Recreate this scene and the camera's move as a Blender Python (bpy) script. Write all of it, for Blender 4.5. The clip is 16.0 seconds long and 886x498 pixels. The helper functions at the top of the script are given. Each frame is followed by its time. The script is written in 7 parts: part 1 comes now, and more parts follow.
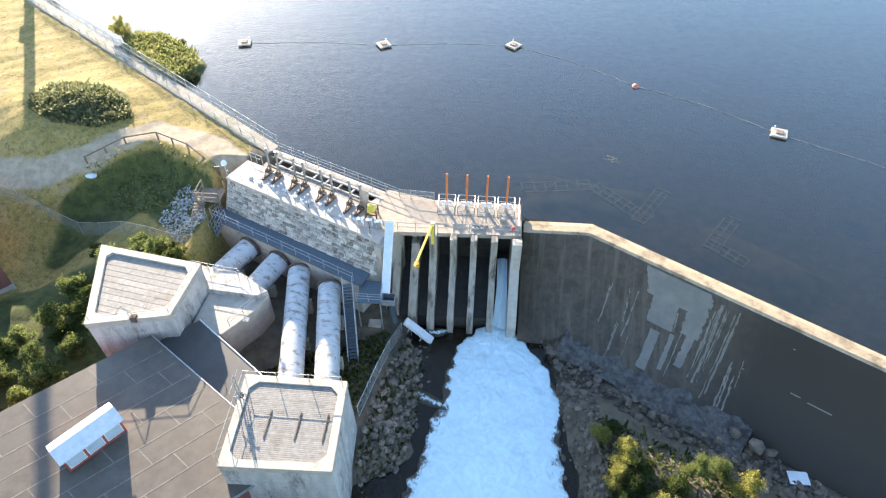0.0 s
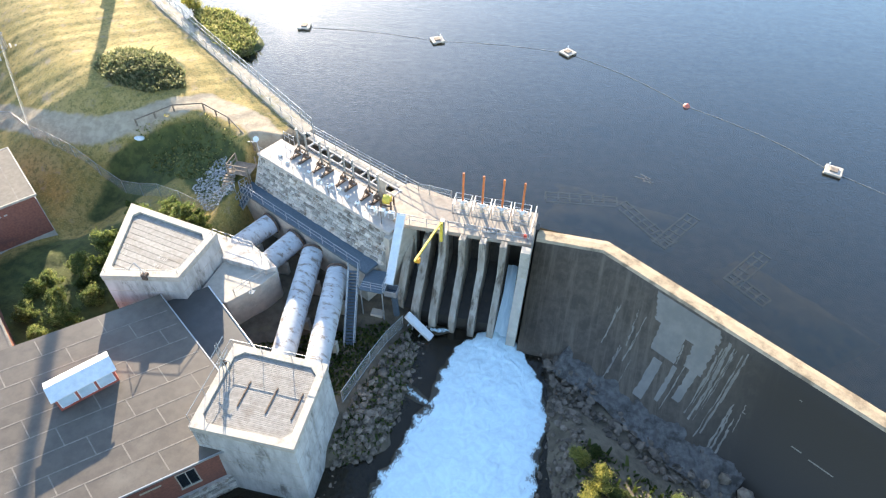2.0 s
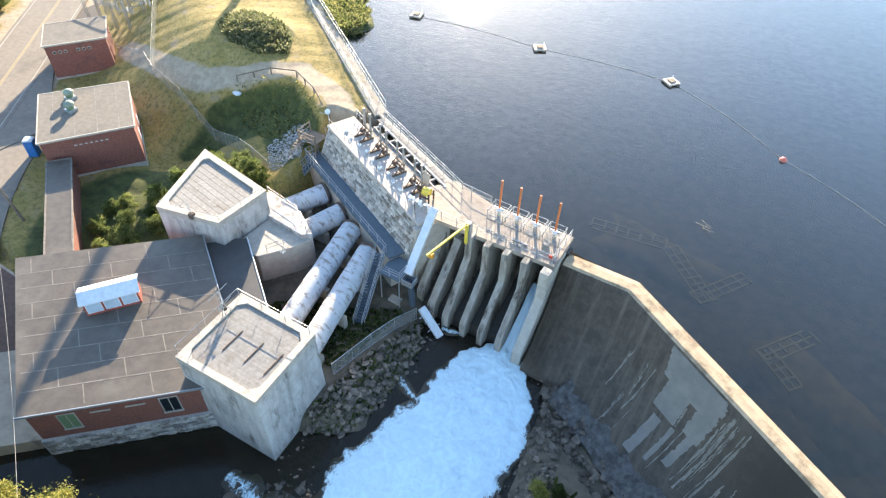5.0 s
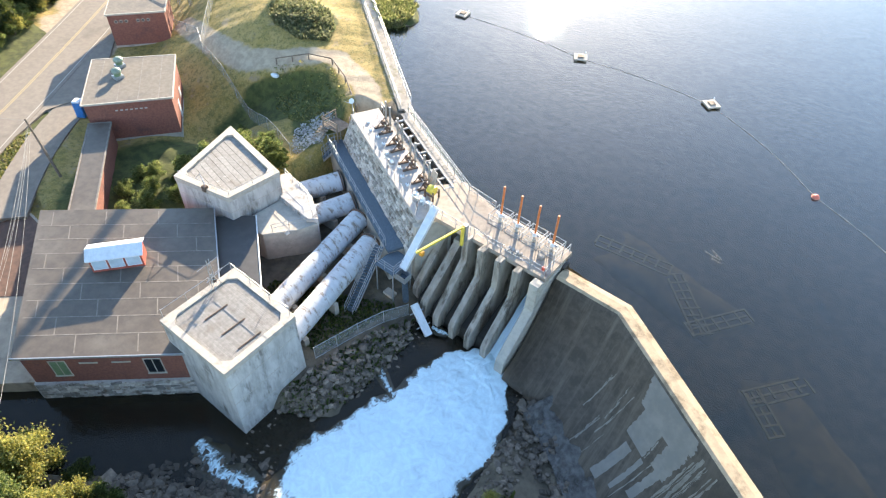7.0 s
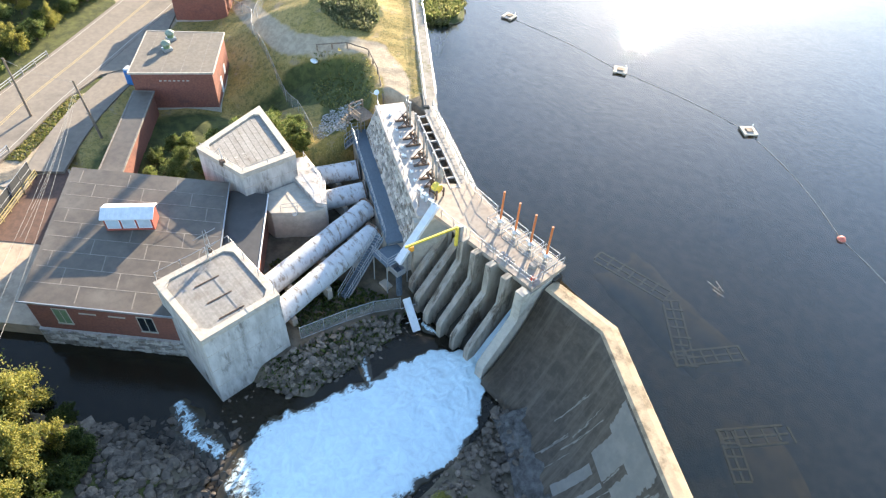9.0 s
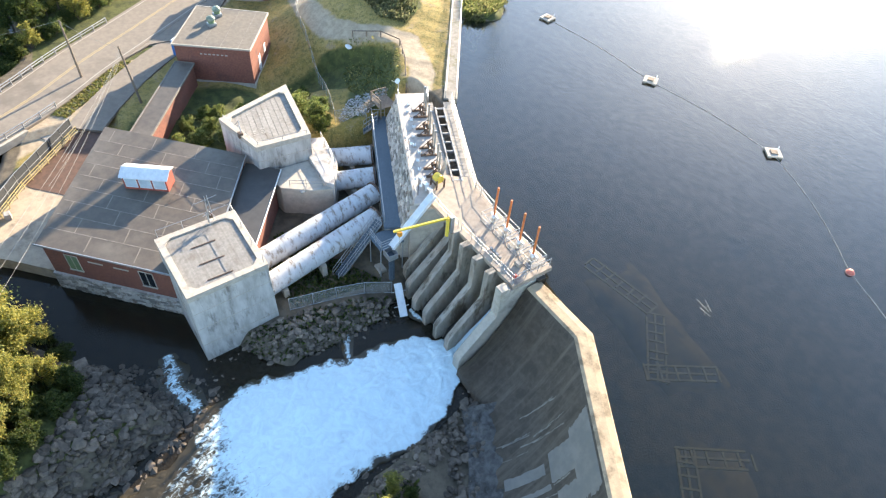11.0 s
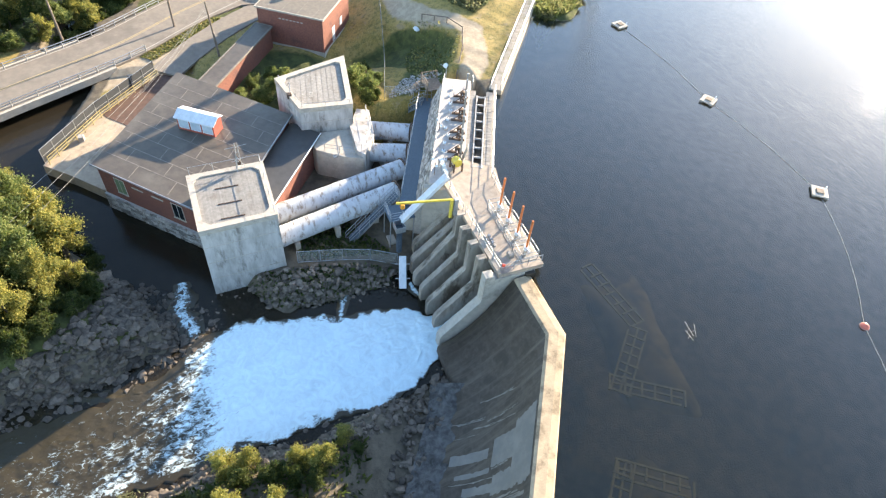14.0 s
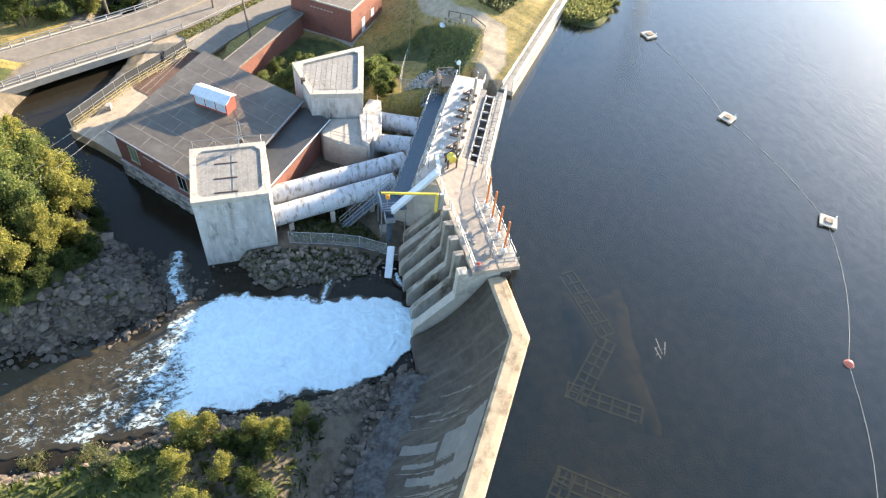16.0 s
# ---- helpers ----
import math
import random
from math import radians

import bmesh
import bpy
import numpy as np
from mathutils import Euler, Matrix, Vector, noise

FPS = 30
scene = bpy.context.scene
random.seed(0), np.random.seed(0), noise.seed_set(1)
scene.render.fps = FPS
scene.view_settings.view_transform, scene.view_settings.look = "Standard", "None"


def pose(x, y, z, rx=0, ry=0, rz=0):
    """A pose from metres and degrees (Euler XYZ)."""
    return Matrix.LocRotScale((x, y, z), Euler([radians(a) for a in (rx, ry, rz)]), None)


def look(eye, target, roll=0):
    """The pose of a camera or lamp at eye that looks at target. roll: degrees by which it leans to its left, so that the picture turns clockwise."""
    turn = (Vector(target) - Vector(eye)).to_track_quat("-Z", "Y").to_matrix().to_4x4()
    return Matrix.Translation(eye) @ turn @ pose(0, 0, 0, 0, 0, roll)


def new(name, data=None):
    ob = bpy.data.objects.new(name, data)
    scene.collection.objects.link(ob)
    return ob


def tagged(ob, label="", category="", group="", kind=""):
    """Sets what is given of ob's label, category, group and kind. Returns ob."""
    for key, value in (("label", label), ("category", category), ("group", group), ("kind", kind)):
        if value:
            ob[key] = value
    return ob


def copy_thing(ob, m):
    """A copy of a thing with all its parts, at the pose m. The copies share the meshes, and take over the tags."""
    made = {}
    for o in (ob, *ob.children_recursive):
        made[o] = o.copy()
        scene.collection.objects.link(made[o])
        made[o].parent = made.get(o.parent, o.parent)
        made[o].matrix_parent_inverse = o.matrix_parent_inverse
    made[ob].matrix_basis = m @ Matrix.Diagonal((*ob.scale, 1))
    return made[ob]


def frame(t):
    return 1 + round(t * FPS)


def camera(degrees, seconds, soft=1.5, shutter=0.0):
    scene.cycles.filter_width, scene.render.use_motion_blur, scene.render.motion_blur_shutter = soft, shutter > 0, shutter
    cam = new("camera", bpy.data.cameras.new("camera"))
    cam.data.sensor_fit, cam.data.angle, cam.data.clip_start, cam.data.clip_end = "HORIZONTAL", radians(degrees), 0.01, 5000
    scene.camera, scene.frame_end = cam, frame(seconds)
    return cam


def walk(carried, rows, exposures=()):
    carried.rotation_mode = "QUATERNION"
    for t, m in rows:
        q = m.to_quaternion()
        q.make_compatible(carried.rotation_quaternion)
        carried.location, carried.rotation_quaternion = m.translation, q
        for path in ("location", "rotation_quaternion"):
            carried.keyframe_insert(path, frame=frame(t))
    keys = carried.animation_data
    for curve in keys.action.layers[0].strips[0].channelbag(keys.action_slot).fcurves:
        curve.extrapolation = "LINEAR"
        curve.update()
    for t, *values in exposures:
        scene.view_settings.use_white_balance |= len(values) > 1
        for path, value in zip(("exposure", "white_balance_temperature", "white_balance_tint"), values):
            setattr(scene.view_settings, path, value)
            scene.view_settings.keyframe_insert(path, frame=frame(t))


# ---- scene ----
cam = camera(70.6, 16.0, soft=1.2)
PATH = [
    (0, (2.897, -0.144, 41.209), (2.778, 1.26, 39.789), -0.1),
    (0.5, (4.279, 0.003, 41.141), (4.098, 1.401, 39.722), 0.1),
    (1, (5.632, 0.255, 41.016), (5.383, 1.643, 39.598), 0.5),
    (1.5, (6.966, 0.554, 40.919), (6.67, 1.932, 39.5), 0.8),
    (2, (8.377, 0.857, 40.85), (8.043, 2.226, 39.431), 0.8),
    (2.5, (9.822, 1.216, 40.775), (9.449, 2.575, 39.356), 1.1),
    (3, (11.253, 1.695, 40.716), (10.816, 3.036, 39.297), 1.3),
    (3.5, (12.761, 2.217, 40.675), (12.249, 3.531, 39.257), 1.3),
    (4, (14.191, 2.867, 40.612), (13.606, 4.151, 39.194), 1.5),
    (6.5, (20.369, 6.849, 40.691), (19.552, 7.991, 39.267), 3.0),
    (7, (21.488, 7.767, 40.745), (20.637, 8.881, 39.319), 3.3),
    (7.5, (22.621, 8.716, 40.821), (21.736, 9.801, 39.393), 3.5),
    (8, (23.744, 9.759, 40.891), (22.822, 10.808, 39.46), 3.8),
    (8.5, (24.833, 10.814, 40.948), (23.873, 11.827, 39.514), 4.2),
    (9, (25.895, 11.824, 41.03), (24.907, 12.804, 39.594), 4.4),
    (11.5, (31.629, 16.595, 41.58), (30.508, 17.389, 40.127), 5.6),
    (12, (32.777, 17.471, 41.733), (31.623, 18.207, 40.274), 5.8),
    (12.5, (33.777, 18.394, 41.878), (32.59, 19.063, 40.414), 6.0),
    (13, (34.692, 19.43, 41.98), (33.489, 20.063, 40.512), 6.3),
    (13.5, (35.644, 20.63, 42.09), (34.432, 21.238, 40.62), 6.4),
    (14, (36.449, 21.97, 42.199), (35.231, 22.556, 40.725), 6.5),
    (14.5, (37.21, 23.385, 42.355), (35.984, 23.943, 40.877), 6.6),
    (15, (37.942, 24.859, 42.486), (36.702, 25.379, 41.006), 6.6),
    (15.5, (38.542, 26.412, 42.601), (37.29, 26.892, 41.117), 6.8),
    (16, (39.081, 27.952, 42.707), (37.815, 28.383, 41.22), 6.9),
]
walk(cam, [(t, look(eye, target, roll)) for t, eye, target, roll in PATH],
     exposures=[(0, 2.06, 6350, 9), (16, 2.02, 6550, 9)])

# ---- light ----
SUN_EL, SUN_AZ = 16.4, 117.6
world = bpy.data.worlds.new("sky")
scene.world = world
world.use_nodes = True
wn = world.node_tree.nodes
sky = wn.new("ShaderNodeTexSky")
sky.sky_type = 'NISHITA'
sky.sun_disc = False
sky.sun_elevation = radians(SUN_EL)
sky.ozone_density, sky.dust_density = 1.6, 0.42
sky.sun_rotation = radians(90.0 - SUN_AZ)
world.node_tree.links.new(sky.outputs[0], wn["Background"].inputs[0])
wn["Background"].inputs[1].default_value = 0.13
sun = new("sun", bpy.data.lights.new("sun", 'SUN'))
sun.data.energy, sun.data.angle, sun.data.color = 5.0, radians(0.5), (1.0, 0.83, 0.62)
sdir = Vector((math.cos(radians(SUN_AZ)) * math.cos(radians(SUN_EL)), math.sin(radians(SUN_AZ)) * math.cos(radians(SUN_EL)), math.sin(radians(SUN_EL))))
sun.matrix_world = look(sdir * 200, (0, 0, 0))


# ---- materials ----
def shade(name, c1, c2=None, scale=1.0, rough=0.8, bump=0.3, stain=None, stain_scale=0.25, stain_at=(0.52, 0.68), stretch=(1, 1, 1), metal=0.0, rnd=0.0, detail=6.0, bump_scale=None, bump_dist=0.05):
    """Procedural surface: fine grain between two colours, a broad stain, a bump, and a tone that varies from piece to piece."""
    m = bpy.data.materials.new(name)
    m.use_nodes = True
    n, l = m.node_tree.nodes, m.node_tree.links
    bs = n["Principled BSDF"]
    bs.inputs["Roughness"].default_value, bs.inputs["Metallic"].default_value = rough, metal
    geo = n.new("ShaderNodeNewGeometry")
    mp = n.new("ShaderNodeMapping")
    mp.inputs["Scale"].default_value = stretch
    l.new(geo.outputs["Position"], mp.inputs[0])

    def noise_at(s, d=detail, rgh=0.62):
        t = n.new("ShaderNodeTexNoise")
        t.inputs["Scale"].default_value, t.inputs["Detail"].default_value, t.inputs["Roughness"].default_value = s, d, rgh
        l.new(mp.outputs[0], t.inputs["Vector"])
        return t

    def mix(f, a, b, mode='MIX'):
        x = n.new("ShaderNodeMix")
        x.data_type, x.blend_type = 'RGBA', mode
        for sock, v in ((x.inputs[0], f), (x.inputs[6], a), (x.inputs[7], b)):
            if hasattr(v, "links"):
                l.new(v, sock)
            elif isinstance(v, tuple):
                sock.default_value = (*v, 1)
            else:
                sock.default_value = v
        return x.outputs[2]

    def ramp(v, a, b):
        r = n.new("ShaderNodeMapRange")
        r.interpolation_type = 'SMOOTHSTEP'
        r.inputs[1].default_value, r.inputs[2].default_value = a, b
        l.new(v, r.inputs[0])
        return r.outputs[0]

    g = noise_at(scale)
    col = mix(ramp(g.outputs[0], 0.3, 0.7), c1, c2 or tuple(v * 0.8 for v in c1))
    if stain:
        st = noise_at(stain_scale, 8.0, 0.68)
        col = mix(ramp(st.outputs[0], *stain_at), col, stain)
    if rnd:
        oi = n.new("ShaderNodeObjectInfo")
        rr = n.new("ShaderNodeMapRange")
        rr.inputs[3].default_value, rr.inputs[4].default_value = 1 - rnd, 1 + rnd
        l.new(oi.outputs["Random"], rr.inputs[0])
        cm = n.new("ShaderNodeCombineColor")
        for i in range(3):
            l.new(rr.outputs[0], cm.inputs[i])
        col = mix(1.0, col, cm.outputs[0], 'MULTIPLY')
    l.new(col, bs.inputs["Base Color"])
    if bump:
        bt = noise_at(bump_scale or scale * 3)
        bp = n.new("ShaderNodeBump")
        bp.inputs["Strength"].default_value, bp.inputs["Distance"].default_value = bump, bump_dist
        l.new(bt.outputs[0], bp.inputs["Height"])
        l.new(bp.outputs[0], bs.inputs["Normal"])
    return m


CONC = shade("weathered concrete", (0.50, 0.45, 0.38), (0.40, 0.36, 0.31), 1.5, 0.85, 0.3, (0.24, 0.22, 0.19), 0.35, (0.55, 0.75))
CONC_LT = shade("pale tower concrete", (0.56, 0.535, 0.51), (0.36, 0.335, 0.31), 1.1, 0.85, 0.45, (0.17, 0.15, 0.13), 0.9, (0.50, 0.70), stretch=(1, 1, 0.3))
CONC_CAP = shade("warm pale coping", (0.50, 0.445, 0.375), (0.40, 0.355, 0.30), 2.0, 0.85, 0.25, (0.27, 0.235, 0.20), 0.9, (0.52, 0.74))
CONC_DK = shade("stained pier concrete", (0.42, 0.375, 0.32), (0.25, 0.215, 0.175), 1.6, 0.75, 0.4, (0.10, 0.078, 0.056), 1.1, (0.50, 0.66), stretch=(1.3, 0.5, 0.22))
# wet concrete taken down to near-black for the shade inside the gate bays
BAY_WET_SHADE = shade("wet bay concrete with shade painted in", (0.060, 0.050, 0.040), (0.030, 0.026, 0.022), 1.2, 0.5, 0.4, (0.09, 0.07, 0.045), 0.6, (0.55, 0.72), stretch=(1, 1, 0.3))
DECK_TAN = shade("tan deck concrete", (0.42, 0.345, 0.275), (0.34, 0.28, 0.225), 2.0, 0.85, 0.2, (0.22, 0.175, 0.15), 0.7, (0.5, 0.7))
DECK = shade("sunlit deck concrete", (0.52, 0.46, 0.41), (0.43, 0.38, 0.34), 2.0, 0.85, 0.2, (0.34, 0.28, 0.22), 0.7, (0.55, 0.72))
STONE = shade("granite block", (0.50, 0.46, 0.41), (0.36, 0.32, 0.28), 3.0, 0.85, 0.5, (0.20, 0.155, 0.12), 1.4, (0.48, 0.66), rnd=0.5)
MORTAR = shade("lime mortar", (0.54, 0.51, 0.47), (0.42, 0.39, 0.35), 4.0, 0.9, 0.4)
BRICK = shade("red brick", (0.285, 0.115, 0.080), (0.195, 0.078, 0.058), 5.0, 0.85, 0.4, (0.15, 0.07, 0.06), 0.5, (0.52, 0.7), rnd=0.12)
ROOFING = shade("rolled roofing felt", (0.118, 0.097, 0.077), (0.084, 0.070, 0.057), 1.2, 0.5, 0.15, (0.155, 0.135, 0.112), 0.18, (0.45, 0.7))
ROOF_PALE = shade("gravel roofing", (0.215, 0.185, 0.15), (0.165, 0.142, 0.115), 2.0, 0.9, 0.3, (0.14, 0.125, 0.11), 0.3, (0.5, 0.7))
SEAM = shade("grey lap seam", (0.25, 0.22, 0.185), (0.16, 0.14, 0.12), 2.0, 0.8, 0.1)
STEEL = shade("galvanised steel", (0.46, 0.47, 0.48), (0.34, 0.35, 0.36), 6.0, 0.45, 0.1, metal=0.6)
STEEL_DK = shade("dark grating steel", (0.13, 0.17, 0.21), (0.085, 0.115, 0.145), 8.0, 0.6, 0.3, metal=0.2)
TIMBER = shade("weathered timber", (0.27, 0.21, 0.155), (0.17, 0.13, 0.10), 4.0, 0.85, 0.4, rnd=0.15)
PLANK = shade("grey cover boards", (0.34, 0.315, 0.285), (0.25, 0.23, 0.205), 3.0, 0.85, 0.3, (0.21, 0.18, 0.15), 0.5, (0.5, 0.7), rnd=0.08)
ORANGE = shade("orange painted stem", (0.72, 0.22, 0.06), (0.55, 0.15, 0.045), 6.0, 0.5, 0.1)
YELLOW = shade("yellow crane paint", (0.78, 0.60, 0.08), (0.62, 0.46, 0.06), 3.0, 0.45, 0.1, (0.4, 0.28, 0.07), 1.0, (0.6, 0.75))
WHITE = shade("white metal sheet", (0.78, 0.80, 0.82), (0.66, 0.68, 0.70), 2.0, 0.45, 0.05, (0.5, 0.5, 0.5), 1.0, (0.6, 0.8))
BLUE = shade("blue plastic", (0.03, 0.20, 0.55), (0.025, 0.15, 0.42), 3.0, 0.4, 0.05)
GREEN_PT = shade("faded green paint", (0.18, 0.26, 0.14), (0.12, 0.18, 0.10), 4.0, 0.6, 0.1)
GLASS_DK = shade("dark window glass", (0.02, 0.025, 0.03), None, 1.0, 0.08, 0.0)
RED = shade("red float", (0.62, 0.075, 0.04), (0.48, 0.055, 0.03), 5.0, 0.45, 0.05)
RUST = shade("rusty iron", (0.15, 0.095, 0.065), (0.09, 0.06, 0.045), 6.0, 0.8, 0.4)
ROCK = shade("broken granite boulder", (0.20, 0.158, 0.122), (0.11, 0.088, 0.069), 2.5, 0.85, 0.6, (0.055, 0.047, 0.038), 0.8, (0.5, 0.7), rnd=0.35)
RIPRAP = shade("pale riprap stone", (0.46, 0.45, 0.44), (0.33, 0.32, 0.31), 3.0, 0.85, 0.5, rnd=0.3)
LEDGE = shade("grey bedrock", (0.155, 0.145, 0.135), (0.075, 0.068, 0.062), 1.8, 0.75, 0.8, (0.045, 0.039, 0.033), 0.7, (0.50, 0.66), bump_dist=0.15)
ASPHALT = shade("worn asphalt", (0.265, 0.225, 0.18), (0.215, 0.182, 0.148), 1.5, 0.9, 0.2, (0.165, 0.14, 0.115), 0.12, (0.48, 0.7))
LINE_Y = shade("faded yellow line", (0.46, 0.34, 0.15), (0.38, 0.30, 0.18), 3.0, 0.8, 0.1)
LINE_W = shade("faded white line", (0.46, 0.43, 0.38), (0.36, 0.33, 0.29), 3.0, 0.8, 0.1)
BARK = shade("grey bark", (0.16, 0.12, 0.09), (0.10, 0.075, 0.055), 8.0, 0.9, 0.6)
DEADWOOD = shade("bleached log", (0.50, 0.42, 0.34), (0.36, 0.30, 0.24), 6.0, 0.85, 0.4)


def leafy(name, c1, c2, c3):
    """Leaf colour, varied clump by clump, with some light let through."""
    m = bpy.data.materials.new(name)
    m.use_nodes = True
    n, l = m.node_tree.nodes, m.node_tree.links
    bs = n["Principled BSDF"]
    bs.inputs["Roughness"].default_value = 0.6
    geo = n.new("ShaderNodeNewGeometry")
    cr = n.new("ShaderNodeValToRGB")
    cr.color_ramp.elements[0].color, cr.color_ramp.elements[1].color = (*c1, 1), (*c3, 1)
    e = cr.color_ramp.elements.new(0.55)
    e.color = (*c2, 1)
    l.new(geo.outputs["Random Per Island"], cr.inputs[0])
    l.new(cr.outputs[0], bs.inputs["Base Color"])
    tr = n.new("ShaderNodeBsdfTranslucent")
    l.new(cr.outputs[0], tr.inputs[0])
    mx = n.new("ShaderNodeMixShader")
    mx.inputs[0].default_value = 0.58
    l.new(bs.outputs[0], mx.inputs[1])
    l.new(tr.outputs[0], mx.inputs[2])
    l.new(mx.outputs[0], n["Material Output"].inputs[0])
    return m


LEAF = leafy("green leaves", (0.07, 0.11, 0.03), (0.17, 0.215, 0.06), (0.37, 0.38, 0.13))
LEAF_Y = leafy("yellowing leaves", (0.13, 0.155, 0.04), (0.30, 0.30, 0.075), (0.54, 0.46, 0.12))
LEAF_DK = leafy("dark undergrowth", (0.035, 0.055, 0.014), (0.07, 0.10, 0.022), (0.15, 0.17, 0.04))
GRASSY = leafy("tall grass", (0.10, 0.125, 0.04), (0.21, 0.215, 0.07), (0.38, 0.32, 0.13))


WEEDY = leafy("grey-green weeds", (0.09, 0.11, 0.05), (0.19, 0.20, 0.095), (0.33, 0.31, 0.17))
REED = leafy("yellow-green reeds", (0.12, 0.15, 0.045), (0.25, 0.26, 0.09), (0.40, 0.36, 0.16))


def water_material(name, deep, rough, scale, strength, clear, stretch=(1, 1, 1), ior=1.33, sheen=None):
    """Dark water over a bed that shows through; sheen (least, gain, power) sets how the gloss grows towards grazing angles."""
    m = bpy.data.materials.new(name)
    m.use_nodes = True
    n, l = m.node_tree.nodes, m.node_tree.links
    bs = n["Principled BSDF"]
    bs.inputs["Base Color"].default_value = (*deep, 1)
    bs.inputs["Roughness"].default_value, bs.inputs["IOR"].default_value = rough, ior
    geo, mp = n.new("ShaderNodeNewGeometry"), n.new("ShaderNodeMapping")
    mp.inputs["Scale"].default_value, mp.inputs["Rotation"].default_value = stretch, (0, 0, radians(-30))
    l.new(geo.outputs["Position"], mp.inputs[0])
    last = None
    for s, d, st in ((scale, 0.12, strength), (scale * 0.3, 0.3, strength * 0.3), (scale * 0.06, 0.8, strength * 0.10)):
        t = n.new("ShaderNodeTexNoise")
        t.inputs["Scale"].default_value, t.inputs["Detail"].default_value = s, 4.0
        l.new(mp.outputs[0], t.inputs["Vector"])
        b = n.new("ShaderNodeBump")
        b.inputs["Strength"].default_value, b.inputs["Distance"].default_value = st, d
        l.new(t.outputs[0], b.inputs["Height"])
        if last:
            l.new(last.outputs[0], b.inputs["Normal"])
        last = b
    l.new(last.outputs[0], bs.inputs["Normal"])
    tr, mx = n.new("ShaderNodeBsdfTransparent"), n.new("ShaderNodeMixShader")
    tr.inputs[0].default_value = (0.75, 0.72, 0.55, 1)
    mx.inputs[0].default_value = clear
    l.new(bs.outputs[0], mx.inputs[1])
    l.new(tr.outputs[0], mx.inputs[2])
    top = mx
    if sheen:
        lw, pw, ma = n.new("ShaderNodeLayerWeight"), n.new("ShaderNodeMath"), n.new("ShaderNodeMath")
        pw.operation, ma.operation = 'POWER', 'MULTIPLY_ADD'
        l.new(last.outputs[0], lw.inputs["Normal"])
        lw.inputs["Blend"].default_value = 0.5
        l.new(lw.outputs["Facing"], pw.inputs[0])
        pw.inputs[1].default_value = sheen[2]
        l.new(pw.outputs[0], ma.inputs[0])
        ma.inputs[1].default_value, ma.inputs[2].default_value = sheen[1], sheen[0]
        gl, top = n.new("ShaderNodeBsdfGlossy"), n.new("ShaderNodeMixShader")
        gl.inputs["Roughness"].default_value = rough
        l.new(last.outputs[0], gl.inputs["Normal"])
        l.new(ma.outputs[0], top.inputs[0])
        l.new(mx.outputs[0], top.inputs[1])
        l.new(gl.outputs[0], top.inputs[2])
    l.new(top.outputs[0], n["Material Output"].inputs[0])
    return m


LAKE = water_material("lake water", (0.014, 0.020, 0.024), 0.02, 2.0, 0.16, 0.30, (1, 2.4, 1), 1.33, (0.0, 0.54, 2.1))
TAIL = water_material("dark tailwater", (0.026, 0.021, 0.014), 0.10, 2.0, 0.3, 0.12)


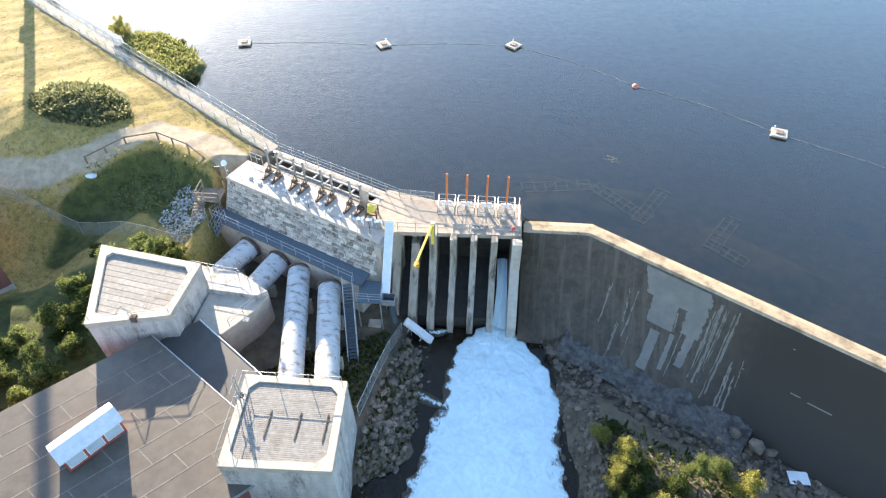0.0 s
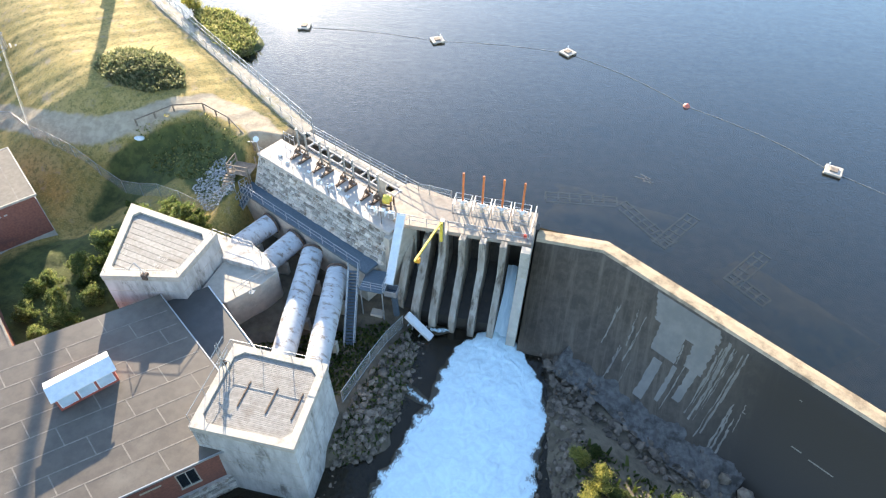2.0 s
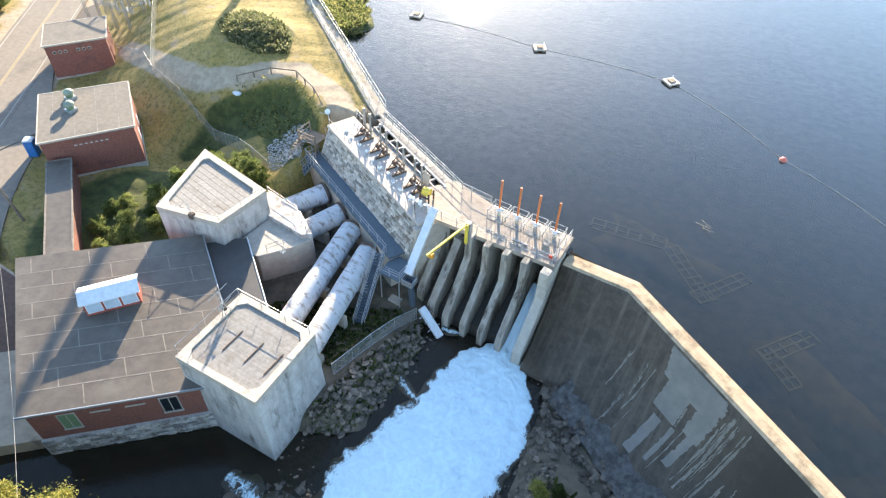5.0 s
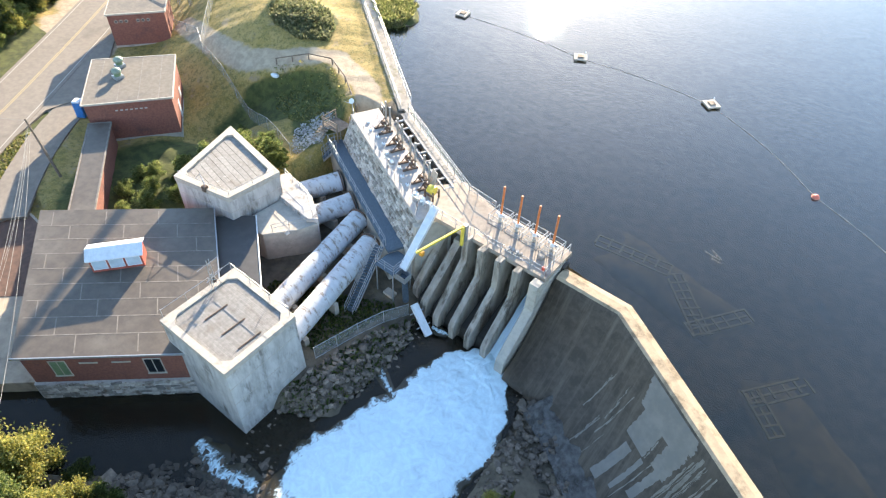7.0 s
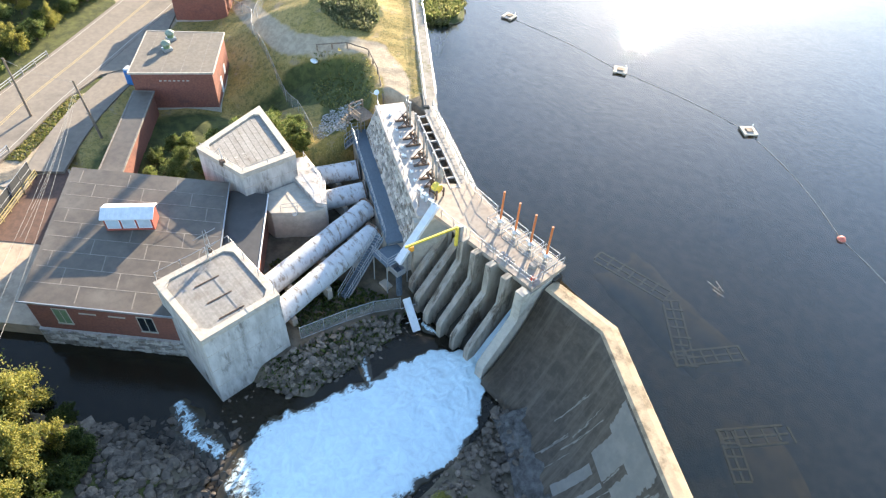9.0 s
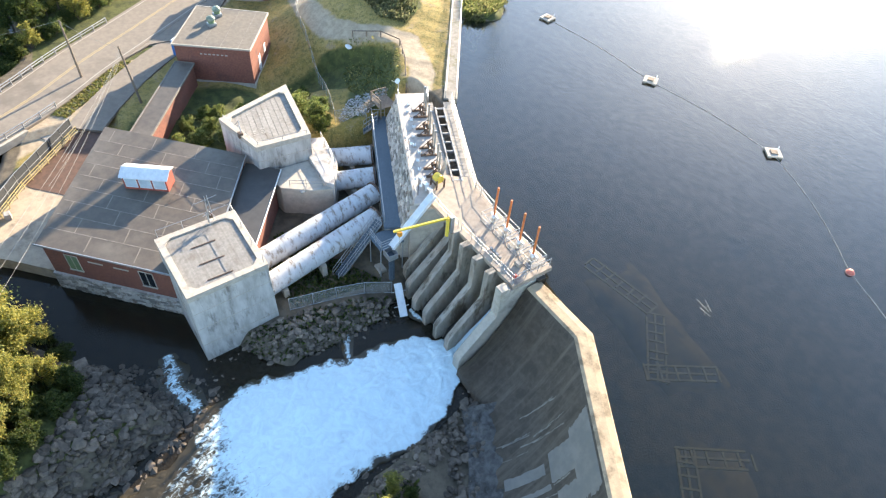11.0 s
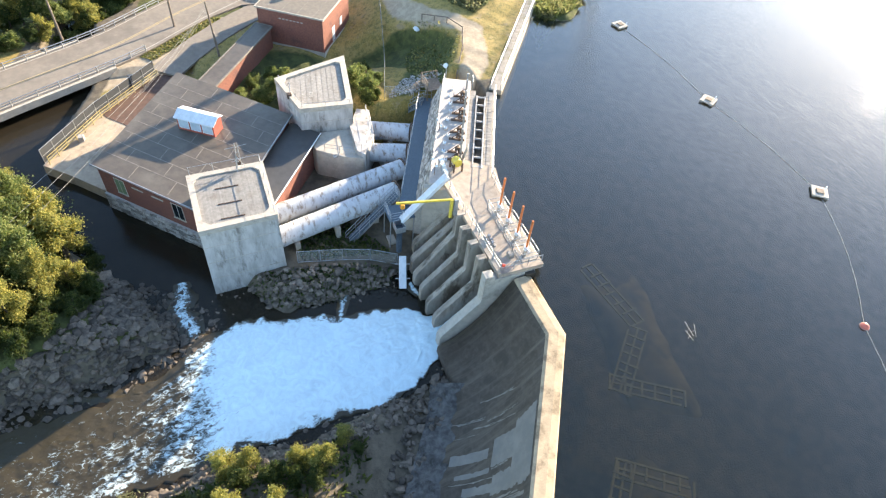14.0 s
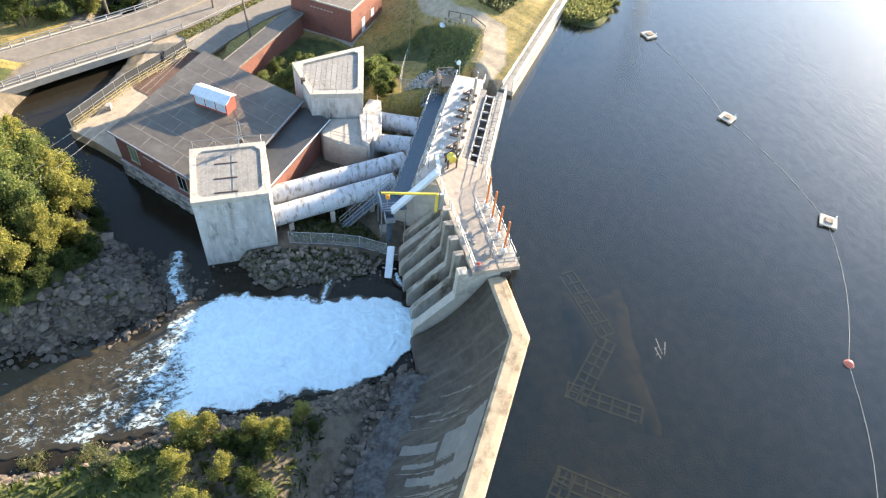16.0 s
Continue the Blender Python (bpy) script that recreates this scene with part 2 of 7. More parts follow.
def foam_material(name, cover, scale):
    """White water: foam over dark water, the dark showing through in streaks where the foam thins (attribute 'froth')."""
    m = bpy.data.materials.new(name)
    m.use_nodes = True
    n, l = m.node_tree.nodes, m.node_tree.links
    bs = n["Principled BSDF"]
    bs.inputs["Roughness"].default_value = 0.55
    at = n.new("ShaderNodeAttribute")
    at.attribute_name = "froth"
    geo = n.new("ShaderNodeNewGeometry")
    t = n.new("ShaderNodeTexNoise")
    t.inputs["Scale"].default_value, t.inputs["Detail"].default_value, t.inputs["Roughness"].default_value, t.inputs["Distortion"].default_value = scale, 9.0, 0.68, 0.8
    mp = n.new("ShaderNodeMapping")
    mp.inputs["Scale"].default_value, mp.inputs["Rotation"].default_value = (1.0, 0.6, 1.0), (0, 0, radians(8))
    l.new(geo.outputs["Position"], mp.inputs[0])
    l.new(mp.outputs[0], t.inputs["Vector"])
    ad = n.new("ShaderNodeMath")
    l.new(at.outputs["Fac"], ad.inputs[0])
    l.new(t.outputs[0], ad.inputs[1])
    r = n.new("ShaderNodeMapRange")
    r.interpolation_type = 'SMOOTHSTEP'
    r.inputs[1].default_value, r.inputs[2].default_value = cover, cover + 0.26
    l.new(ad.outputs[0], r.inputs[0])
    mx = n.new("ShaderNodeMix")
    mx.data_type = 'RGBA'
    mx.inputs[6].default_value, mx.inputs[7].default_value = (0.050, 0.040, 0.022, 1), (0.77, 0.94, 0.99, 1)
    l.new(r.outputs[0], mx.inputs[0])
    t2 = n.new("ShaderNodeTexNoise")
    t2.inputs["Scale"].default_value, t2.inputs["Detail"].default_value, t2.inputs["Roughness"].default_value, t2.inputs["Distortion"].default_value = 0.9, 8.0, 0.7, 1.6
    l.new(geo.outputs["Position"], t2.inputs["Vector"])
    r2 = n.new("ShaderNodeMapRange")
    r2.inputs[1].default_value, r2.inputs[2].default_value, r2.inputs[3].default_value, r2.inputs[4].default_value = 0.35, 0.6, 0.84, 1.0
    l.new(t2.outputs[0], r2.inputs[0])
    hs = n.new("ShaderNodeHueSaturation")
    l.new(mx.outputs[2], hs.inputs["Color"])
    l.new(r2.outputs[0], hs.inputs["Value"])
    l.new(hs.outputs[0], bs.inputs["Base Color"])
    r3 = n.new("ShaderNodeMapRange")
    r3.inputs[3].default_value, r3.inputs[4].default_value = 0.12, 0.7
    l.new(r.outputs[0], r3.inputs[0])
    l.new(r3.outputs[0], bs.inputs["Roughness"])
    b = n.new("ShaderNodeBump")
    b.inputs["Strength"].default_value, b.inputs["Distance"].default_value = 0.25, 0.25
    l.new(t.outputs[0], b.inputs["Height"])
    l.new(b.outputs[0], bs.inputs["Normal"])
    return m


FOAM = foam_material("churning foam", 0.94, 3.4)


def mesh_material():
    m = bpy.data.materials.new("chain-link mesh")
    m.use_nodes = True
    n, l = m.node_tree.nodes, m.node_tree.links
    n["Principled BSDF"].inputs["Base Color"].default_value = (0.42, 0.42, 0.40, 1)
    tr, mx = n.new("ShaderNodeBsdfTransparent"), n.new("ShaderNodeMixShader")
    mx.inputs[0].default_value = 0.70
    l.new(n["Principled BSDF"].outputs[0], mx.inputs[1])
    l.new(tr.outputs[0], mx.inputs[2])
    l.new(mx.outputs[0], n["Material Output"].inputs[0])
    return m


CHAIN = mesh_material()
WIRE = shade("dull fence wire", (0.34, 0.33, 0.30), (0.24, 0.23, 0.21), 4.0, 0.7, 0.1)


# ---- builders ----
def link_mesh(name, bm, material, parent=None, label=""):
    me = bpy.data.meshes.new(name)
    bmesh.ops.recalc_face_normals(bm, faces=bm.faces)
    bm.to_mesh(me)
    bm.free()
    me.materials.append(material)
    ob = new(name, me)
    if parent:
        ob.parent = parent
    if label:
        ob["label"] = label
    return ob


def part(name, bm, material, parent, label=""):
    return link_mesh(name, bm, material, parent, label)


def thing(name, at, label, category, group="", kind=""):
    e = new(name)
    e.location = at
    e.empty_display_size = 0.3
    return tagged(e, label, category, group, kind)


def add_box(bm, lo, hi, bevel=0.0, m=None):
    lo, hi = Vector(lo), Vector(hi)
    r = bmesh.ops.create_cube(bm, size=1.0, matrix=Matrix.Translation((lo + hi) / 2) @ Matrix.Diagonal((*(hi - lo), 1)))
    vs = r["verts"]
    if bevel:
        es = list({e for v in vs for e in v.link_edges})
        q = bmesh.ops.bevel(bm, geom=es, offset=bevel, segments=1, affect='EDGES')
        vs = list({v for f in q["faces"] for v in f.verts} | {v for v in vs if v.is_valid})
    if m:
        bmesh.ops.transform(bm, matrix=m, verts=vs)
    return vs


def box(lo, hi, bevel=0.0, m=None):
    bm = bmesh.new()
    add_box(bm, lo, hi, bevel, m)
    return bm


def add_tube(bm, a, b, r, r2=None, seg=8, cap=True):
    a, b = Vector(a), Vector(b)
    d = b - a
    q = d.to_track_quat('Z', 'Y').to_matrix().to_4x4()
    return bmesh.ops.create_cone(bm, cap_ends=cap, segments=seg, radius1=r, radius2=r if r2 is None else r2, depth=d.length, matrix=Matrix.Translation((a + b) / 2) @ q)["verts"]


def tube(a, b, r, r2=None, seg=8):
    bm = bmesh.new()
    add_tube(bm, a, b, r, r2, seg)
    return bm


def prism(pts, z0, z1, bevel=0.0):
    """Upright block on an outline; z0 and z1 are numbers, or one number a corner."""
    bm = bmesh.new()
    k = len(pts)
    zs0 = z0 if isinstance(z0, (list, tuple)) else [z0] * k
    zs1 = z1 if isinstance(z1, (list, tuple)) else [z1] * k
    lo = [bm.verts.new((p[0], p[1], z)) for p, z in zip(pts, zs0)]
    hi = [bm.verts.new((p[0], p[1], z)) for p, z in zip(pts, zs1)]
    bm.faces.new(hi)
    bm.faces.new(lo[::-1])
    for i in range(k):
        bm.faces.new((lo[i], lo[(i + 1) % k], hi[(i + 1) % k], hi[i]))
    if bevel:
        bmesh.ops.bevel(bm, geom=list(bm.edges), offset=bevel, segments=1, affect='EDGES')
    return bm


def slab_along(profile, x0, x1, m=None):
    """A profile of (y, z) drawn out from x0 to x1."""
    bm = bmesh.new()
    a = [bm.verts.new((x0, y, z)) for y, z in profile]
    b = [bm.verts.new((x1, y, z)) for y, z in profile]
    bm.faces.new(a)
    bm.faces.new(b[::-1])
    for i in range(len(profile)):
        j = (i + 1) % len(profile)
        bm.faces.new((a[i], b[i], b[j], a[j]))
    if m:
        bm.transform(m)
    return bm


def ring_wall(outer, inner, z0, z1):
    bm = bmesh.new()
    k = len(outer)
    v = [[bm.verts.new((p[0], p[1], z)) for p in ring] for ring in (outer, inner) for z in (z0, z1)]
    for i in range(k):
        j = (i + 1) % k
        bm.faces.new((v[0][i], v[0][j], v[1][j], v[1][i]))
        bm.faces.new((v[2][j], v[2][i], v[3][i], v[3][j]))
        bm.faces.new((v[1][i], v[1][j], v[3][j], v[3][i]))
        bm.faces.new((v[0][j], v[0][i], v[2][i], v[2][j]))
    return bm


def shrink(pts, d):
    """An outline moved inwards by d."""
    out, k = [], len(pts)
    area = sum(pts[i][0] * pts[(i + 1) % k][1] - pts[(i + 1) % k][0] * pts[i][1] for i in range(k))
    s = 1 if area > 0 else -1
    for i in range(k):
        p, a, b = Vector(pts[i][:2]), Vector(pts[i - 1][:2]), Vector(pts[(i + 1) % k][:2])
        e1, e2 = (p - a).normalized(), (b - p).normalized()
        n1, n2 = Vector((-e1.y, e1.x)) * s, Vector((-e2.y, e2.x)) * s
        bis = (n1 + n2).normalized()
        out.append(tuple(p + bis * (d / max(0.3, bis.dot(n1)))))
    return out


def railing(name, pts, label, height=1.07, gap=2.0, rails=(0.55, 1.05), r=0.025, material=None, group="", panel=None, category="railing", post_r=None):
    """A fence along points: posts, rails from corner to corner and, if asked, mesh panels."""
    material = material or STEEL
    pts = [Vector(p) for p in pts]
    t = thing(name, pts[0], label, category, group)
    inv = Matrix.Translation(-pts[0])
    pm = None
    for a, b in zip(pts, pts[1:]):
        k = max(1, round((b - a).length / gap))
        for i in range(k + (b is pts[-1])):
            p = a.lerp(b, i / k)
            if pm is None:
                o = part("post", tube((0, 0, -0.12), (0, 0, height), post_r or r * 1.25, seg=6), material, t)
                pm = o.data
            else:
                o = new("post", pm)
                o.parent = t
            o.location = p - pts[0]
        for h in rails:
            part("rail", tube(a + Vector((0, 0, h)) - pts[0], b + Vector((0, 0, h)) - pts[0], r, seg=6), material, t)
        if panel:
            bm = bmesh.new()
            up = Vector((0, 0, height - 0.03))
            q = [a - pts[0], b - pts[0], b - pts[0] + up, a - pts[0] + up]
            bm.faces.new([bm.verts.new(v) for v in q])
            o = part("mesh_panel", bm, panel, t)
    return t


# ---- ground and water ----
def ss(a, b, x):
    t = np.clip((x - a) / (b - a), 0, 1)
    return t * t * (3 - 2 * t)


def line_gap(x, y, pts):
    best = np.full(np.shape(x), 1e9)
    for (ax, ay), (bx, by) in zip(pts, pts[1:]):
        dx, dy = bx - ax, by - ay
        t = np.clip(((x - ax) * dx + (y - ay) * dy) / (dx * dx + dy * dy), 0, 1)
        best = np.minimum(best, np.hypot(x - ax - t * dx, y - ay - t * dy))
    return best


RIVER = [(2.5, 39), (4.5, 31), (5, 20), (6.5, 8), (8, -10), (10, -70), (30, -300)]
CHANNEL = [(-110, 14), (-62, 8), (-45, 3), (-35, -1.2), (-27, 1.2), (-18.6, 8.2), (-11.6, 14.0), (-6.5, 16.5), (-1, 19.5)]
ROAD = [(30, -120), (-20, -45), (-32, -25), (-44.8, -3), (-52.6, 10.6), (-60.5, 20.2), (-70, 33), (-84, 51), (-104, 75), (-180, 160)]
LAKE_Z, TAIL_Z = 0.0, -8.3


def shore(x):
    """The line that holds the reservoir back, south of which the ground is dry."""
    return np.where(x < -19.6, 53.5 - 0.739 * (x + 20), np.where(x < -6, 53 - 0.449 * (x + 19.6), np.where(x < 13.5, 45.3, 44.6 - 0.623 * (x - 13.5))))


def wob(x, y, s, seed=0.0):
    """Cheap smooth unevenness from a few crossed waves."""
    return (np.sin(x * s + seed) * np.cos(y * s * 1.13 + 1.7 * seed) + 0.6 * np.sin((x + 0.7 * y) * s * 1.9 + 2.1 + seed) + 0.4 * np.cos((y - 0.6 * x) * s * 3.3 + seed)) / 2.0


HOLLOW_X, HOLLOW_Y = [-44, -41, -36, -33.5, -28.3, -25.4], [49.2, 51.6, 54.3, 54.7, 51.9, 50.2]


def ground_z(x, y):
    d = -(x + 20) * 0.594 - (y - 53.5) * 0.804
    a = -(x + 20) * 0.804 + (y - 53.5) * 0.594
    s0 = 7 + 7 * ss(12, 28, a)
    z = 0.4 - 7.1 * ss(s0, s0 + 19, d)
    z = z + 1.3 * np.exp(-(((x + 46) / 6.5) ** 2 + ((y - 61) / 4.0) ** 2))
    g = np.interp(x, HOLLOW_X, HOLLOW_Y) - y
    z = z - 2.8 * ss(0.2, 2.2, g) * ss(15, 6, g) * ss(-46.5, -42, x) * ss(-24.6, -27.2, x)
    z = np.where(y < 52, z + (-6.8 - z) * ss(-26.5, -23.5, x), z)
    south = ss(4, 12, line_gap(x, y, CHANNEL)) * (y < 14) * (x < 6) * (x > -44)
    z = z + 2.0 * south
    toe = line_gap(x, y, [(7, 38), (12, 37), (18, 33.5), (30, 25.6), (60, 6)])
    z = z + 1.2 * ss(11.5, 17, x) * ss(34, 26, y) * ss(4.5, 9, toe) - 0.9 * ss(7.5, 11, x) * ss(6, 3.5, toe)
    z = z + 3.0 * ss(64, 90, -x) * ss(50, 20, y)
    gap = line_gap(x, y, RIVER)
    hw = 5.2 + 0.8 * wob(x, y, 0.35)
    z = -10.0 + (z + 10.0) * ss(hw - 1.5, hw + 3.8, gap)
    gap2 = line_gap(x, y, CHANNEL)
    z = np.where(x < 2, -10.0 + (z + 10.0) * ss(2.6, 5.4, gap2), z)
    z = z + 0.16 * wob(x, y, 0.6) + 0.07 * wob(x, y, 1.9, 1.0)
    rd = line_gap(x, y, ROAD)
    z = np.where((y > 8) & (rd < 11), z + (-6.72 - z) * ss(10, 7, rd), z)
    yd = (x > -47) & (x < -24) & (y > 1) & (y < 21)
    z = np.where(yd, np.minimum(z, -7.4), z)
    z = np.where(line_gap(x, y, [(-29.5, 2.2), (-26.2, 5.6), (-21, 9.8), (-9, 19.5)]) < 2.2, np.minimum(z, -9.6), z)
    z = np.where(y < 40, np.maximum(z, -8.0 - 3 * ss(11.6, 10.2, x) - 3 * ss(30, 22, y)), z)
    bed = -3.6 + 0.4 * wob(x, y, 0.12)
    head = np.exp(-(((x + 41) * 0.8 - (y - 73) * 0.6) / 8.0) ** 4 - (((x + 41) * 0.6 + (y - 73) * 0.8) / 4.2) ** 4)
    bed = bed + (0.45 - bed) * ss(0.1, 0.6, head)
    return np.where(y > shore(x) + 0.2, bed, z)


def gz(x, y):
    return float(ground_z(np.array(float(x)), np.array(float(y))))


def axis_points(lo, a, b, hi, fine):
    out = list(np.arange(a, b, fine))
    s, v = fine, a
    while v > lo:
        s *= 1.25
        v -= s
        out.insert(0, v)
    s, v = fine, out[-1]
    while v < hi:
        s *= 1.25
        v += s
        out.append(v)
    return np.array(out)


def ground_material():
    m = bpy.data.materials.new("grass, path and mud")
    m.use_nodes = True
    n, l = m.node_tree.nodes, m.node_tree.links
    bs = n["Principled BSDF"]
    bs.inputs["Roughness"].default_value = 0.95
    geo = n.new("ShaderNodeNewGeometry")
    at = n.new("ShaderNodeAttribute")
    at.attribute_name = "cover"
    sp = n.new("ShaderNodeSeparateColor")
    l.new(at.outputs["Color"], sp.inputs[0])

    def nz(s, d=6.0, r=0.65):
        t = n.new("ShaderNodeTexNoise")
        t.inputs["Scale"].default_value, t.inputs["Detail"].default_value, t.inputs["Roughness"].default_value = s, d, r
        l.new(geo.outputs["Position"], t.inputs["Vector"])
        return t.outputs[0]

    def rg(v, a, b):
        r = n.new("ShaderNodeMapRange")
        r.interpolation_type = 'SMOOTHSTEP'
        r.inputs[1].default_value, r.inputs[2].default_value = a, b
        l.new(v, r.inputs[0])
        return r.outputs[0]

    def mx(f, a, b):
        x = n.new("ShaderNodeMix")
        x.data_type = 'RGBA'
        l.new(f, x.inputs[0])
        for sock, v in ((x.inputs[6], a), (x.inputs[7], b)):
            if isinstance(v, tuple):
                sock.default_value = (*v, 1)
            else:
                l.new(v, sock)
        return x.outputs[2]

    def add(a, b, k):
        x = n.new("ShaderNodeMath")
        x.operation = 'MULTIPLY_ADD'
        l.new(b, x.inputs[0])
        x.inputs[1].default_value = k
        l.new(a, x.inputs[2])
        return x.outputs[0]

    grass = mx(rg(nz(0.22), 0.38, 0.62), (0.28, 0.205, 0.052), (0.40, 0.275, 0.095))
    grass = mx(rg(nz(1.6, 8.0, 0.75), 0.42, 0.66), grass, (0.13, 0.122, 0.034))
    grass = mx(rg(nz(0.45, 8.0, 0.7), 0.56, 0.68), grass, (0.30, 0.225, 0.14))
    grass = mx(rg(nz(7.0, 4.0, 0.7), 0.50, 0.70), grass, (0.42, 0.32, 0.12))
    dirt = mx(rg(nz(1.2), 0.35, 0.65), (0.46, 0.37, 0.26), (0.34, 0.27, 0.19))
    mud = mx(rg(nz(0.9), 0.35, 0.65), (0.10, 0.082, 0.058), (0.17, 0.138, 0.098))
    # dark undergrowth colour, also used to paint shade into the hollow
    wild_shade = mx(rg(nz(0.8), 0.35, 0.65), (0.045, 0.055, 0.015), (0.10, 0.11, 0.03))
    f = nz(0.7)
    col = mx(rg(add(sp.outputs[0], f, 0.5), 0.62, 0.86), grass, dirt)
    col = mx(rg(add(sp.outputs[2], f, 0.5), 0.60, 0.90), col, wild_shade)
    col = mx(rg(add(sp.outputs[1], f, 0.5), 0.60, 0.85), col, mud)
    l.new(col, bs.inputs["Base Color"])
    b = n.new("ShaderNodeBump")
    b.inputs["Strength"].default_value, b.inputs["Distance"].default_value = 0.7, 0.12
    l.new(nz(5.0), b.inputs["Height"])
    l.new(b.outputs[0], bs.inputs["Normal"])
    return m


def build_ground():
    xs = axis_points(-900, -74, 42, 900, 0.6)
    ys = axis_points(-900, -18, 92, 900, 0.6)
    X, Y = np.meshgrid(xs, ys)
    Z = ground_z(X, Y)
    nx, ny = len(xs), len(ys)
    idx = np.arange(nx * ny).reshape(ny, nx)
    faces = np.stack([idx[:-1, :-1], idx[:-1, 1:], idx[1:, 1:], idx[1:, :-1]], -1).reshape(-1, 4)
    me = bpy.data.meshes.new("ground")
    me.from_pydata(np.stack([X, Y, Z], -1).reshape(-1, 3).tolist(), [], faces.tolist())
    path = [(-23, 51), (-27, 54.2), (-34.5, 56.6), (-41, 52.6), (-46, 50.8), (-54, 51), (-66, 54)]
    dirt = ss(3.0, 0.6, line_gap(X, Y, path)) * 0.75
    dirt = np.maximum(dirt, 0.7 * ss(9, 6.5, line_gap(X, Y, ROAD)) * (Y > 8))
    dirt = np.maximum(dirt, 0.55 * ss(2.2, 0.8, line_gap(X, Y, [(-21, 54.5), (-66, 87.5)])))
    mud = ss(6.5, 4.0, line_gap(X, Y, RIVER) - 2.4) + ss(7.5, 5.0, line_gap(X, Y, CHANNEL)) + (Y > shore(X) + 0.2) * (Z < 0) + ss(-24, -22, X) * (Y > 16) * 0.62 + 0.75 * ss(9, 12, X) * ss(9, 5, line_gap(X, Y, [(7, 38), (12, 37), (18, 33.5), (30, 25.6), (60, 6), (110, -25)]))
    wild_shade = np.maximum(ss(14, 9, np.hypot(X + 36, Y - 30)) * 0.8, 0.7 * ss(5.0, 2.6, np.hypot((X + 45) * 0.62, Y - 60.2) + 0.9 * wob(X, Y, 0.8)))
    # hollow: rank growth plus its bank's shadow, painted in as dark ground
    hg = np.interp(X, HOLLOW_X, HOLLOW_Y) - Y
    wild_shade = np.maximum(wild_shade, 0.85 * ss(0.0, 1.4, hg) * ss(9.5, 6.5, hg + 0.8 * wob(X, Y, 0.7)) * ss(-45.5, -42.5, X) * ss(-25.0, -26.4, X))
    wild_shade = np.maximum(wild_shade, 0.8 * (Y < 14) * (X > -42))
    wild_shade = np.maximum(wild_shade, 0.8 * (X < -58) * (Y < 30) + 0.8 * (X < -66) * (Y < 40) + 0.8 * (X < -120))
    wild_shade = np.maximum(wild_shade, 0.75 * ss(10, 14, X) * (Y < 30))
    wild_shade = np.maximum(wild_shade, 0.9 * (Y > shore(X) + 0.2))
    cols = np.zeros((nx * ny, 4), np.float32)
    for i, v in enumerate((dirt, np.clip(mud, 0, 1), wild_shade)):
        cols[:, i] = v.reshape(-1)
    cols[:, 3] = 1
    at = me.color_attributes.new("cover", 'FLOAT_COLOR', 'POINT')
    at.data.foreach_set("color", cols.reshape(-1))
    me.polygons.foreach_set("use_smooth", [True] * len(me.polygons))
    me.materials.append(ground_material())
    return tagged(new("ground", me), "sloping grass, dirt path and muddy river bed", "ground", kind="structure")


build_ground()

INTAKE = Matrix.Translation((-23.5, 48.3, 0)) @ Matrix.Rotation(radians(-25.2), 4, 'Z')


def lake():
    xs = [-900, -400, -150, -66, -42, -19.8, -5.8, 7, 13.5, 40, 90, 300, 900]
    bm = bmesh.new()
    lo = [bm.verts.new((x, float(shore(np.array(float(x)))) + 0.15, LAKE_Z)) for x in xs]
    hi = [bm.verts.new((x, 1500, LAKE_Z)) for x in xs]
    for i in range(len(xs) - 1):
        bm.faces.new((lo[i], lo[i + 1], hi[i + 1], hi[i]))
    return tagged(link_mesh("water_lake", bm, LAKE), "dark blue rippled reservoir water behind the dam", "water", kind="structure")


def tailwater():
    bm = bmesh.new()
    for pts in ([(-3.5, 38), (9, 38), (14, 20), (16, -30), (60, -400), (-200, -400), (-200, 20), (-60, 20), (-38, 12), (-12, 21), (-4, 28)],):
        bm.faces.new([bm.verts.new((x, y, TAIL_Z)) for x, y in pts])
    return tagged(link_mesh("water_river", bm, TAIL), "dark brown tailwater below the dam", "water", kind="structure")


lake()
tailwater()


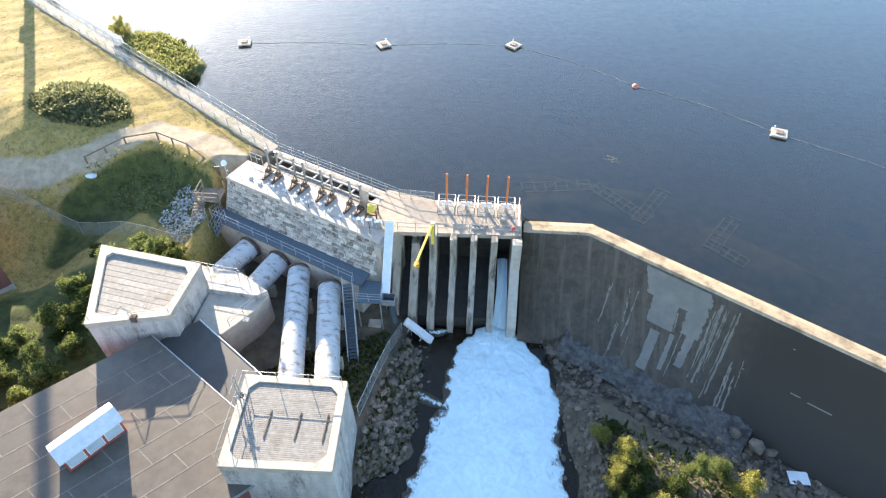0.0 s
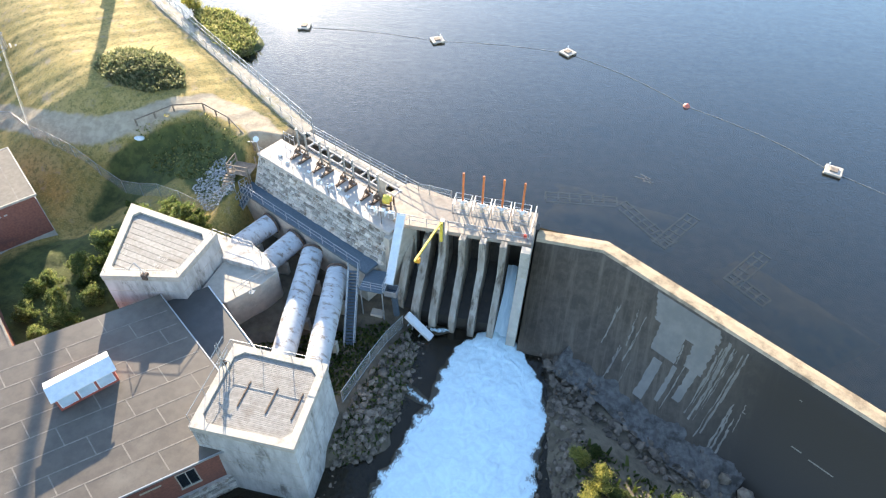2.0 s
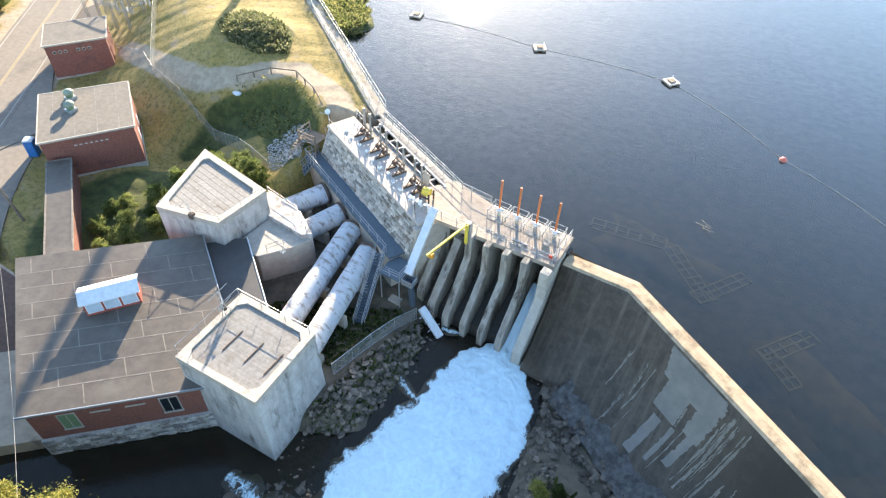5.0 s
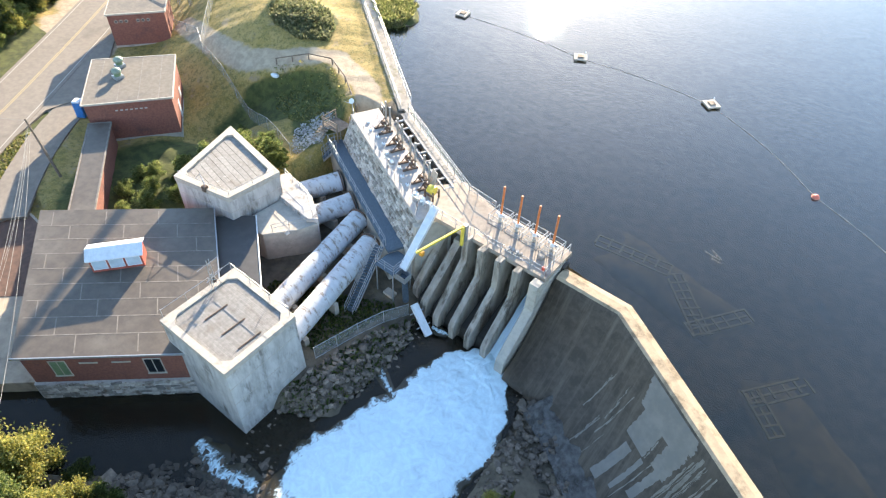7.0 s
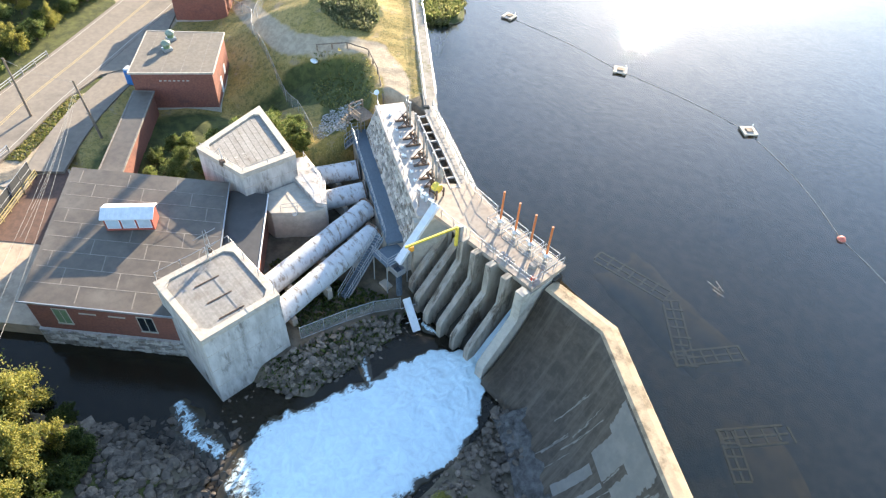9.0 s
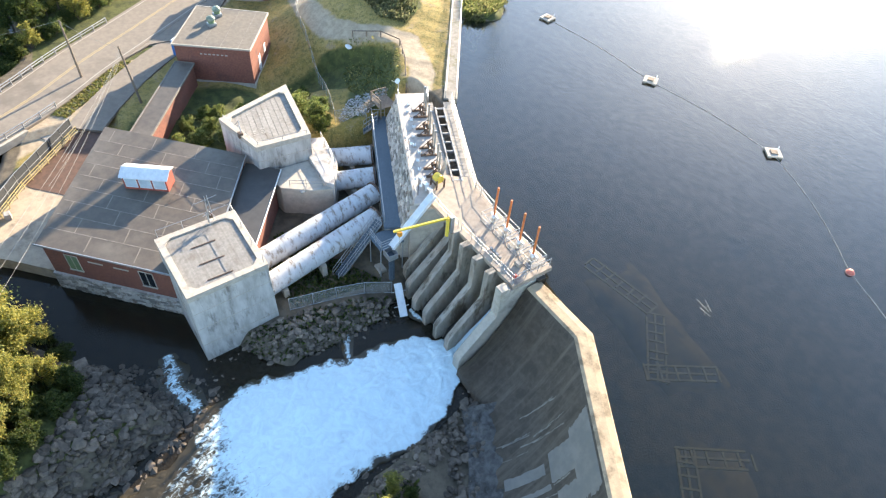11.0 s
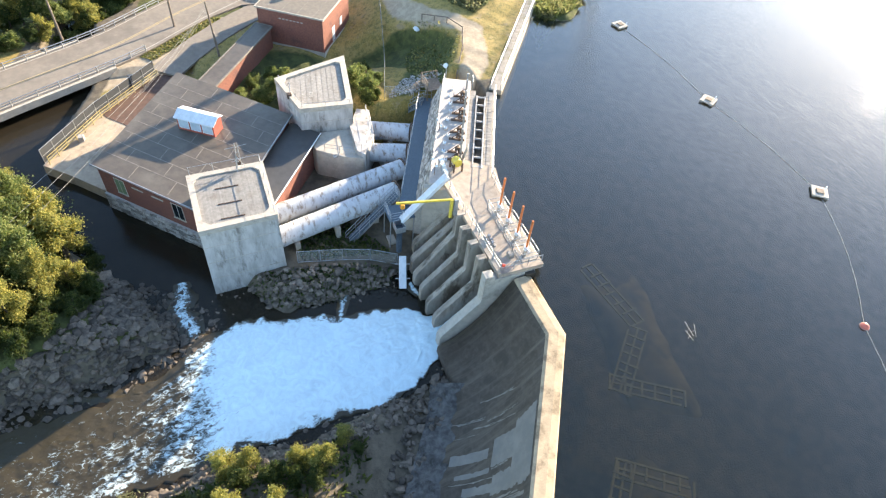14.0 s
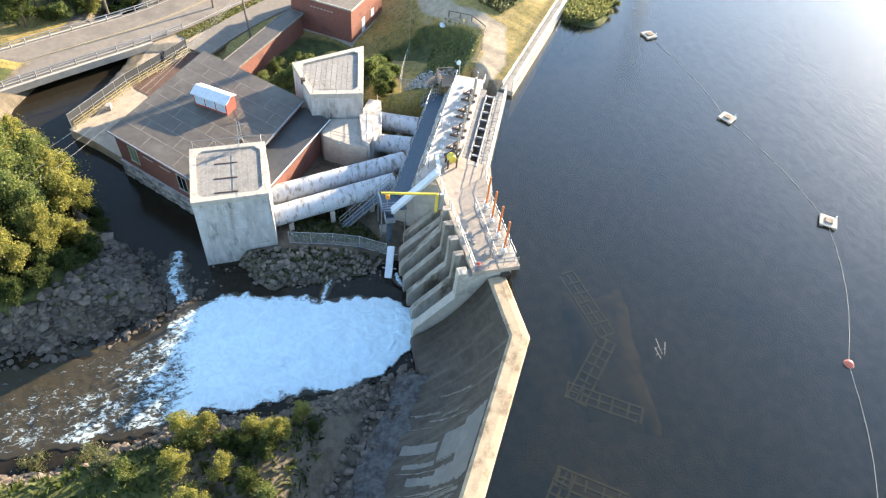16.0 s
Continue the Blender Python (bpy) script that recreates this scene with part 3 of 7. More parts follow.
def white_water():
    """The churning plume below the open gate: a lumpy sheet that thins to streaks downstream."""
    ys = [-6, 0, 6, 10, 14, 16, 18, 20, 25, 30, 34, 36.4, 38, 39]
    left = [3.5, 3.2, 3.0, 2.6, 0.6, -1.4, -2.1, -2.3, -1.1, 0.2, 0.5, 1.4, 3.2, 4.4]
    right = [11.5, 11.6, 11.8, 12.0, 11.9, 11.7, 11.5, 11.2, 10.7, 11.2, 9.8, 8.0, 6.3, 5.7]
    froth = [0.33, 0.36, 0.40, 0.43, 0.49, 0.62, 0.82, 0.95, 1.05, 1.05, 1.05, 1.0, 0.95, 0.95]
    nu, nv = 260, 100
    verts, fr, faces = [], [], []
    for i in range(nu):
        y = 38.9 - 44.0 * i / (nu - 1)
        a, b, f0 = (float(np.interp(y, ys, q)) for q in (left, right, froth))
        a += 0.55 * noise.noise((y * 0.35, 1.0, 2.0)) + 0.35 * noise.noise((y * 1.3, 4.0, 2.0))
        b += 0.45 * noise.noise((y * 0.35, 8.0, 2.0)) + 0.30 * noise.noise((y * 1.3, 6.0, 2.0))
        for j in range(nv):
            v = j / (nv - 1) * 2 - 1
            x = (a + b) / 2 + v * (b - a) / 2
            e = max(0.0, 1 - abs(v)) ** 0.5
            boil = 0.75 + 0.25 * min(1.0, max(0.0, (y - 12) / 10))
            lump = noise.fractal((x * 0.45, y * 0.45, 3.0), 0.9, 2.0, 5) * 0.22 + noise.noise((x * 2.2, y * 2.2, 7.0)) * 0.09
            z = TAIL_Z + 0.05 + e * boil * (0.45 * min(1, f0) + lump * (0.3 + 0.7 * f0))
            verts.append((x + noise.noise((x, y, 9.0)) * 0.4, y + noise.noise((x, y, 12.0)) * 0.3, z if abs(v) < 0.999 else TAIL_Z - 0.3))
            rag = noise.fractal((x * 0.7, y * 0.4, 5.0), 0.9, 2.0, 4)
            edge = max(0.0, min(1.0, (1 - abs(v)) * 4.5 + 0.45 * rag))
            drift = 0.08 * v * min(1.0, max(0.0, (17 - y) / 6))
            fr.append(f0 * (0.3 + 0.7 * edge) + drift + 0.10 * rag * (f0 < 0.95))
    for i in range(nu - 1):
        for j in range(nv - 1):
            faces.append((i * nv + j, i * nv + j + 1, (i + 1) * nv + j + 1, (i + 1) * nv + j))
    me = bpy.data.meshes.new("white_water")
    me.from_pydata(verts, [], faces)
    at = me.attributes.new("froth", 'FLOAT', 'POINT')
    at.data.foreach_set("value", fr)
    me.polygons.foreach_set("use_smooth", [True] * len(faces))
    me.materials.append(FOAM)
    tagged(new("white_water", me), "churning white foam below the open spillway gate", "white water", kind="stuff")


white_water()


# ---- the concrete dam ----
CREST = [(6.9, 44.35), (13.3, 44.4), (60, 15.3), (110, -15.9)]


def dam():
    """An overflow section drawn along the crest line with mitred corners."""
    prof = [(0.75, -8.5), (0.75, -0.02), (0.6, 0.16), (0.1, 0.22), (-0.7, 0.2), (-0.95, 0.06), (-1.5, -0.9), (-2.3, -2.3), (-3.3, -3.8), (-4.6, -5.3), (-6.2, -6.6), (-7.6, -7.3), (-7.8, -10)]
    pts = []
    for a, b in zip(CREST, CREST[1:]):
        a, b = Vector(a), Vector(b)
        k = max(1, int((b - a).length / 4))
        pts += [(a.lerp(b, i / k)) for i in range(k)]
    pts.append(Vector(CREST[-1]))
    bm = bmesh.new()
    rows = []
    for i, p in enumerate(pts):
        d1 = (pts[i] - pts[i - 1]).normalized() if i else (pts[1] - pts[0]).normalized()
        d2 = (pts[i + 1] - pts[i]).normalized() if i < len(pts) - 1 else d1
        n1, n2 = Vector((-d1.y, d1.x)), Vector((-d2.y, d2.x))
        nn = (n1 + n2).normalized()
        nn /= max(0.5, nn.dot(n1))
        rows.append([bm.verts.new((p.x + nn.x * o, p.y + nn.y * o, z)) for o, z in prof])
    for r1, r2 in zip(rows, rows[1:]):
        for j in range(len(prof) - 1):
            bm.faces.new((r1[j], r2[j], r2[j + 1], r1[j + 1]))
    bm.faces.new(rows[0])
    bm.faces.new(rows[-1][::-1])
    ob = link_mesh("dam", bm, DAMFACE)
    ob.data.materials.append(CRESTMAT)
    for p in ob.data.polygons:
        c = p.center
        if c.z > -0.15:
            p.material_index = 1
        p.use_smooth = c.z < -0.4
    return tagged(ob, "sloping dark concrete spillway dam with a pale crest", "dam", kind="structure")


def dam_material():
    """Old dark concrete with run-off streaks down the face."""
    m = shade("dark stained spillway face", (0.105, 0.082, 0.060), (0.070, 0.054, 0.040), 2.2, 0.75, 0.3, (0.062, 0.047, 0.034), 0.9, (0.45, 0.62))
    n, l = m.node_tree.nodes, m.node_tree.links
    bs = n["Principled BSDF"]
    old = bs.inputs["Base Color"].links[0].from_socket
    geo, mp, t = n.new("ShaderNodeNewGeometry"), n.new("ShaderNodeMapping"), n.new("ShaderNodeTexNoise")
    mp.inputs["Rotation"].default_value = (0, 0, radians(32))
    mp.inputs["Scale"].default_value = (1.0, 0.07, 0.07)
    l.new(geo.outputs["Position"], mp.inputs[0])
    l.new(mp.outputs[0], t.inputs["Vector"])
    t.inputs["Scale"].default_value, t.inputs["Detail"].default_value, t.inputs["Roughness"].default_value = 1.6, 7.0, 0.7
    r = n.new("ShaderNodeMapRange")
    r.inputs[1].default_value, r.inputs[2].default_value = 0.48, 0.70
    l.new(t.outputs[0], r.inputs[0])
    x = n.new("ShaderNodeMix")
    x.data_type = 'RGBA'
    l.new(r.outputs[0], x.inputs[0])
    l.new(old, x.inputs[6])
    x.inputs[7].default_value = (0.15, 0.118, 0.086, 1)
    dot, wet, ad = n.new("ShaderNodeVectorMath"), n.new("ShaderNodeMapRange"), n.new("ShaderNodeMath")
    dot.operation, ad.operation = 'DOT_PRODUCT', 'MULTIPLY_ADD'
    dot.inputs[1].default_value = (0.8487, -0.5289, 0)
    l.new(geo.outputs["Position"], dot.inputs[0])
    l.new(t.outputs[0], ad.inputs[0])
    ad.inputs[1].default_value = 6.0
    l.new(dot.outputs["Value"], ad.inputs[2])
    wet.interpolation_type = 'SMOOTHSTEP'
    wet.inputs[1].default_value, wet.inputs[2].default_value = 3.2, 9.5
    l.new(ad.outputs[0], wet.inputs[0])
    y = n.new("ShaderNodeMix")
    y.data_type = 'RGBA'
    l.new(wet.outputs[0], y.inputs[0])
    l.new(x.outputs[2], y.inputs[6])
    y.inputs[7].default_value = (0.036, 0.027, 0.019, 1)
    l.new(y.outputs[2], bs.inputs["Base Color"])
    return m


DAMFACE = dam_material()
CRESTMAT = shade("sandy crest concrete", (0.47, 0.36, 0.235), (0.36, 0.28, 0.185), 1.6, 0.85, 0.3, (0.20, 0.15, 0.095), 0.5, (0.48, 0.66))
dam()

# ---- gate deck and piers ----
bm = prism([(-6.3, 41.6), (6.6, 42.0), (6.6, 46.4), (-1.9, 46.4), (-6.6, 47.6), (-8.9, 44.6)], 0.45, 0.9)
tagged(link_mesh("deck", bm, DECK_TAN), "pale pinkish concrete deck over the spillway gates", "deck", kind="structure")


def pier(x, w, nose_y, foot_y, top, knee, foot_z, back=45.6, mat=CONC_DK, label=""):
    prof = [(back, -9.5), (back, 0.44), (nose_y + 0.9, 0.44), (nose_y + 0.9, top), (nose_y, top), (nose_y, knee), (foot_y + 0.25, foot_z + 0.5), (foot_y, foot_z), (foot_y, -9.5)]
    bm = slab_along(prof, x - w / 2, x + w / 2)
    bmesh.ops.bevel(bm, geom=list(bm.edges), offset=0.04, segments=1, affect='EDGES')
    ob = link_mesh("pier", bm, mat)
    return tagged(ob, label or "sloping concrete buttress pier between spillway bays", "pier", group="spillway piers")


for x in (0.37, 2.27, 4.17):
    pier(x, 0.62, 40.9, 37.3, 0.9, -2.6, -6.6)
pier(6.25, 0.9, 40.7, 37.0, 0.9, -2.4, -6.6, mat=CONC, label="wide wet end pier beside the spillway dam")
pier(-1.55, 0.7, 41.2, 37.3, 0.95, -1.8, -6.8, label="stained concrete pier that carries the yellow jib crane")
pier(-3.35, 0.8, 42.4, 37.6, -1.3, -1.8, -6.6, label="low sloping concrete buttress below the deck")
pier(-5.1, 0.7, 42.6, 38.4, -1.4, -1.9, -6.2, label="low sloping concrete buttress beside the intake wall")
# back wall of the bays, apron; both coloured near-black to stand for shade
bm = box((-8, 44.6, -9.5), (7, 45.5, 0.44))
tagged(link_mesh("wall_bays", bm, BAY_WET_SHADE), "wet concrete wall behind the gate bays, shade painted into its black", "wall", kind="structure")
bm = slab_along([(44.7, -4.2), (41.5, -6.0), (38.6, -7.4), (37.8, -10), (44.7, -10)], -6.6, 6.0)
tagged(link_mesh("apron", bm, BAY_WET_SHADE), "wet sloping apron under the gates, shade painted into its black", "apron", kind="structure")


# wet boards, blackened further because they stand in the shade of the bays
WETWOOD_SHADE = shade("wet gate timber with bay shade painted in", (0.075, 0.062, 0.05), (0.04, 0.034, 0.028), 4.0, 0.55, 0.4, rnd=0.2)


def gate(x):
    t = thing("sluice_gate", (x, 44.3, -4.5), "timber sluice gate leaf with a steel stem in its bay", "sluice gate", group="sluice gates")
    for i in range(8):
        part("board", box((-0.62, -0.1, i * 0.55), (0.62, 0.1, i * 0.55 + 0.53), 0.02), WETWOOD_SHADE, t)
    return t


for x in (-0.58, 1.32, 3.22):
    gate(x)


def chute():
    """The jet that leaves the one open bay and fans down to the plume."""
    bm = bmesh.new()
    rows = []
    for i in range(15):
        t = i / 14
        y = 43.2 - 5.6 * t
        z = -3.4 - 5.1 * t ** 1.6
        hw = 0.50 + 0.75 * max(0, t - 0.45) ** 1.1
        rows.append([bm.verts.new((5.12 + 0.2 * t + hw * (j / 8 * 2 - 1), y, z + 0.12 * noise.noise((j * 0.9, i * 0.7, 1)) - 0.15 * abs(j / 4 - 1))) for j in range(9)])
    for a, b in zip(rows, rows[1:]):
        for j in range(8):
            bm.faces.new((a[j], b[j], b[j + 1], a[j + 1]))
    ob = link_mesh("water_chute", bm, JET)
    for p in ob.data.polygons:
        p.use_smooth = True
    tagged(ob, "smooth bluish jet of water from the open gate", "water", kind="structure")


JET = shade("aerated jet", (0.62, 0.74, 0.82), (0.46, 0.60, 0.70), 2.0, 0.3, 0.3, stretch=(3, 0.3, 0.3))
chute()

# ---- intake: stone wall, deck, screens ----
bm = slab_along([(3.4, 0.5), (3.4, -7.5), (-1.35, -7.5), (-1.25, -2.55), (0.05, 0.5)], 0, 18.7, INTAKE)
tagged(link_mesh("wall_stone", bm, MORTAR), "battered granite block wall of the intake", "wall", kind="structure")
bm = box((-0.1, -0.08, 0.5), (18.9, 3.3, 0.85), 0.05, INTAKE)
tagged(link_mesh("deck_intake", bm, DECK), "sunlit pale concrete intake deck with dusty wear", "deck", kind="structure")
bm = slab_along([(-1.3, -2.9), (-1.3, -7.6), (-2.9, -7.6), (-2.85, -2.9)], -0.5, 18.3, INTAKE)
tagged(link_mesh("wall_headwall", bm, CONC), "pale concrete headwall where the penstocks leave", "wall", kind="structure")
bm = box((-0.6, -2.95, -2.86), (18.4, -1.15, -2.56), 0.02, INTAKE)
tagged(link_mesh("walkway", bm, STEEL_DK), "dark blue-grey steel grating walkway along the stone wall", "walkway", kind="structure")
bm = slab_along([(6.4, 0.6), (6.4, -6), (6.05, -6), (6.05, 0.6)], -0.5, 17.2, INTAKE)
tagged(link_mesh("wall_upstream", bm, CONC), "concrete wall at the upstream edge of the intake", "wall", kind="structure")
bm = box((0, 3.3, -6), (17.0, 6.05, -2.0), 0, INTAKE)
tagged(link_mesh("pit", bm, CONC_DK), "dark intake pit behind the screens", "pit", kind="structure")
bm = box((18.6, -0.5, -7.6), (19.3, 3.4, 0.47), 0.05, INTAKE)
tagged(link_mesh("wall_return", bm, CONC), "pale plastered end of the intake wall", "wall", kind="structure")

# ---- towers ----
H1 = [(-32.3, 38.4), (-22.3, 36.8), (-22.8, 30.9), (-29.4, 29.4)]
H2 = [(-14.35, 25.35), (-6.6, 25.35), (-6.3, 18.35), (-14.1, 18.1)]


def tower(outline, top, base, rim, depth, label, taper=0.0):
    c = (sum(p[0] for p in outline) / 4, sum(p[1] for p in outline) / 4)
    t = thing("surge_tower", (c[0], c[1], base), label, "tower", group="surge towers")
    loc = [(p[0] - c[0], p[1] - c[1]) for p in outline]
    foot = shrink(loc, -taper)
    bm = bmesh.new()
    lo = [bm.verts.new((*p, 0)) for p in foot]
    hi = [bm.verts.new((*p, top - base - 0.6)) for p in loc]
    for i in range(4):
        bm.faces.new((lo[i], lo[(i + 1) % 4], hi[(i + 1) % 4], hi[i]))
    bm.faces.new(hi)
    bm.faces.new(lo[::-1])
    part("shaft", bm, CONC_LT, t)
    for z in (0.3, 0.56, 0.8):
        f = z * (top - base - 0.6)
        ring = [tuple(Vector(a).lerp(Vector(b), z)) for a, b in zip(foot, loc)]
        part("lift_joint", ring_wall(shrink(ring, -0.014), shrink(ring, 0.05), f - 0.03, f + 0.03), CONC_CAP, t, "thin pale pour line round the shaft")
    big = shrink(loc, -0.07)
    inn = shrink(loc, rim)
    cut = []
    for i in range(4):
        p, a, b = Vector(inn[i]), Vector(inn[i - 1]), Vector(inn[(i + 1) % 4])
        cut += [p + (a - p).normalized() * 0.6, p + (b - p).normalized() * 0.6]
    out8 = []
    for i in range(4):
        p, a, b = Vector(big[i]), Vector(big[i - 1]), Vector(big[(i + 1) % 4])
        out8 += [p + (a - p).normalized() * 0.05, p + (b - p).normalized() * 0.05]
    part("coping", ring_wall(out8, [tuple(v) for v in cut], top - base - 0.6, top - base), CONC_CAP, t, "pale sunlit coping with chamfered inner corners")
    lid = [tuple(v) for v in cut]
    bm = bmesh.new()
    bm.faces.new([bm.verts.new((*p, top - base - depth)) for p in lid])
    part("cover", bm, PLANK, t)
    return t, c, lid


def cover_boards(t, c, lid, top, base, depth, along, pitch, width, mat, rise=0.06):
    """Loose cover boards or bars laid side by side, clipped to the opening."""
    a = Vector((math.cos(along), math.sin(along)))
    b = Vector((-a.y, a.x))
    k = len(lid)
    vs = [Vector(p) for p in lid]
    lo, hi = min(v.dot(b) for v in vs), max(v.dot(b) for v in vs)
    s = lo + pitch / 2
    while s < hi - pitch / 4:
        xs = []
        for i in range(k):
            p, q = vs[i], vs[(i + 1) % k]
            d0, d1 = p.dot(b) - s, q.dot(b) - s
            if d0 * d1 < 0:
                f = d0 / (d0 - d1)
                xs.append(p.lerp(q, f).dot(a))
        if len(xs) == 2:
            x0, x1 = min(xs) + 0.05, max(xs) - 0.05
            if x1 - x0 > 0.4:
                m = Matrix(((a.x, b.x, 0, 0), (a.y, b.y, 0, 0), (0, 0, 1, 0), (0, 0, 0, 1)))
                part("board", box((x0, s - width / 2, top - base - depth + 0.005), (x1, s + width / 2, top - base - depth + rise), 0, m), mat, t)
        s += pitch


t1, c1, lid1 = tower(H1, 0.1, -7.6, 0.6, 0.28, "pale concrete surge tower with a boarded top", 0.0)
cover_boards(t1, c1, lid1, 0.1, -7.6, 0.28, radians(-10), 0.62, 0.58, PLANK)
t2, c2, lid2 = tower(H2, 0.55, -8.6, 0.5, 0.16, "square concrete surge tower with ribbed cover boards", 0.12)
cover_boards(t2, c2, lid2, 0.55, -8.6, 0.16, radians(0), 0.15, 0.125, PLANK, 0.028)

# pedestal in front of the first tower, two levels
ped = thing("pedestal", (-20, 35, -7), "stained concrete pedestal that takes the penstocks into the tower", "pedestal")
bm = prism([(p[0] + 20, p[1] - 35) for p in [(-22.5, 31.2), (-19.4, 31.7), (-17.4, 34.4), (-16.6, 36.4), (-22.2, 36.9)]], -1.5, 3.7, 0.05)
part("base", bm, CONC, ped)
bm = prism([(p[0] + 20, p[1] - 35) for p in [(-22.2, 36.3), (-17.4, 35.9), (-16.6, 36.6), (-19.8, 38.6), (-24.6, 39.4), (-25.2, 38.0)]], -1.5, 4.2, 0.05)
part("head_block", bm, CONC_LT, ped)
bm = box((2.0, -1.8, 3.72), (2.5, -1.3, 3.76))
part("hatch", bm, STEEL_DK, ped)


# ---- penstocks ----
def penstock(a, b, label, r=1.08):
    """A riveted steel pipe: shell with lapped courses, end collar, saddles."""
    a, b = Vector(a), Vector(b)
    t = thing("penstock", a, label, "pipe", group="penstocks")
    d = b - a
    L = d.length
    q = d.to_track_quat('Z', 'Y').to_matrix().to_4x4()
    bm = bmesh.new()
    seg = 32
    rings = []
    zs = []
    k = int(L / 1.5)
    for i in range(k + 1):
        s = L * i / k
        rr = r + (0.022 if i % 2 else 0)
        zs += [(max(0, s - 0.01), rings and zs[-1][1] or rr), (s, rr)]
    rows = [[bm.verts.new((rr * math.cos(2 * math.pi * j / seg), rr * math.sin(2 * math.pi * j / seg), s)) for j in range(seg)] for s, rr in [(s, r + (0.022 if (i // 2) % 2 else 0)) for i, (s, _) in enumerate(zs)]]
    for r1, r2 in zip(rows, rows[1:]):
        for j in range(seg):
            bm.faces.new((r1[j], r1[(j + 1) % seg], r2[(j + 1) % seg], r2[j]))
    bm.transform(q)
    sh = part("shell", bm, PIPEMAT, t)
    for p in sh.data.polygons:
        p.use_smooth = True
    part("collar", _ring(q, 0.05, r, r + 0.16, 0.18), RUST, t, "dark rusty flange at the headwall")
    for s in np.arange(3.0, L - 1, 4.5):
        c = d * (s / L)
        part("saddle", prism([(c.x + u, c.y + v) for u, v in ((-1.2, -0.25), (1.2, -0.25), (1.2, 0.25), (-1.2, 0.25))], c.z - 3.2, c.z - 0.75), CONC, t)
    return t


def _ring(q, s, r0, r1, w):
    bm = bmesh.new()
    seg = 32
    rows = [[bm.verts.new((rr * math.cos(2 * math.pi * j / seg), rr * math.sin(2 * math.pi * j / seg), z)) for j in range(seg)] for rr, z in ((r0, s), (r1, s), (r1, s + w), (r0, s + w))]
    for i in range(4):
        for j in range(seg):
            bm.faces.new((rows[i][j], rows[i][(j + 1) % seg], rows[(i + 1) % 4][(j + 1) % seg], rows[(i + 1) % 4][j]))
    bm.transform(q)
    return bm


def pipe_material():
    """Chalky white-blue paint with rust bleeding across the courses."""
    return shade("chalky penstock paint", (0.56, 0.58, 0.60), (0.46, 0.475, 0.50), 1.2, 0.5, 0.2, (0.23, 0.19, 0.155), 1.5, (0.49, 0.66), stretch=(0.7, 1.5, 0.8))


PIPEMAT = pipe_material()
penstock((-20.6, 43.6, -4.2), (-24.0, 37.6, -4.9), "pale penstock pipe, the first beside the steps")
penstock((-17.1, 42.0, -4.2), (-19.6, 36.8, -4.9), "pale bluish penstock pipe with a patch plate")
penstock((-14.8, 40.6, -4.2), (-12.1, 25.0, -5.1), "long pale penstock pipe with rust stains")
penstock((-11.4, 38.8, -4.2), (-8.9, 25.0, -5.1), "long pale penstock pipe beside the steel stairs")

# ---- powerhouse ----
RN, RE, RW = Vector((-36.4, 18.8, -2.05)), Vector((-24.8, 29.8, -2.05)), Vector((-22.1, 9.3, -2.3))
RS = RE + RW - RN


def on_roof(a, b, up=0.0):
    """A place on the main roof: a along the high edge, b down the slope, 0 to 1."""
    return RN + (RE - RN) * a + (RW - RN) * b + Vector((0, 0, up))


house = thing("powerhouse", (-25, 19, -8.5), "red brick powerhouse with a low-pitched dark felt roof", "building")
HO = Vector((-25, 19, -8.5))


def h(v):
    return Vector(v) - HO


def quad_block(c4, thick):
    bm = bmesh.new()
    hi = [bm.verts.new(h(p)) for p in c4]
    lo = [bm.verts.new(h(p) - Vector((0, 0, thick))) for p in c4]
    bm.faces.new(hi)
    bm.faces.new(lo[::-1])
    for i in range(4):
        bm.faces.new((lo[i], lo[(i + 1) % 4], hi[(i + 1) % 4], hi[i]))
    return bm


roof = part("roof", quad_block([on_roof(-0.02, -0.02), on_roof(-0.02, 1.02), on_roof(1.02, 1.02), on_roof(1.02, -0.02)], 0.28), ROOFING, house)
for i in range(1, 9):
    b = i / 9
    part("seam", quad_block([on_roof(0, b - 0.003, 0.012), on_roof(0, b + 0.003, 0.012), on_roof(1, b + 0.003, 0.012), on_roof(1, b - 0.003, 0.012)], 0.01), SEAM, house)
for i in range(9):
    for k in range(3):
        a = (k + 0.2 + 0.35 * (i % 3)) / 3.2
        part("seam", quad_block([on_roof(a - 0.003, i / 9, 0.012), on_roof(a - 0.003, (i + 1) / 9, 0.012), on_roof(a + 0.003, (i + 1) / 9, 0.012), on_roof(a + 0.003, i / 9, 0.012)], 0.01), SEAM, house)
part("fascia", quad_block([on_roof(-0.03, 1.02, 0.03), on_roof(-0.03, 1.026, 0.03), on_roof(1.03, 1.026, 0.03), on_roof(1.03, 1.02, 0.03)], 0.2), STEEL, house, "thin grey metal drip edge")
part("fascia", quad_block([on_roof(1.02, -0.02, 0.03), on_roof(1.02, 1.03, 0.03), on_roof(1.026, 1.03, 0.03), on_roof(1.026, -0.02, 0.03)], 0.2), STEEL, house, "thin grey metal drip edge")


def wall_between(a, b, top_a, top_b, base, mat, name="wall", inset=0.0, th=0.4):
    a, b = Vector(a), Vector(b)
    d = (b - a).normalized()
    nn = Vector((-d.y, d.x, 0)) * th
    pts = [a, b, b + nn, a + nn]
    bm = prism([tuple((p - HO)[:2]) for p in pts], base - HO.z, [top_a - HO.z, top_b - HO.z, top_b - HO.z, top_a - HO.z])
    return part(name, bm, mat, house)


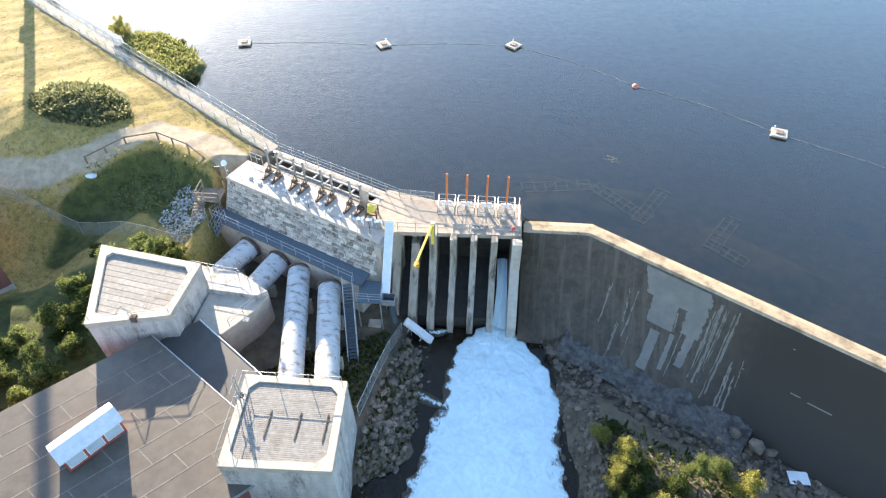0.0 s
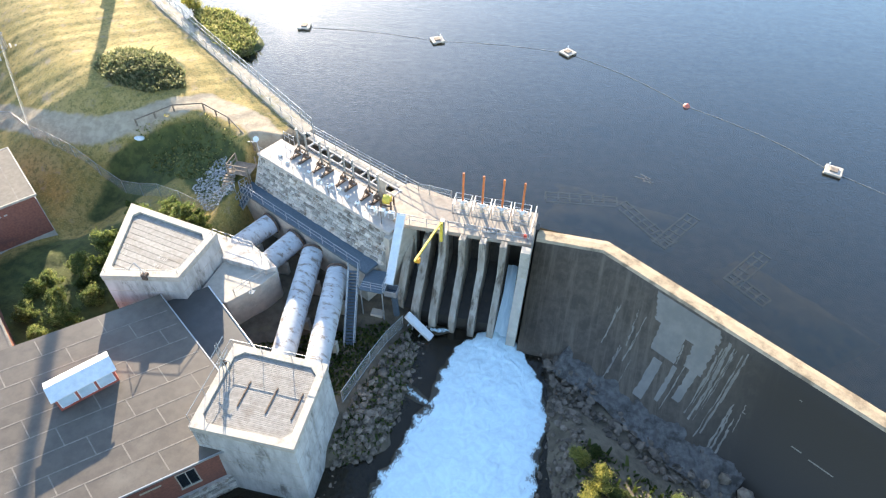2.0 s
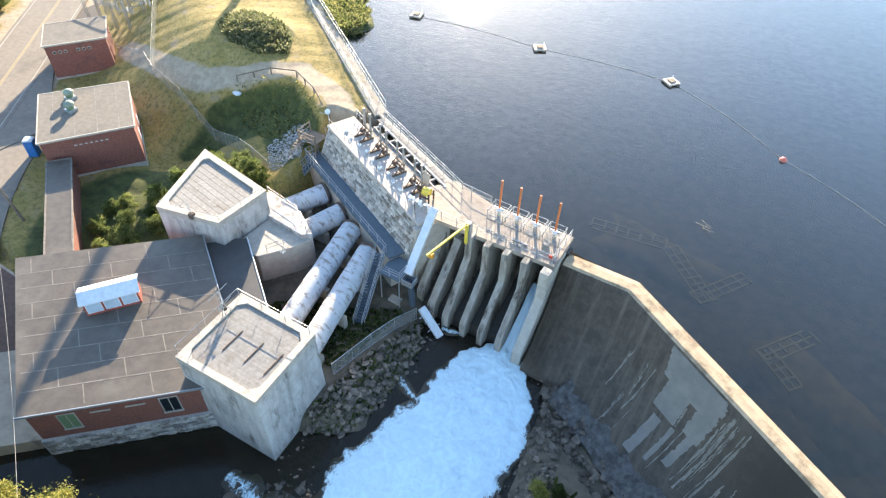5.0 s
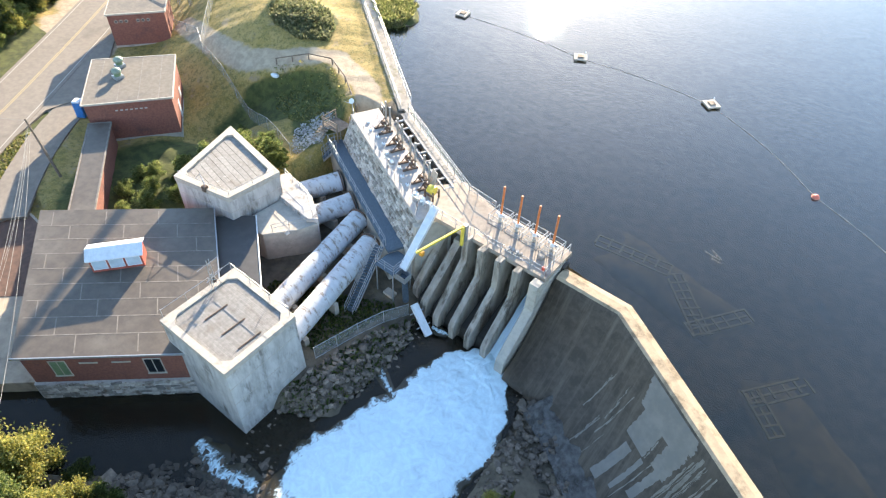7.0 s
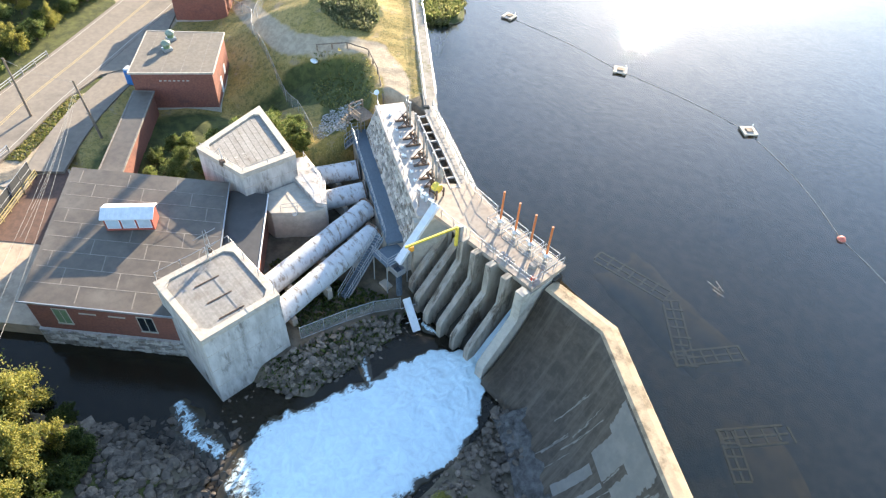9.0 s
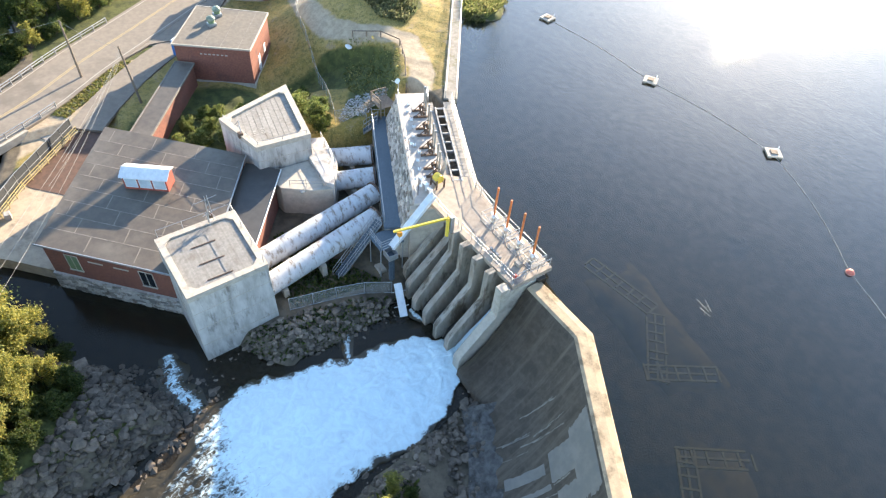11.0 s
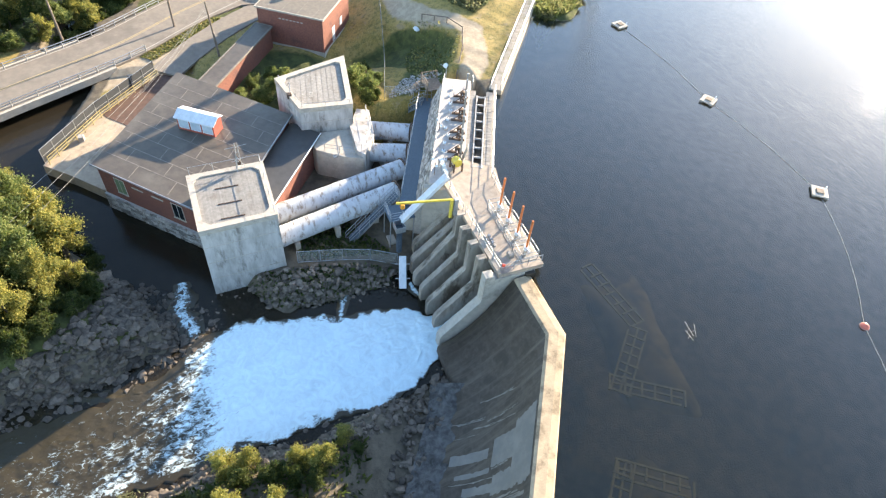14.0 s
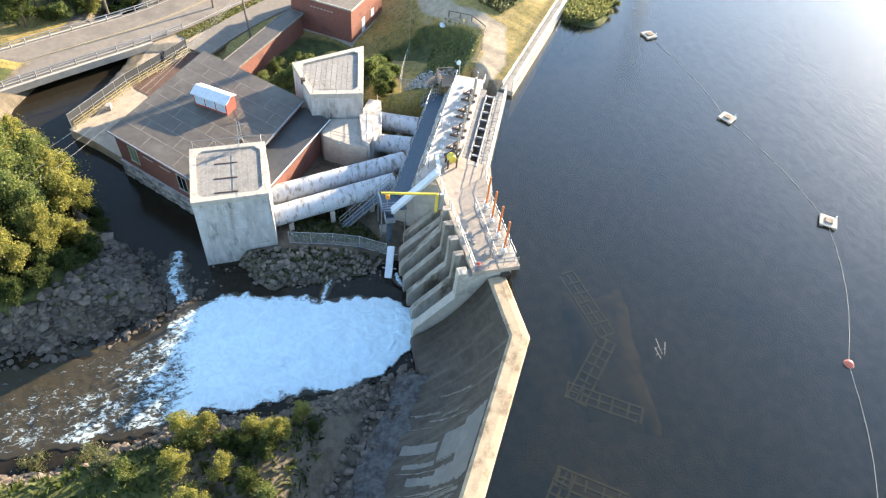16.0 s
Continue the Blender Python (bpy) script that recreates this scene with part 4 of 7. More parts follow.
def flat(v):
    return Vector((v[0], v[1], 0))


wall_between(flat(RW), flat(RS), -2.4, -2.4, -6.3, BRICK)
wall_between(flat(RS), flat(RE), -2.4, -2.3, -8.5, BRICK)
wall_between(flat(RE), flat(RN), -2.3, -2.3, -8.5, BRICK)
wall_between(flat(RN), flat(RW), -2.3, -2.4, -8.5, BRICK)
wa = (flat(RS) - flat(RW)).normalized()
wn_out = Vector((wa.y, -wa.x, 0))
bm = prism([tuple((flat(RW) - HO + wn_out * o + wa * s)[:2]) for o, s in ((0.25, -0.1), (0.25, 14), (-0.4, 14), (-0.4, -0.1))], -2.5, 2.2)
foundation = part("foundation", bm, MORTAR, house, "rough grey rubble stone foundation")


def wall_window(s, w, z0, z1, mat, frame_mat, label):
    """A window in the river wall: recess, frame and pane."""
    o = flat(RW) + wa * s + wn_out * 0.0
    fr = thing("window", (0, 0, 0), "", "")
    fr.parent = house
    m = Matrix(((wa.x, wn_out.x, 0, o.x - HO.x), (wa.y, wn_out.y, 0, o.y - HO.y), (0, 0, 1, -HO.z), (0, 0, 0, 1)))
    part("pane", box((0, 0.004, z0), (w, 0.02, z1), 0, m), mat, fr, label)
    for lo, hi in (((-0.08, 0, z0), (0, 0.05, z1)), ((w, 0, z0), (w + 0.08, 0.05, z1)), ((-0.08, 0, z1), (w + 0.08, 0.05, z1 + 0.1)), ((-0.12, 0, z0 - 0.12), (w + 0.12, 0.12, z0)), ((w / 2 - 0.03, 0, z0), (w / 2 + 0.03, 0.04, z1))):
        part("frame", box(lo, hi, 0, m), frame_mat, fr)


wall_window(2.1, 1.2, -5.3, -3.4, GREEN_PT, CONC, "faded green boarded window")
wall_window(9.6, 1.3, -5.3, -3.4, GLASS_DK, CONC, "dark window")
for s in (4.4, 7.0):
    o = flat(RW) + wa * s
    m = Matrix(((wa.x, wn_out.x, 0, o.x - HO.x), (wa.y, wn_out.y, 0, o.y - HO.y), (0, 0, 1, -HO.z), (0, 0, 0, 1)))
    part("lintel", box((0, -0.05, -3.75), (1.5, 0.05, -3.6), 0, m), CONC, house)

# roof monitor with three windows
mon = thing("roof_monitor", Vector((-25.0, 20.2, -2.2)), "small red roof monitor with a white metal roof and three windows", "roof monitor")
mon.rotation_euler = (0, 0, radians(53.4))
part("body", box((-2.2, -0.85, -0.3), (2.2, 0.85, 1.6)), shade("red painted boards", (0.42, 0.10, 0.07), (0.33, 0.08, 0.055), 2.0, 0.7, 0.2), mon)
bm = slab_along([(-1.05, 1.52), (-1.05, 1.6), (0.1, 2.15), (1.0, 1.8), (1.0, 1.73), (0.1, 2.06)], -2.4, 2.4)
part("roof", bm, WHITE, mon, "white ribbed metal roof")
for i in range(13):
    part("rib", slab_along([(-1.05, 1.6), (0.1, 2.15), (0.1, 2.18), (-1.05, 1.63)], -2.4 + i * 0.4 - 0.02, -2.4 + i * 0.4 + 0.02), WHITE, mon)
for i in range(3):
    x = -1.42 + i * 1.42
    w = part("window", box((x - 0.62, -0.88, 0.3), (x + 0.62, -0.84, 1.42)), WHITE, mon, "white framed window")
    part("pane", box((x - 0.55, -0.90, 0.38), (x + 0.55, -0.885, 1.34)), shade("pale reflecting pane", (0.55, 0.66, 0.75), None, 1.0, 0.1, 0.0), w)

FELT_NEW = shade("newer black felt", (0.075, 0.072, 0.070), (0.055, 0.053, 0.052), 1.2, 0.5, 0.15, (0.085, 0.08, 0.075), 0.3, (0.5, 0.7))
# lower lean-to roof between powerhouse and towers
LR = [Vector((-24.6, 30.0, -2.9)), Vector((-21.7, 32.8, -2.9)), Vector((-11.2, 25.2, -3.1)), Vector((-13.0, 21.6, -3.1))]
lean = thing("lean_to", (-18, 27, -8), "low dark felt lean-to roof beside the powerhouse", "building")
bm = bmesh.new()
hi_v = [bm.verts.new(p - lean.location) for p in LR]
lo_v = [bm.verts.new(p - lean.location - Vector((0, 0, 0.25))) for p in LR]
bm.faces.new(hi_v)
bm.faces.new(lo_v[::-1])
for i in range(4):
    bm.faces.new((lo_v[i], lo_v[(i + 1) % 4], hi_v[(i + 1) % 4], hi_v[i]))
part("roof", bm, FELT_NEW, lean)
bm = prism([tuple((p - lean.location)[:2]) for p in (LR[0], LR[1] - Vector((0.25, 0.25, 0)), LR[2] - Vector((0.25, 0.25, 0)), LR[3])], -0.6, [4.8, 4.8, 4.6, 4.6])
part("wall", bm, BRICK, lean)
d = (LR[2] - LR[1]).normalized()
bm = bmesh.new()
add_tube(bm, LR[1] - lean.location + Vector((0, 0, 0.02)), LR[2] - lean.location + Vector((0, 0, 0.02)), 0.07, seg=6)
part("drip_edge", bm, WHITE, lean)


# ---- other buildings ----
def brick_building(outline, top, base, label, roof_mat):
    k = len(outline)
    c = Vector((sum(p[0] for p in outline) / k, sum(p[1] for p in outline) / k, base))
    t = thing("brick_building", c, label, "building")
    loc = [(p[0] - c.x, p[1] - c.y) for p in outline]
    part("wall", prism(loc, -0.5, top - base - 0.25), BRICK, t)
    part("foundation", prism(shrink(loc, -0.08), -0.6, 0.45), CONC, t, "pale concrete plinth")
    part("roof", prism(shrink(loc, -0.2), top - base - 0.25, top - base, 0.03), roof_mat, t)
    part("drip_edge", ring_wall(shrink(loc, -0.26), shrink(loc, -0.12), top - base - 0.2, top - base + 0.03), CONC_CAP, t, "pale metal roof edge")
    return t, c, loc


def wall_frame(c, loc, i):
    """Local axes of wall i of a building: along, out."""
    k = len(loc)
    a, b = Vector((*loc[i], 0)), Vector((*loc[(i + 1) % k], 0))
    d = (b - a).normalized()
    out = Vector((d.y, -d.x, 0))
    if out.dot((a + b) / 2) < 0:
        out = -out
    return Matrix(((d.x, out.x, 0, a.x), (d.y, out.y, 0, a.y), (0, 0, 1, 0), (0, 0, 0, 1))), (b - a).length


B1 = [(-52.7, 44.4), (-44.5, 38.55), (-50.3, 30.6), (-58.8, 36.7)]
tb, cb, lb = brick_building(B1, -1.4, -7.0, "red brick control building with a gravel roof", ROOF_PALE)
m, L = wall_frame(cb, lb, 0)
for s, z0, z1, w in ((3.2, 0.6, 2.7, 1.0), (6.2, 1.6, 2.8, 0.9)):
    part("door" if z0 < 1 else "window", box((L - s - w, 0.0, z0), (L - s, 0.06, z1), 0.01, m), WHITE, tb, "white painted leaf")
m, L = wall_frame(cb, lb, 1)
for k in range(7):
    part("vent_brick", box((3.0 + k * 0.55, 0, 4.3), (3.3 + k * 0.55, 0.03, 4.45), 0, m), MORTAR, tb)
for k in range(4):
    a, b = Vector(lb[0]), Vector(lb[3])
    p, q = a.lerp(b, (k + 0.6) / 4.2), Vector(lb[1]).lerp(Vector(lb[2]), (k + 0.6) / 4.2)
    d = (q - p).normalized()
    nn = Vector((-d.y, d.x)) * 0.05
    part("seam", prism([p + nn, q + nn, q - nn, p - nn], 5.595, 5.612), SEAM, tb)


def roof_vent(x, y, z):
    t = thing("roof_vent", (x, y, z), "greenish metal mushroom vent on a felt roof", "vent", group="roof vents")
    part("curb", box((-0.55, -0.55, -0.02), (0.55, 0.55, 0.35), 0.03), STEEL, t)
    part("neck", tube((0, 0, 0.3), (0, 0, 0.85), 0.42, seg=16), GREEN_PT, t)
    bm = bmesh.new()
    bmesh.ops.create_uvsphere(bm, u_segments=20, v_segments=10, radius=0.6)
    for v in bm.verts:
        v.co.z = 0.9 + max(-0.12, v.co.z) * 0.75
    hd = part("hood", bm, shade("weathered green hood", (0.27, 0.32, 0.25), (0.19, 0.23, 0.18), 3.0, 0.5, 0.1), t)
    for p in hd.data.polygons:
        p.use_smooth = True


roof_vent(-55.0, 38.2, -1.4)
roof_vent(-52.7, 36.6, -1.4)

B0 = [(-69.9, 44.7), (-65.3, 51.0), (-70.5, 55.0), (-75.2, 48.7)]
t0, c0, l0 = brick_building(B0, -1.6, -6.9, "small red brick substation building with round vents", ROOF_PALE)
m, L = wall_frame(c0, l0, 0)
for k in (1.0, 1.7, 2.4, 4.0, 4.7, 5.4):
    bm = bmesh.new()
    add_tube(bm, (k, 0.0, 4.1), (k, 0.06, 4.1), 0.24, seg=14)
    bm.transform(m)
    o = part("vent_ring", bm, CONC_CAP, t0)
    bm = bmesh.new()
    add_tube(bm, (k, 0.05, 4.1), (k, 0.075, 4.1), 0.15, seg=14)
    bm.transform(m)
    part("vent_hole", bm, GLASS_DK, t0, "dark round opening")

# covered passage from the powerhouse to the control building
t = thing("covered_passage", (-42.5, 26.8, -7), "narrow brick passage with a dark felt roof", "building")
P4 = [(-49.4, 30.2), (-48.0, 31.9), (-34.8, 22.4), (-36.2, 20.7)]
loc = [(x + 42.5, y - 26.8) for x, y in P4]
part("wall", prism(loc, -0.6, 3.2), BRICK, t)
part("roof", prism(shrink(loc, -0.18), 3.2, 3.45), ROOFING, t)
part("coping", ring_wall(shrink(loc, -0.24), shrink(loc, -0.08), 3.3, 3.5), SEAM, t)

# concrete yard beside the powerhouse, on a stone retaining wall
yard = [(-29.3, 2.6), (-26.5, 5.7), (-22.6, 9.4), (-36.6, 19.0), (-44.0, 19.2), (-45.4, 15.6), (-37.4, 8.2)]
tagged(link_mesh("yard", prism(yard, -10, -6.95, 0.04), shade("worn yard concrete", (0.50, 0.41, 0.30), (0.40, 0.32, 0.24), 1.2, 0.9, 0.2, (0.25, 0.20, 0.15), 0.4, (0.5, 0.7))), "worn concrete yard with a stone edge beside the powerhouse", "yard", kind="structure")
# thin reddish-brown sheet on the yard, darkened to stand for the shade there
dk = [(-36.8, 9.4), (-31.4, 14.6), (-36.6, 18.8), (-43.8, 18.9), (-44.9, 16.0), (-37.8, 9.0)]
tagged(link_mesh("floor_rusty", prism(dk, -6.945, -6.9), shade("reddish-brown yard with shade painted in", (0.15, 0.085, 0.06), (0.10, 0.06, 0.045), 2.0, 0.8, 0.3)), "reddish-brown part of the yard, shade put into its colour", "floor", kind="structure")
railing("black_fence", [(-29.5, 2.9, -6.95), (-37.3, 8.5, -6.95), (-45.2, 15.7, -6.95)], "tall dark mesh fence along the edge of the yard", 2.0, 2.0, (0.1, 1.0, 1.95), 0.03, STEEL, panel=shade("dark privacy mesh", (0.06, 0.065, 0.07), (0.04, 0.045, 0.05), 20.0, 0.7, 0.2), category="fence")
railing("guard_rail", [(-29.3, 3.4, -6.95), (-36.9, 8.9, -6.95), (-44.6, 16.0, -6.95)], "yellow-grey pipe guard rail inside the yard fence", 1.05, 1.6, (0.35, 0.7, 1.03), 0.045, shade("dull yellow pipe", (0.45, 0.37, 0.16), (0.34, 0.28, 0.13), 4.0, 0.6, 0.1))
tagged(link_mesh("block", box((-33.2, 6.4, -6.95), (-32.4, 7.0, -6.25), 0.05), CONC_LT), "pale concrete block on the yard", "block")


# ---- road and bridge ----
def strip(pts, half, z, thick, off=0.0):
    bm = bmesh.new()
    rows = []
    v = [Vector(p) for p in pts]
    for i, p in enumerate(v):
        d = (v[min(i + 1, len(v) - 1)] - v[max(i - 1, 0)]).normalized()
        nn = Vector((-d.y, d.x))
        rows.append([bm.verts.new((*(p + nn * (off + s)), zz)) for s, zz in ((-half, z - thick), (half, z - thick), (half, z), (-half, z))])
    for a, b in zip(rows, rows[1:]):
        for j in range(4):
            bm.faces.new((a[j], b[j], b[(j + 1) % 4], a[(j + 1) % 4]))
    bm.faces.new(rows[0])
    bm.faces.new(rows[-1][::-1])
    return bm


def smooth_line(pts, k=6):
    out = []
    v = [Vector(p) for p in pts]
    for i in range(len(v) - 1):
        p0, p1, p2, p3 = v[max(i - 1, 0)], v[i], v[i + 1], v[min(i + 2, len(v) - 1)]
        for j in range(k):
            t = j / k
            out.append(0.5 * ((2 * p1) + (p2 - p0) * t + (2 * p0 - 5 * p1 + 4 * p2 - p3) * t * t + (3 * p1 - p0 - 3 * p2 + p3) * t ** 3))
    out.append(v[-1])
    return out


road_line = smooth_line(ROAD)
tagged(link_mesh("road", strip(road_line, 4.45, -6.42, 0.5), ASPHALT), "sun-bleached asphalt two-lane road", "road", kind="structure")
tagged(link_mesh("road_lot", prism([(-57.0, 22.5), (-61, 29.5), (-60.2, 36.5), (-70.5, 44.4), (-76, 49), (-86, 50), (-66, 28)], -6.8, -6.46), ASPHALT), "asphalt forecourt beside the road", "road", kind="structure")
tagged(link_mesh("road_drive", strip(smooth_line([(-44.6, 16.8), (-50.6, 21.8), (-56.4, 28.0), (-60.5, 34)]), 2.2, -6.55, 0.3), ASPHALT), "narrow asphalt drive to the yard", "road", kind="structure")
for off, w, mt in ((0.14, 0.06, LINE_Y), (-0.14, 0.06, LINE_Y), (3.9, 0.06, LINE_W), (-3.9, 0.06, LINE_W)):
    tagged(link_mesh("road_line", strip(road_line, w, -6.412, 0.006, off), mt), "faded painted road line", "road line", kind="structure")


def guard(off, i0, i1, z, label):
    v = [Vector(p) for p in road_line]
    pts = []
    for i in range(i0, i1):
        d = (v[i + 1] - v[i - 1]).normalized()
        nn = Vector((-d.y, d.x))
        pts.append((*(v[i] + nn * off), z))
    railing("guardrail", pts, label, 0.85, 2.2, (0.45, 0.78), 0.07, STEEL, category="guardrail", group="road guardrails")


guard(-4.25, 8, 26, -6.42, "steel bridge railing along the near edge of the road")
guard(4.25, 8, 35, -6.42, "steel guardrail along the far edge of the road")
seg = [tuple(p) for p in road_line if -30 < p[1] < 9.5]
tagged(link_mesh("bridge", strip(seg, 4.9, -6.45, 0.9), CONC), "concrete bridge deck over the tailrace channel", "bridge", kind="structure")
for (x, y) in ((-49.2, 11.2), (-41.0, -17.5)):
    d = Vector((-0.50, 0.86))
    nn = Vector((-d.y, d.x))
    pts = [Vector((x, y)) + nn * s + d * w for s, w in ((-5.2, -0.7), (5.5, -0.7), (5.5, 0.7), (-5.2, 0.7))]
    tagged(link_mesh("abutment", prism([tuple(p) for p in pts], -10, -7.3), CONC_DK), "dark concrete abutment under the bridge", "abutment", kind="structure")


# ---- poles, wires, small yard things ----
def utility_pole(x, y, z, height, lean=(0, 0), label="weathered wooden utility pole", cross=True):
    t = thing("utility_pole", (x, y, z), label, "pole", group="utility poles")
    top = Vector((lean[0], lean[1], height))
    part("shaft", tube((0, 0, -0.4), top, 0.17, 0.11, 10), TIMBER, t)
    if cross:
        bm = box((-1.1, -0.06, -0.07), (1.1, 0.06, 0.07))
        bm.transform(Matrix.Translation(top - Vector((0, 0, 0.7))))
        part("crossarm", bm, TIMBER, t)
        for s in (-0.95, -0.35, 0.35, 0.95):
            part("insulator", tube(top + Vector((s, 0, -0.62)), top + Vector((s, 0, -0.4)), 0.05, 0.03), STEEL, t)
    return Vector((x, y, z)) + top


pt1 = utility_pole(-47.2, 24.3, -6.75, 7.6, (-1.0, -0.4), cross=False)
pt2 = utility_pole(-56.4, 19.2, -6.5, 8.0, cross=False, label="leaning grey utility pole beside the road")
pt3 = utility_pole(-57.2, 4.2, -6.8, 8.5, label="tall grey street pole beyond the road", cross=False)


def wire(a, b, sag, label="thin grey overhead cable"):
    cu = bpy.data.curves.new("cable", 'CURVE')
    cu.dimensions, cu.bevel_depth, cu.bevel_resolution = '3D', 0.015, 1
    sp = cu.splines.new('POLY')
    sp.points.add(16)
    for i in range(17):
        s = i / 16
        p = Vector(a).lerp(Vector(b), s)
        sp.points[i].co = (p.x, p.y, p.z - sag * 4 * s * (1 - s), 1)
    cu.materials.append(WIRE)
    return tagged(new("cable", cu), label, "cable", group="overhead cables")


wire(pt1 - Vector((0, 0, 0.4)), (-33.5, 13.5, -2.6), 0.8)
wire(pt1 - Vector((0, 0, 0.7)), (-31.0, 11.5, -3.2), 0.9)
wire(pt1 - Vector((0, 0, 0.2)), pt2 - Vector((0, 0, 0.2)), 0.4)
wire(pt2, pt3, 0.6)
for k in range(3):
    wire(pt1 - Vector((0, 0, 0.9 + 0.25 * k)), (-15.2 + 1.4 * k, 1.6 + 0.9 * k, -1.0), 1.2, "thin pale overhead cable across the channel")

# blue portable toilet beside the control building
t = thing("portable_toilet", (-56.6, 32.2, -6.55), "blue plastic portable toilet beside the brick wall", "toilet")
t.rotation_euler = (0, 0, radians(36))
part("cabin", box((-0.55, -0.55, 0), (0.55, 0.55, 2.05), 0.05), BLUE, t)
part("roof", box((-0.58, -0.58, 2.05), (0.58, 0.58, 2.3), 0.12), WHITE, t, "white domed roof")
part("door", box((-0.4, -0.575, 0.1), (0.4, -0.55, 1.95), 0.01), BLUE, t)
part("skid", box((-0.6, -0.6, -0.12), (0.6, 0.6, 0.0)), TIMBER, t)


# substation frame behind the far brick building
def substation():
    t = thing("substation_frame", (-76, 60, -6.7), "pale lattice steel substation frame with insulators", "substation")
    for gx in range(4):
        for gy in range(3):
            x, y = gx * 3.4 - 4, gy * 3.2 - 2
            for dx, dy in ((-0.2, -0.2), (0.2, -0.2), (0.2, 0.2), (-0.2, 0.2)):
                part("leg", tube((x + dx, y + dy, -0.2), (x + dx * 0.7, y + dy * 0.7, 7.2), 0.045, seg=5), STEEL, t)
            for z in (0.8, 2.4, 4.0, 5.6):
                bm = bmesh.new()
                add_tube(bm, (x - 0.2, y - 0.2, z), (x + 0.2, y + 0.2, z + 1.4), 0.025, seg=4)
                add_tube(bm, (x + 0.2, y - 0.2, z), (x - 0.2, y + 0.2, z + 1.4), 0.025, seg=4)
                part("brace", bm, STEEL, t)
            for k in range(2):
                bm = bmesh.new()
                for q in range(5):
                    add_tube(bm, (x + 0.9 + k, y, 5.1 + q * 0.16), (x + 0.9 + k, y, 5.18 + q * 0.16), 0.13, seg=8)
                part("insulator", bm, CONC_LT, t)
    for z in (5.0, 7.2):
        for gy in range(3):
            for o in (-0.18, 0.18):
                part("beam", tube((-4.4, gy * 3.2 - 2 + o, z), (6.6, gy * 3.2 - 2 + o, z), 0.05, seg=5), STEEL, t)
        for gx in range(4):
            part("beam", tube((gx * 3.4 - 4, -2.4, z), (gx * 3.4 - 4, 4.8, z), 0.05, seg=5), STEEL, t)
    return t


substation()
# dark gravel, its tone lowered further for the shadow that lies on it
tagged(link_mesh("gravel_pad", prism([(-66.5, 53.5), (-64.2, 58.0), (-72.5, 66.8), (-86, 70), (-86, 52), (-75.5, 55.5), (-70.5, 55.6)], -7.2, -6.62), shade("dark yard gravel with shadow painted in", (0.13, 0.115, 0.10), (0.08, 0.072, 0.064), 5.0, 0.9, 0.5)), "dark gravel yard under the substation, shadow put into its colour", "yard", kind="structure")
railing("chain_fence", [(-66.0, 52.5, -5.6), (-60.0, 52.6, -4.9), (-55.0, 50.0, -4.3)], "grey chain-link fence round the substation", 2.0, 2.5, (0.05, 1.95), 0.03, STEEL, panel=CHAIN, category="fence", group="chain-link fences")


def fence_on_ground(pts, step, label, name="chain_fence", **kw):
    out = []
    for (ax, ay), (bx, by) in zip(pts, pts[1:]):
        k = max(1, int(math.hypot(bx - ax, by - ay) / step))
        for i in range(k):
            x, y = ax + (bx - ax) * i / k, ay + (by - ay) * i / k
            out.append((x, y, gz(x, y)))
    x, y = pts[-1]
    out.append((x, y, gz(x, y)))
    return railing(name, out, label, **kw)


fence_on_ground([(-75.5, 69.5), (-64.5, 59.0), (-54.2, 49.4), (-41, 46.4), (-34.3, 44.4), (-27.4, 42.2), (-25.3, 45.3)], 3.0, "grey chain-link fence down the grass slope", height=1.9, gap=3.0, rails=(1.85,), r=0.022, material=WIRE, panel=CHAIN, category="fence", group="chain-link fences")
fence_on_ground([(-6.6, 26.6), (-5.6, 31.0), (-4.2, 36.4)], 2.2, "grey chain-link fence on the rocky bank", height=1.7, gap=2.2, rails=(0.05, 1.65), r=0.035, panel=CHAIN, category="fence", group="chain-link fences")
fence_on_ground([(-41, 51.9), (-37, 54.0), (-33.6, 54.9), (-29.5, 53.2), (-25.6, 51.0)], 2.4, "low weathered wooden rail above the grassy hollow", name="wooden_rail", height=0.9, gap=2.4, rails=(0.85,), r=0.08, material=TIMBER)

bm = bmesh.new()
bmesh.ops.create_uvsphere(bm, u_segments=12, v_segments=8, radius=0.45)
for v in bm.verts:
    v.co = Vector((v.co.x * 1.5, v.co.y, v.co.z * 0.55)) * (1 + 0.15 * noise.noise(v.co * 4))
bm.transform(Matrix.Translation((-40.5, 51.0, gz(-40.5, 51.0) + 0.15)))
tagged(link_mesh("sack", bm, WHITE), "slumped white sack lying in the grass", "sack")

# embankment wall with its fence
d = Vector((-0.804, 0.594))
nn = Vector((-0.594, -0.804))
A = Vector((-20.0, 53.7))
pts = [A + nn * -0.7, A + d * 110 + nn * -0.7, A + d * 110 + nn * 0.9, A + nn * 0.9]
tagged(link_mesh("wall_embankment", prism([tuple(p) for p in pts], -5, 0.62, 0.05), shade("rough pale embankment", (0.50, 0.43, 0.35), (0.36, 0.31, 0.25), 1.4, 0.9, 0.6, (0.28, 0.25, 0.15), 0.5, (0.5, 0.66))), "rough pale concrete embankment wall along the shore", "wall", kind="structure")
ps = [A + d * s + nn * -0.5 for s in (0, 20, 40, 60)]
railing("chain_fence", [(p.x, p.y, 0.62) for p in ps], "grey mesh fence along the embankment wall", 1.6, 2.5, (0.8, 1.55), 0.03, STEEL, panel=CHAIN, category="fence", group="chain-link fences")
